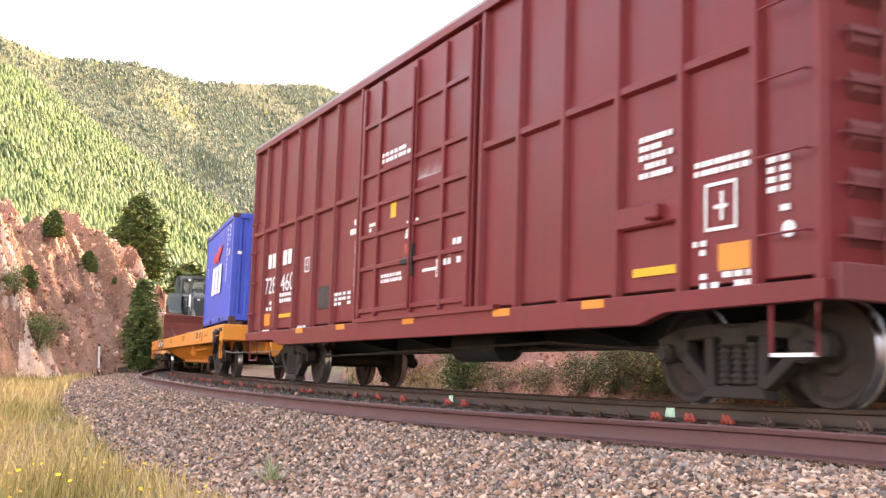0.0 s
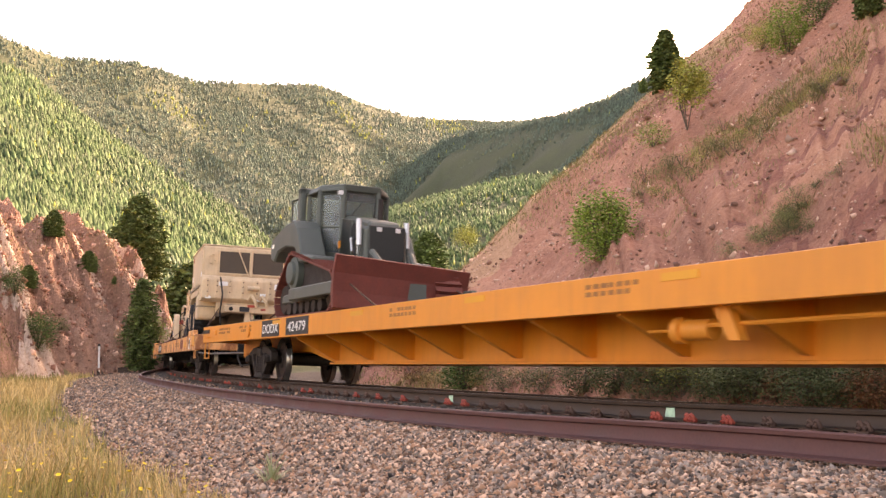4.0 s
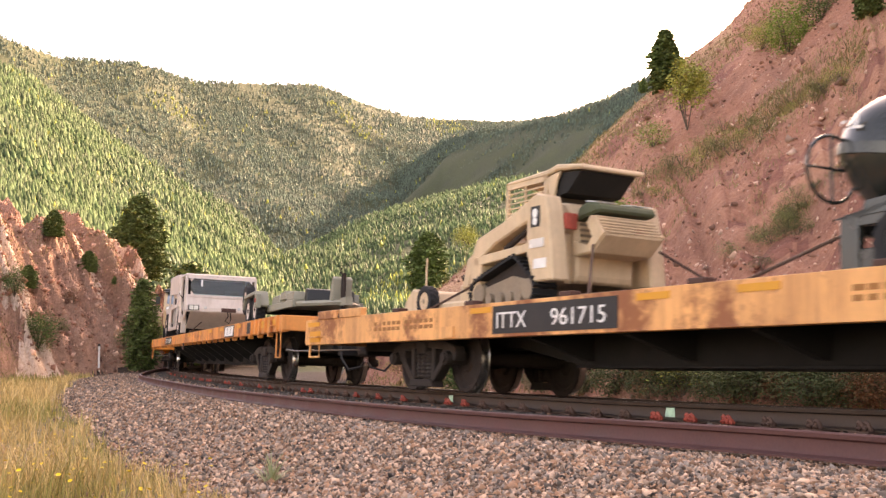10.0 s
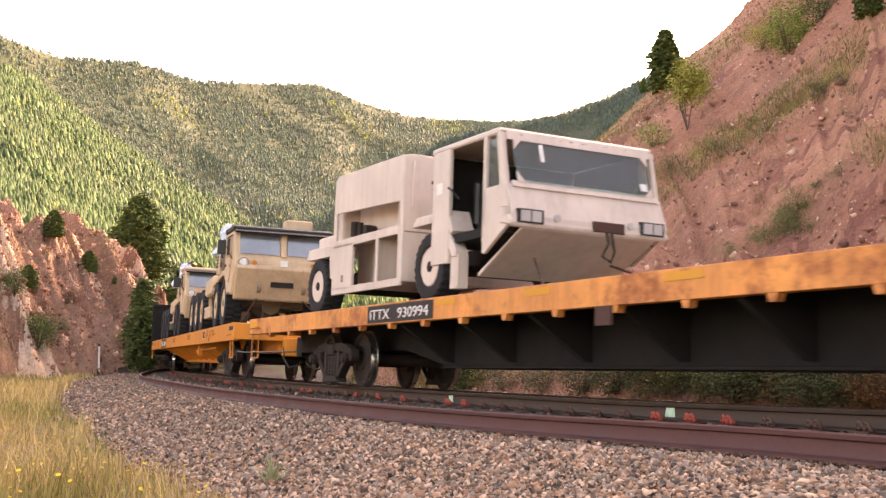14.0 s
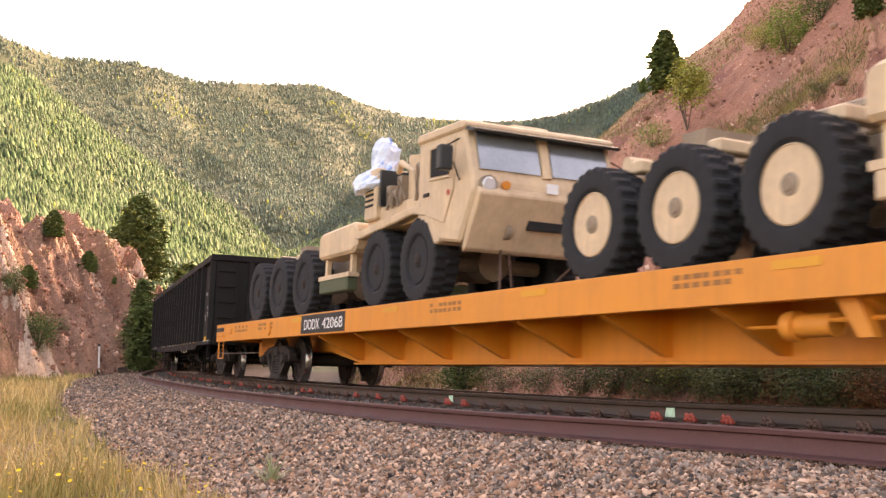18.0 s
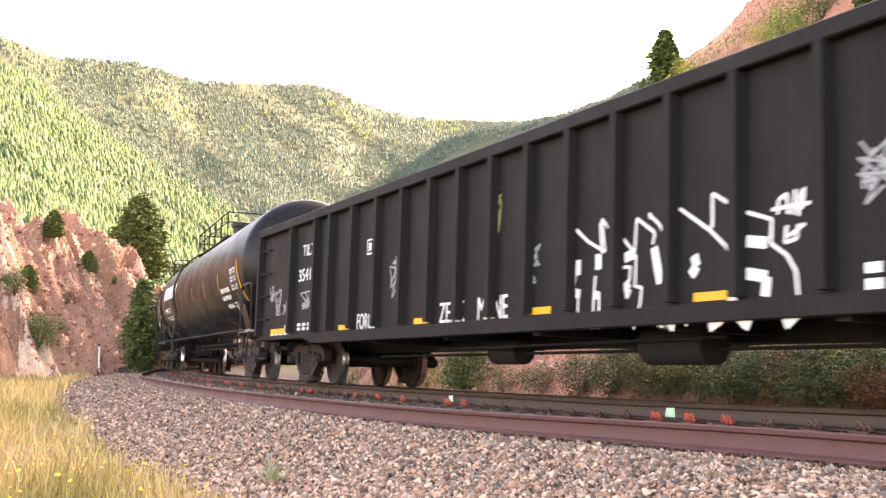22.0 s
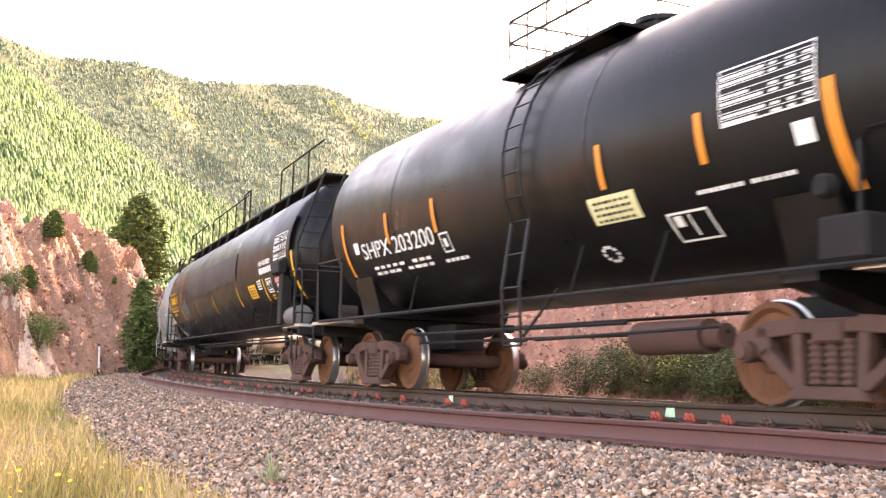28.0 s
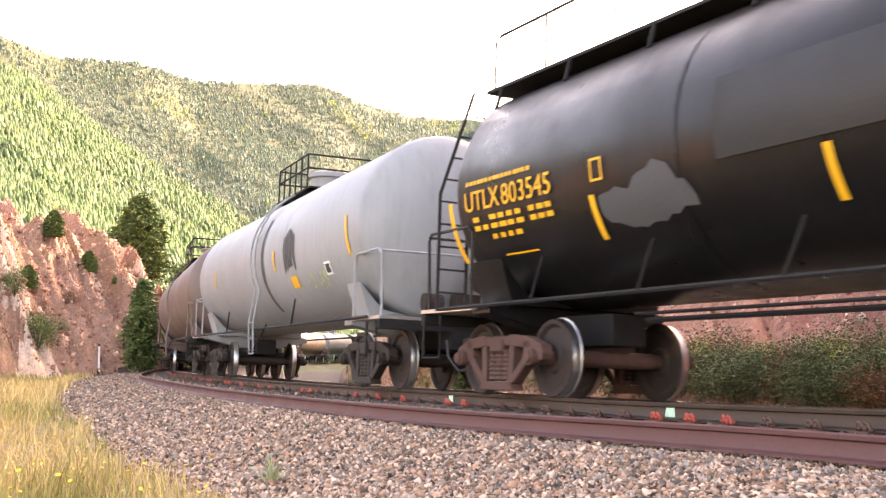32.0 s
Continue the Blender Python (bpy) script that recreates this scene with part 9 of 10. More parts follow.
def crash_truck():
    t = thing("crash_truck", "off-white cab-forward truck with open side lockers", "truck")
    P = PALE
    r = .50
    for x in (-.1, -4.62):
        for y in (-1.02, 1.02):
            road_wheel(t, x, y, r, r, .36, P, 24)
        part("axle", G().cyl((x, 0, r), "y", .1, 1.7, 10), IRON, t)
    part("frame", G().box(-5.9, 1.6, -.45, -.3, .55, .8).box(-5.9, 1.6, .3, .45, .55, .8), IRON, t)
    # cab shell, open on both sides where the doors are missing
    Y = 1.18
    cz0, cz1 = .62, 2.02
    part("far_door", G().box(.48, 1.66, Y - .03, Y + .02, .6, 2.0), P, t, bevel=.01)
    part("dash", G().prism([(1.7, .9), (2.2, .9), (2.2, 1.34), (1.75, 1.2)], "y", -1.1, 1.1), VOID_SHADE, t, bevel=.02)
    # dark sheets on back and far walls put the cab's shade into colour
    part("lining", G().box(.07, .10, -1.1, 1.1, .9, 1.98).box(.1, 1.9, 1.12, 1.14, .9, 1.98), VOID_SHADE, t)
    part("cab_floor", G().box(.0, 2.2, -Y + .02, Y - .02, .78, .9), VOID_SHADE, t)
    part("cab_back", G().box(-.02, .06, -Y + .02, Y - .02, .9, 2.0), P, t, bevel=.01)
    part("cab_roof", G().prism([(-.08, 2.01), (2.06, 1.985), (2.12, 2.02), (2.02, 2.065), (-.06, 2.085)], "y", -Y - .03, Y + .03), P, t, bevel=.02)
    for y in (-1, 1):
        part("rear_pillar", G().box(-.02, .5, y * Y - .03, y * Y + .03, .5, 2.02), P, t, bevel=.01)
        part("front_pillar", G().prism([(2.14, 1.1), (2.32, 1.08), (2.1, 2.0), (2.0, 2.0)], "y", y * Y - .04, y * Y + .04), P, t, bevel=.012)
        part("quarter_window", G().prism([(1.73, 1.40), (1.76, 1.37), (2.10, 1.37), (2.12, 1.41), (2.02, 1.90), (1.95, 1.95), (1.78, 1.95), (1.73, 1.88)], "y", y * (Y - .01) - .006, y * (Y - .01) + .006), PANE, t)
        part("quarter_post", G().box(1.66, 1.74, y * Y - .03, y * Y + .03, .7, 2.0), P, t)
        part("cab_side", G().prism([(1.66, .55), (1.72, .54), (2.42, .92), (2.44, 1.0), (2.28, 1.38), (1.66, 1.38)], "y", y * Y - .03, y * Y + .03), P, t, bevel=.01)
        part("step_box", G().box(.52, .74, min(y * 1.0, y * 1.17), max(y * 1.0, y * 1.17), .14, .62), P, t, bevel=.01)
        part("wheel_arch", G().prism([(-.7, 1.12), (-.55, 1.25), (.45, 1.25), (.62, .95), (.55, .9), (.4, 1.12), (-.5, 1.12)], "y", y * .85, y * 1.2), P, t, bevel=.01)
        part("mirror_arm", G().tube([(.75, y * Y, 1.35), (.72, y * (Y + .1), 1.45), (.6, y * (Y + .1), 1.5)], .015), BLACK_PANEL, t)
    part("front_panel", G().prism([(2.29, 1.37), (2.43, .98), (2.44, .84), (2.38, .82), (2.2, .95), (2.22, 1.37)], "y", -Y - .03, Y + .03), P, t, bevel=.02)
    part("bumper", G().prism([(2.1, .90), (2.43, .84), (2.45, .90), (2.36, 1.0)], "y", -Y - .05, Y + .05), P, t, bevel=.02)
    part("belly_plate", G().prism([(2.40, .82), (2.41, .86), (1.2, .34), (1.2, .28)], "y", -1.05, 1.05), P, t, "sloping plate under the nose", bevel=.01)
    ws = part("windscreen", G().prism([(2.265, 1.40), (2.295, 1.40), (2.13, 1.92), (2.10, 1.92)], "y", -1.05, 1.05), PANE, t, "wide tinted windscreen")
    part("screen_frame", G().prism([(2.27, 1.34), (2.33, 1.34), (2.30, 1.41), (2.25, 1.41)], "y", -1.14, 1.14).prism([(2.10, 1.91), (2.15, 1.91), (2.11, 2.02), (2.06, 2.02)], "y", -1.14, 1.14), P, t)
    for y in (-.95, .95):
        hl = part("headlamp", G().box(2.40, 2.46, y - .19, y + .19, .88, 1.06), BLACK_PANEL, t)
        for dy in (-.08, .08):
            part("lamp_lens", G().box(2.455, 2.475, y + dy - .07, y + dy + .07, .90, 1.04), LAMP_GLASS, hl)
    for y in (-.55, .6):
        part("round_lamp", G().lathe([(-.02, .05), (.02, .05)], (2.44, y, .98), "x", 12), LAMP_GLASS, t)
    for y, k in ((-.92, .02), (-.30, .022), (-.14, .045), (.06, .045), (.40, .02), (.72, .02)):
        part("roof_bracket", G().box(2.09, 2.125, y - k, y + k, 1.955, 1.985), IRON_BROWN, t)
    for y in (-1, 1):
        for z0, up in ((1.402, 1), (1.918, -1)):
            tri = [(y * 1.06, z0), (y * .94, z0), (y * .97, z0 + .035 * up), (y * 1.02, z0 + .08 * up), (y * 1.06, z0 + .13 * up)]
            vs = [(2.30 + d - (z - 1.40) * .317, yy, z) for d in (0, .014) for yy, z in tri]
            part("screen_corner", G().add(vs, [(4, 3, 2, 1, 0), (5, 6, 7, 8, 9)] + [(i, (i + 1) % 5, 5 + (i + 1) % 5, 5 + i) for i in range(5)]), P, t)
    part("screen_gasket", G().box(2.303, 2.31, -.95, .95, 1.405, 1.425), GASKET, t, "pale green edge along the windscreen's foot")
    part("tow_ring", G().tube([(2.42, .2, 1.0), (2.46, .24, .72), (2.46, .14, .55), (2.46, .28, .48), (2.45, .34, .62), (2.43, .3, .9)], .02, 6), IRON, t)
    part("pull_bar", G().box(2.39, 2.46, .0, .5, .86, 1.0), IRON_BROWN, t, bevel=.01)
    part("seat", G().box(.5, 1.0, -.8, -.3, .9, 1.1).box(.4, .55, -.8, -.3, 1.05, 1.65).box(.5, 1.0, .3, .8, .9, 1.1).box(.4, .55, .3, .8, 1.05, 1.65), OLIVE_BLACK, t, bevel=.04)
    part("steering_wheel", G().lathe([(-.015, .2), (-.015, .23), (.015, .23), (.015, .2)], (1.6, -.5, 1.35), "x", 18), BLACK_PANEL, t)
    # the cab stands a little taller and shorter than its drawing
    for ob in t.children:
        if ob.name.split(".")[0] in ("tyre", "axle", "frame"):
            continue
        for v in [v for o in (ob, *ob.children) for v in o.data.vertices]:
            v.co.x -= .19 * min(1, max(0, (v.co.x - .9) / .6))
            v.co.z += .12 * max(0, v.co.z - 1.2)
    # body with a long upper slot and open lockers
    bx0, bx1, z1 = -3.95, -1.1, 2.32
    part("body_core", G().box(bx0 + .05, bx1 - .06, -.72, .72, .45, 2.1), P, t, bevel=.02)
    part("body_top", G().box(bx0 + .02, bx1 - .02, -Y + .02, Y - .02, z1 - .06, z1), P, t, bevel=.02)
    part("bulkhead", G().prism([(-Y, .36), (Y, .36), (Y, z1 - .02), (Y - .12, z1 + .02), (-Y + .12, z1 + .02), (-Y, z1 - .02)], "x", bx1 - .08, bx1), P, t, bevel=.015)
    part("bulkhead_seam", G().box(bx1, bx1 + .006, -Y + .04, Y - .04, 1.12, 1.14), SAND_D, t)
    part("valve", G().lathe([(0, .06), (.05, .06), (.08, .03)], (bx1, -.62, 1.82), "x", 12).box(bx1, bx1 + .04, -.70, -.54, 1.90, 1.95), IRON, t)
    part("rear_box", G().box(-4.35, bx0, -1.0, 1.0, 1.25, 1.98).box(-5.3, -4.3, -.95, .95, 1.15, 1.45), P, t, bevel=.03)
    for y in (-1, 1):
        s = y * (Y - .02)
        def plate(nm, x0, x1, za, zb):
            part(nm, G().box(x0, x1, s - .025, s + .025, za, zb), P, t, bevel=.008)
        part("upper_panel", G().prism([(bx0, 1.72), (bx1 - .02, 1.60), (bx1 - .02, z1), (bx0 + .12, z1 + .06), (bx0 + .02, z1 - .02)], "y", s - .025, s + .025), P, t, bevel=.01)
        plate("rear_panel", bx0, -3.05, .38, 1.16)
        plate("mid_panel", bx0, bx1 - .02, 1.10, 1.24)
        plate("slot_post", bx0, bx0 + .14, 1.2, 1.75)
        plate("slot_post", bx1 - .12, bx1 - .02, 1.2, 1.65)
        plate("locker_post", -2.09, -2.0, .40, 1.14)
        plate("locker_post", bx1 - .14, bx1 - .02, .40, 1.14)
        plate("body_sill", bx0, bx1 - .02, .30, .42)
        part("locker_wall", G().box(-2.08, -2.04, min(s, y * .74), max(s, y * .74), .42, 1.1), P, t)
        part("locker_back", G().box(-3.05, bx1 - .1, y * .75 - .01, y * .75 + .01, .42, 1.12), SAND_D, t, "open empty side locker")
        part("slot_shelf", G().box(bx0 + .1, bx1 - .1, min(s, y * .74), max(s, y * .74), 1.19, 1.23), P, t)
        part("pump_fitting", G().cyl((-3.55, y * .95, 1.42), "z", .07, .3, 10).cyl((-3.3, y * .95, 1.40), "z", .05, .26, 10).cyl((-3.0, y * .9, 1.38), "y", .08, .2, 10), IRON, t)
        part("latch", G().box(-3.5, -3.42, s - .035, s + .035, .50, .62), SAND_D, t)
        part("hand_rail", G().tube([(bx1 + .05, y * 1.05, 1.42), (bx1 + .09, y * 1.05, 1.5), (bx1 + .09, y * 1.05, 2.12), (bx1 + .03, y * 1.02, 2.22)], .018), P, t)
        part("rear_arch", G().prism([(-5.3, 1.02), (-5.2, 1.2), (bx0, 1.2), (bx0 - .02, .6), (-4.08, .6), (-4.14, 1.0), (-5.2, 1.0)], "y", y * .82, y * 1.17), P, t, bevel=.01)
        part("rear_lamp", G().box(-4.37, -4.33, y * .85 - .05, y * .85 + .05, 1.4, 1.55), CLIP_RED, t)
        part("cab_notch", G().prism([(-.12, 1.22), (.30, 1.20), (.36, 1.10), (.72, .66), (.72, .58), (.60, .58), (.28, 1.02), (.20, 1.10), (-.12, 1.13)], "y", y * 1.0, y * 1.2), P, t, bevel=.01)
        part("side_plate", G().box(.12, .30, y * 1.212 - .005, y * 1.212 + .005, 1.50, 1.66), WHITE, t)
    part("windscreen_sticker", G().prism([(2.105, 1.72), (2.11, 1.72), (2.03, 1.96), (2.025, 1.96)], "y", -.72, -.66), WHITE, t)
    part("inspection_sticker", G().prism([(2.15, 1.50), (2.155, 1.50), (2.12, 1.60), (2.115, 1.60)], "y", .84, .95), WHITE, t)
    chains(t, [((1.8, -.6, .5), (3.0, -1.2, .02)), ((1.8, .6, .5), (3.0, 1.2, .02))])
    return t


# ten-wheeled load-handling truck ---------------------------------------------------------------
def army_hauler(dark_rims):
    t = thing("army_hauler", "desert tan ten-wheeled hauler with bare bed" + (" on dark wheels" if dark_rims else ""), "truck")
    P = SAND
    r = .65
    rim = RUBBER if dark_rims else SAND
    xs = (0, -1.62, -5.25, -6.82, -8.3)
    for x in xs:
        for y in (-1.0, 1.0):
            road_wheel(t, x, y, r, r, .42, rim, 26)
        part("axle", G().cyl((x, 0, r), "y", .12, 1.7, 10).cyl((x, 0, r), "x", .26, .36, 12), SAND_D, t)
    part("frame", G().box(-8.6, 1.3, -.5, -.36, .82, 1.12).box(-8.6, 1.3, .36, .5, .82, 1.12), SAND_D, t, bevel=.01)
    Y = 1.2
    # cab with sloping nose plates
    cab = part("cab", G().prism([(-.05, 1.28), (.55, .90), (1.35, .78), (1.75, 1.45), (1.72, 1.62), (1.45, 2.38), (-.05, 2.42)], "y", -Y, Y), P, t, bevel=.04)
    part("nose_plate", G().prism([(1.32, .66), (1.42, .70), (1.86, 1.42), (1.80, 1.52), (1.68, 1.5)], "y", -Y + .06, Y - .06), P, t, bevel=.02)
    part("cab_roof", G().prism([(-.1, 2.40), (1.52, 2.36), (1.55, 2.44), (1.42, 2.50), (-.05, 2.54)], "y", -Y - .03, Y + .03), OLIVE_BLACK if not dark_rims else P, t, bevel=.03)
    for y in (-.58, .58):
        part("windscreen", G().prism([(1.665, 1.78), (1.70, 1.78), (1.515, 2.34), (1.48, 2.34)], "y", y - .48, y + .48), SKY_PANE, t, "windscreen pane coloured pale for the reflected sky")
        part("screen_back", G().prism([(1.63, 1.80), (1.67, 1.80), (1.49, 2.32), (1.45, 2.32)], "y", y - .46, y + .46), VOID_SHADE, t)
    part("screen_post", G().prism([(1.67, 1.74), (1.73, 1.74), (1.54, 2.36), (1.47, 2.36)], "y", -.07, .07), P, t, bevel=.008)
    part("visor", G().prism([(1.45, 2.36), (1.72, 2.28), (1.74, 2.32), (1.45, 2.42)], "y", -Y, Y), OLIVE_BLACK, t)
    for y in (-1, 1):
        d = part("cab_door", G().prism([(.15, 1.32), (.9, 1.1), (1.18, 1.55), (1.2, 2.3), (.15, 2.3)], "y", y * (Y + .012) - .012, y * (Y + .012) + .012), P, t, bevel=.01)
        part("door_window", G().prism([(.45, 1.82), (1.08, 1.78), (1.1, 2.22), (.45, 2.22)], "y", y * (Y + .028) - .006, y * (Y + .028) + .006), VOID_SHADE if y < 0 else PANE, d, "open dark door window")
        part("window_frame", G().tube([(.43, y * (Y + .03), 1.78), (1.1, y * (Y + .03), 1.74), (1.12, y * (Y + .03), 2.24), (.43, y * (Y + .03), 2.24), (.43, y * (Y + .03), 1.78)], .022), P, d)
        part("door_handle", G().box(.25, .42, y * (Y + .03) - .02, y * (Y + .03) + .02, 1.55, 1.6), IRON, d)
        part("headlamp", G().lathe([(-.04, .11), (.03, .11), (.05, .08)], (1.78, y * .98, 1.55), "x", 16), LAMP_GLASS, t)
        part("lamp_ring", G().lathe([(-.05, .13), (.035, .13), (.035, .11), (-.05, .11)], (1.78, y * .98, 1.55), "x", 16, cap=False), SAND_D, t)
        part("turn_lamp", G().lathe([(-.02, .06), (.04, .06)], (1.80, y * .72, 1.56), "x", 12), ORANGE_TAPE, t)
        part("mirror", G().box(1.35, 1.5, y * (Y + .28) - .1, y * (Y + .28) + .1, 1.75, 2.1), OLIVE_BLACK, t, bevel=.02)
        part("mirror_arm", G().tube([(1.3, y * Y, 2.25), (1.42, y * (Y + .25), 2.1), (1.35, y * Y, 1.65)], .015), IRON, t)
        part("tow_hook", G().lathe([(-.04, .09), (-.04, .13), (.04, .13), (.04, .09)], (1.52, y * .55, .98), "y", 14), SAND_D, t)
        part("side_marker", G().lathe([(-.02, .05), (.02, .05)], (1.05, y * (Y + .01), 1.52), "y", 10), CLIP_RED, t)
        # front fender, step box, tanks
        part("front_fender", G().prism([(-2.3, 1.22), (-2.28, 1.34), (-.2, 1.48), (.35, 1.40), (.75, .85), (.62, .82), (.25, 1.28), (-.2, 1.36), (-2.2, 1.2)], "y", y * .72, y * 1.22), P, t, bevel=.02)
        part("side_tank", G().prism([(-4.05, 1.02), (-4.05, 1.42), (-3.95, 1.5), (-2.45, 1.55), (-2.35, 1.45), (-2.35, 1.1), (-2.5, 1.02)], "y", y * .68, y * 1.2), P, t, bevel=.05)
        part("side_step", G().box(-4.0, -2.6, y * 1.1 - .1, y * 1.1 + .1, .62, .70).box(-3.95, -3.85, y * 1.05 - .04, y * 1.05 + .04, .66, 1.05).box(-2.8, -2.7, y * 1.05 - .04, y * 1.05 + .04, .66, 1.05), P, t)
        part("tool_box", G().box(-3.95, -2.65, y * 1.1 - .1, y * 1.1 + .1, .38, .62), GREEN_BOX if dark_rims else P, t, bevel=.02)
    part("radiator_hole", G().box(1.52, 1.66, -.28, .28, 1.0, 1.28), VOID_SHADE, t, at=pose(.02, 0, 0))
    part("plate", G().box(1.85, 1.875, -.1, .08, 1.5, 1.64), WHITE, t)
    # engine tower and stowage behind the cab
    part("engine_deck", G().box(-2.2, -.1, -1.05, 1.05, 1.3, 1.7), P, t, bevel=.03)
    part("exhaust_tower", G().box(-2.15, -1.7, -1.15, -.55, 1.5, 2.36), P, t, bevel=.03)
    part("tower_guard", G().box(-1.62, -1.56, -1.12, -.5, 1.7, 2.3), OLIVE_BLACK, t)
    for x, z0 in ((-1.35, 2.0), (-1.15, 1.9), (-.95, 2.1), (-.3, 2.2)):
        part("stowed_gear", G().box(x - .08, x + .08, -1.08, -.7, 1.65, z0).tube([(x, -1.1, 1.6), (x + .1, -1.14, z0 - .1), (x + .18, -1.05, 1.7)], .03, 6), SAND_D, t, bevel=.01)
    for i in range(6):
        part("tower_slot", G().box(-2.08, -1.78, -1.165, -1.145, 1.72 + i * .09, 1.76 + i * .09), VOID_SHADE, t)
    part("air_cleaner", G().cyl((-.75, -.8, 2.0), "z", .2, .8, 14), P, t, smooth=40)
    part("pipework", G().tube([(-1.15, -1.0, 2.2), (-.9, -1.08, 2.3), (-.5, -1.05, 2.1), (-.45, -1.0, 1.5)], .05, 8).tube([(-1.9, -.9, 1.5), (-2.0, -1.0, 1.8), (-1.7, -1.0, 1.75)], .04, 8), P, t)
    part("stowage", G().box(-1.1, -.3, .1, 1.0, 1.7, 2.35).box(-.4, .1, .3, 1.0, 2.4, 2.9), P, t, bevel=.04)
    for ob in t.children:
        if ob.name.split(".")[0] not in ("tyre", "axle"):
            for v in [v for o in (ob, *ob.children) for v in o.data.vertices]:
                v.co.x *= 1.095 if v.co.x < 0 else 1.0
    rnd = random.Random(2 if dark_rims else 9)
    wrap = G()
    ring = []
    for i, z in enumerate((1.98, 2.12, 2.26, 2.40, 2.54, 2.68, 2.82, 2.93)):
        k = (1.2, 1.35, 1.1, .75, .62, .7, .5, .2)[i]
        ring.append([(-2.2 + .05 * math.sin(3 * z) + .34 * k * math.cos(a) * rnd.uniform(.7, 1.3), -.88 + .34 * k * math.sin(a) * rnd.uniform(.7, 1.3), z + rnd.uniform(-.05, .05)) for a in np.linspace(0, 2 * math.pi, 17)[:-1]])
    wrap.loft(ring)
    part("plastic_wrap", wrap, TARP, t, "crumpled blue and white plastic sheet round the exhaust")
    # load-handling gear on the bed
    part("load_frame", G().box(-8.6, -2.6, -.42, -.26, 1.16, 1.38).box(-8.6, -2.6, .26, .42, 1.16, 1.38), P, t, bevel=.02)
    part("hook_arm", G().prism([(-2.7, 1.38), (-2.4, 1.4), (-2.35, 1.85), (-2.6, 1.95), (-2.8, 1.6), (-4.5, 1.5), (-4.5, 1.38)], "y", -.16, .16), P, t, bevel=.03)
    part("rear_roller", G().cyl((-8.4, -.5, 1.4), "y", .1, .3, 12).cyl((-8.4, .5, 1.4), "y", .1, .3, 12).box(-8.7, -8.3, -.6, .6, 1.15, 1.3), P, t)
    for x in (-5.0, -6.6, -7.9):
        part("cross_member", G().box(x - .1, x + .1, -.9, .9, 1.2, 1.34), P, t, bevel=.02)
    part("bed_gear", G().cyl((-5.8, -.1, 1.52), "x", .09, 1.8, 10).box(-7.6, -7.2, -.5, .5, 1.34, 1.62), SAND_D, t)
    for x in xs[2:]:
        for y in (-1, 1):
            part("mud_bracket", G().box(x + .6, x + .72, y * .7 - .05, y * 1.1 + .05 if y > 0 else y * .7 + .05, 1.12, 1.3), SAND_D, t)
    chains(t, [((1.3, -.5, .8), (2.4, -1.1, .02)), ((1.3, .5, .8), (2.4, 1.1, .02)), ((-8.5, -.5, .9), (-9.3, -1.1, .02)), ((1.35, -.4, .75), (1.5, -.4, .02))])
    return t

# ---------------------------------------------------------------- the train
box_car = boxcar()
flat_a = army_flat(-28.77, 14.2, ORANGE, [(-9.02, -7.82, [("DODX", -8.94, -7.90)]), (-7.38, -6.02, [("42479", -7.26, -6.2)])])
trucks(flat_a, 10.35)
flat_b = ttx_flat_old()
flat_c = ttx_flat_new()
flat_d = army_flat(-117.43, 13.9, ORANGE, [(-7.75, -5.5, [("DODX", -7.55, -6.75), ("42068", -6.6, -5.6)])])
trucks(flat_d, 10.35)
gon = gondola()
TANK_BLACK = mat("black_tank_paint", (0.0062, 0.006, 0.0062), 0.36, 0, var=0.3, scale=0.8, bump=0.06, streak=0.4, rustcol=(0.018, 0.017, 0.017), spec=0.2)
TANK_GREY = mat("grey_tank_paint", (0.25, 0.25, 0.25), 0.5, 0, var=0.12, scale=0.8, bump=0.06, streak=0.3, rustcol=(0.13, 0.12, 0.11))
TANK_BROWN = mat("brown_tank_paint", (0.13, 0.085, 0.07), 0.5, 0, var=0.2, scale=0.8, bump=0.06, streak=0.3)
tank_a = tank_car("tank_car", "long black ammonia tank car with yellow reflector strips", -164.6, 8.6, 10.35, 1.5, 2.62, TANK_BLACK, ladder_x=-4.1, plat=(3.3, .75), plat_x=-1.6)
mark_ammonia(tank_a, 1.5, 2.62)
tank_b = tank_car("tank_car", "short black tank car with orange reflector strips", -181.6, 4.75, 6.75, 1.52, 2.66, TANK_BLACK, "brown", "rust", ladder_x=.5, plat=(1.15, .95), plat_x=.35, rails=True, dome=.62)
mark_short(tank_b, 1.52, 2.66)
tank_c = tank_car("tank_car", "long black tank car with yellow lettering and roof walkway", -199.2, 8.75, 10.2, 1.48, 2.56, TANK_BLACK, "brown", "rust", ladder=False, top="long", rear="dark")
mark_walkway(tank_c, 1.48, 2.56)
tank_d = tank_car("tank_car", "light grey tank car with dark spill stains", -218.7, 6.2, 7.9, 1.5, 2.6, TANK_GREY, ladder_x=0, plat=(1.2, .8))
mark_grey(tank_d, 1.5, 2.6)
x = -227.2
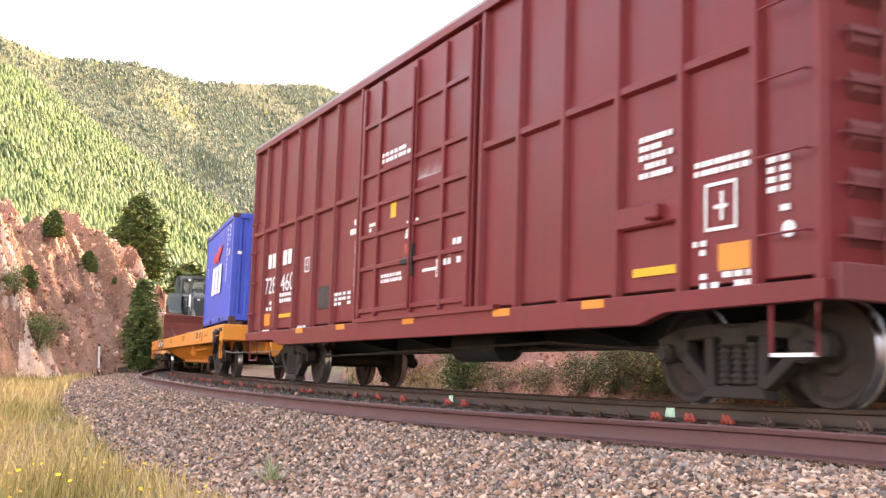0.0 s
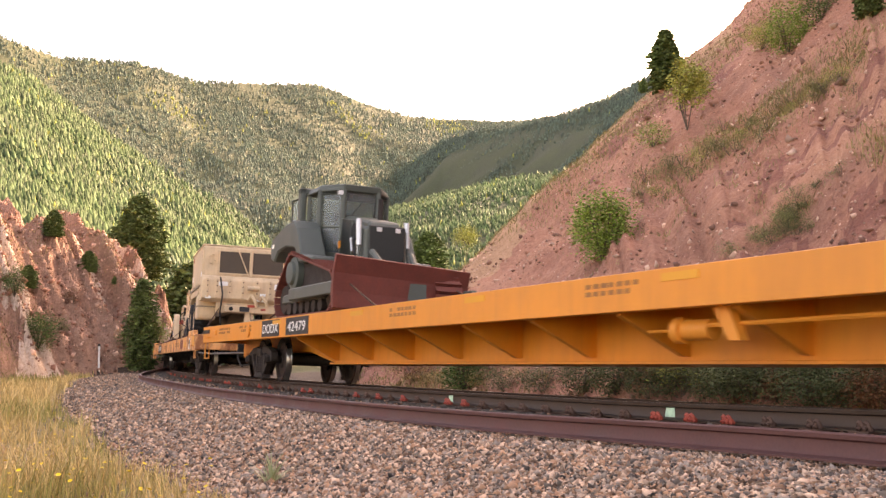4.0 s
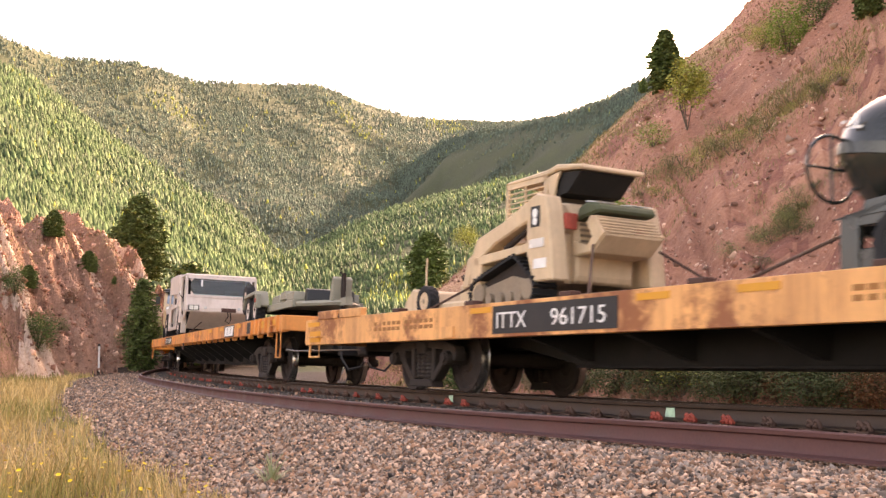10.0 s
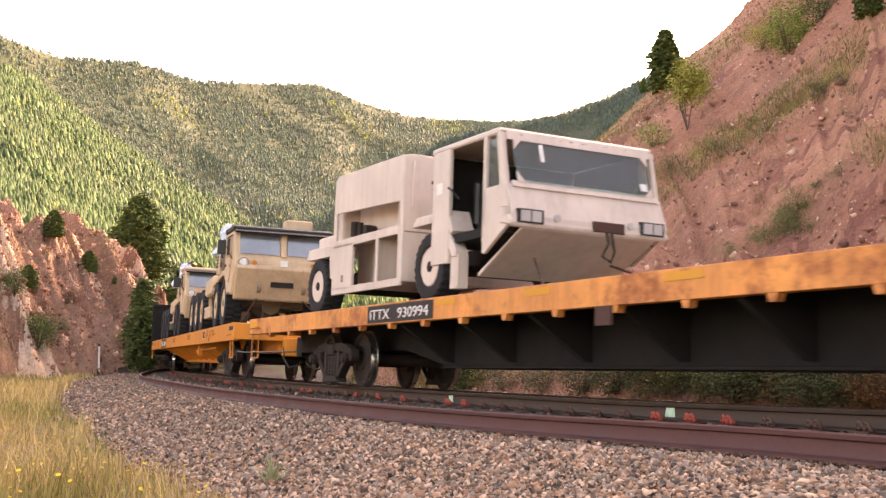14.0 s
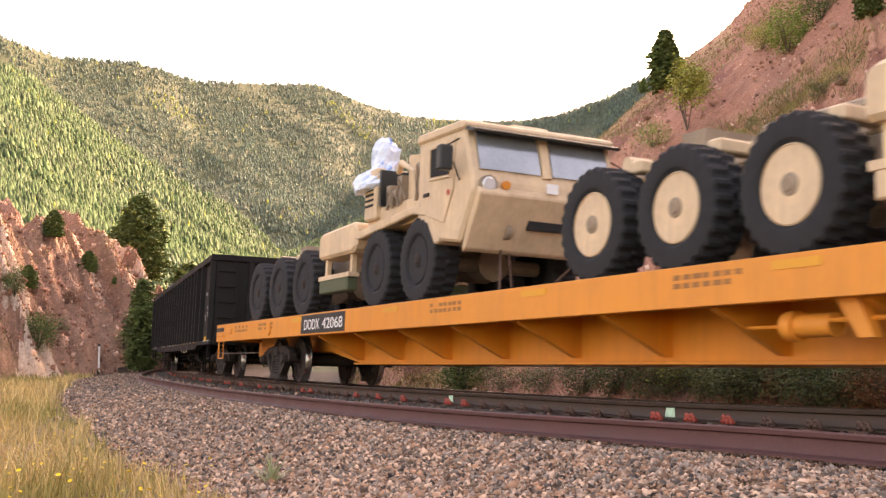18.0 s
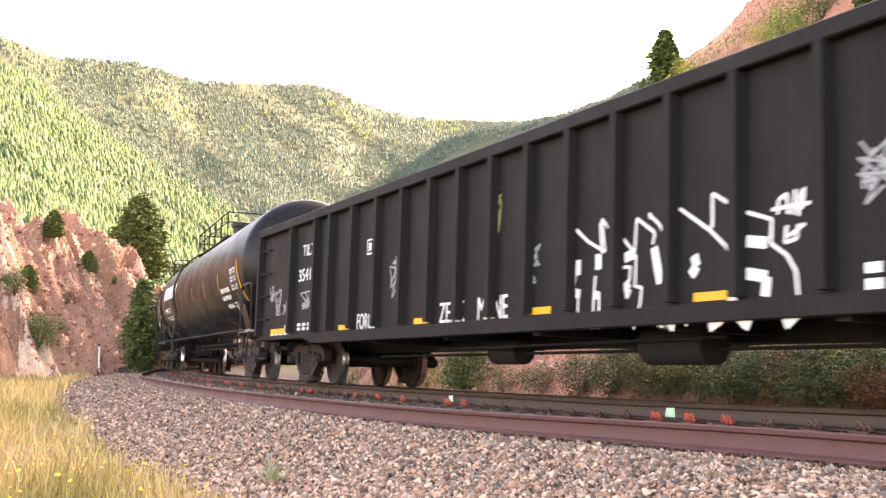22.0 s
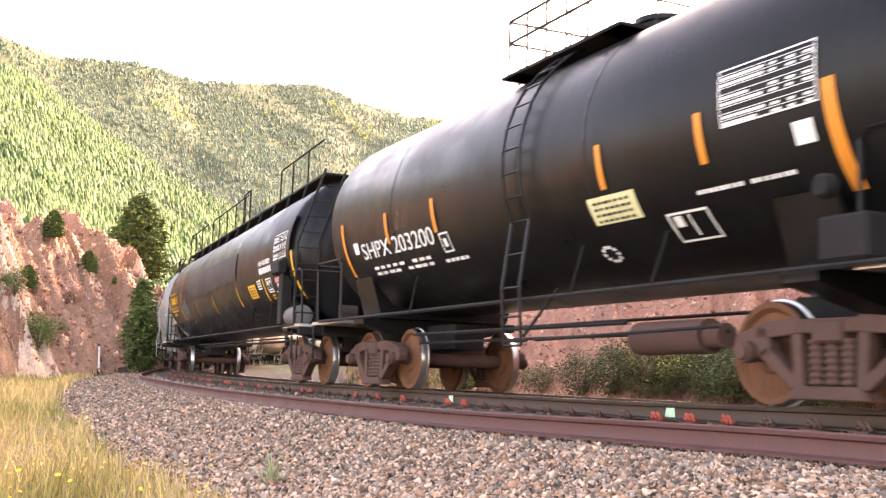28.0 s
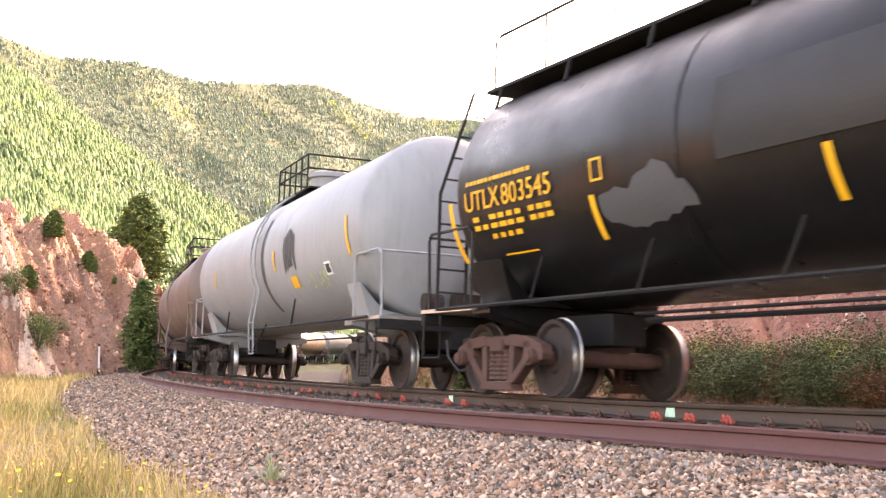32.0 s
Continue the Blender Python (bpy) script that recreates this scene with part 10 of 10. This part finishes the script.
for i, (nm, lab, L, pm) in enumerate((("tank_car", "brown tank car with a top platform", 8.6, TANK_BROWN), ("tank_car", "black tank car far back in the train", 8.2, TANK_BLACK), ("tank_car", "light grey tank car far back in the train", 8.2, TANK_GREY),
                                      ("tank_car", "brown tank car far back in the train", 8.0, TANK_BROWN), ("tank_car", "black tank car far back in the train", 8.2, TANK_BLACK), ("tank_car", "light grey tank car far back in the train", 8.2, TANK_GREY),
                                      ("tank_car", "brown tank car far back in the train", 8.2, TANK_BROWN), ("tank_car", "light grey tank car far back in the train", 8.2, TANK_GREY), ("tank_car", "black tank car far back in the train", 8.2, TANK_BLACK))):
    tank_car(nm, lab, x - L, L - 1.75, L, 1.48, 2.58, pm, detail=False, ladder=i < 1)
    x -= 2 * L + .9

loaded(container(), flat_a, pose(10.32, 0, 1.35))
for sx in (-2.9, 2.9):
    for sy in (-1.05, 1.05):
        part("container_pedestal", G().box(10.32 + sx - .15, 10.32 + sx + .15, sy - .15, sy + .15, 1.23, 1.35), IRON_BROWN, flat_a)
loaded(bulldozer(), flat_a, pose(-6.95, 0, 1.24))
loaded(shelter_truck(), flat_b, pose(9.55, 0, 1.09))
loaded(generator_trailer(), flat_b, pose(4.05, 0, 1.09))
loaded(mixer(), flat_b, pose(-2.55, 0, 1.09))
loaded(skid_loader(), flat_b, pose(-8.2, 0, 1.09))
loaded(backhoe_attachment(), flat_b, pose(-10.6, 0, 1.09))
loaded(utility_trailer(), flat_c, pose(8.07, 0, 1.25))
loaded(crash_truck(), flat_c, pose(-6.45, 0, 1.25))
loaded(army_hauler(False), flat_d, pose(9.7, 0, 1.24))
loaded(army_hauler(True), flat_d, pose(-3.25, 0, 1.24))


def motions():
    """The train runs past at a steady pace; its wheels roll, its loads ride along."""
    times = [0.5 * i for i in range(65)]
    places = {car: [on_track(c + SPEED * t, half) for t in times] for car, (c, half) in CARS.items()}
    for car in CARS:
        walk(car, list(zip(times, places[car])))
    for ob, (car, local) in CARGO.items():
        walk(ob, [(t, m @ local) for t, m in zip(times, places[car])])
    turn = [(0.1 * i, Matrix.Rotation(SPEED * 0.1 * i / WR, 4, "Y")) for i in range(321)]
    for w, m in AXLES:
        walk(w, [(t, m @ r) for t, r in turn])


motions()
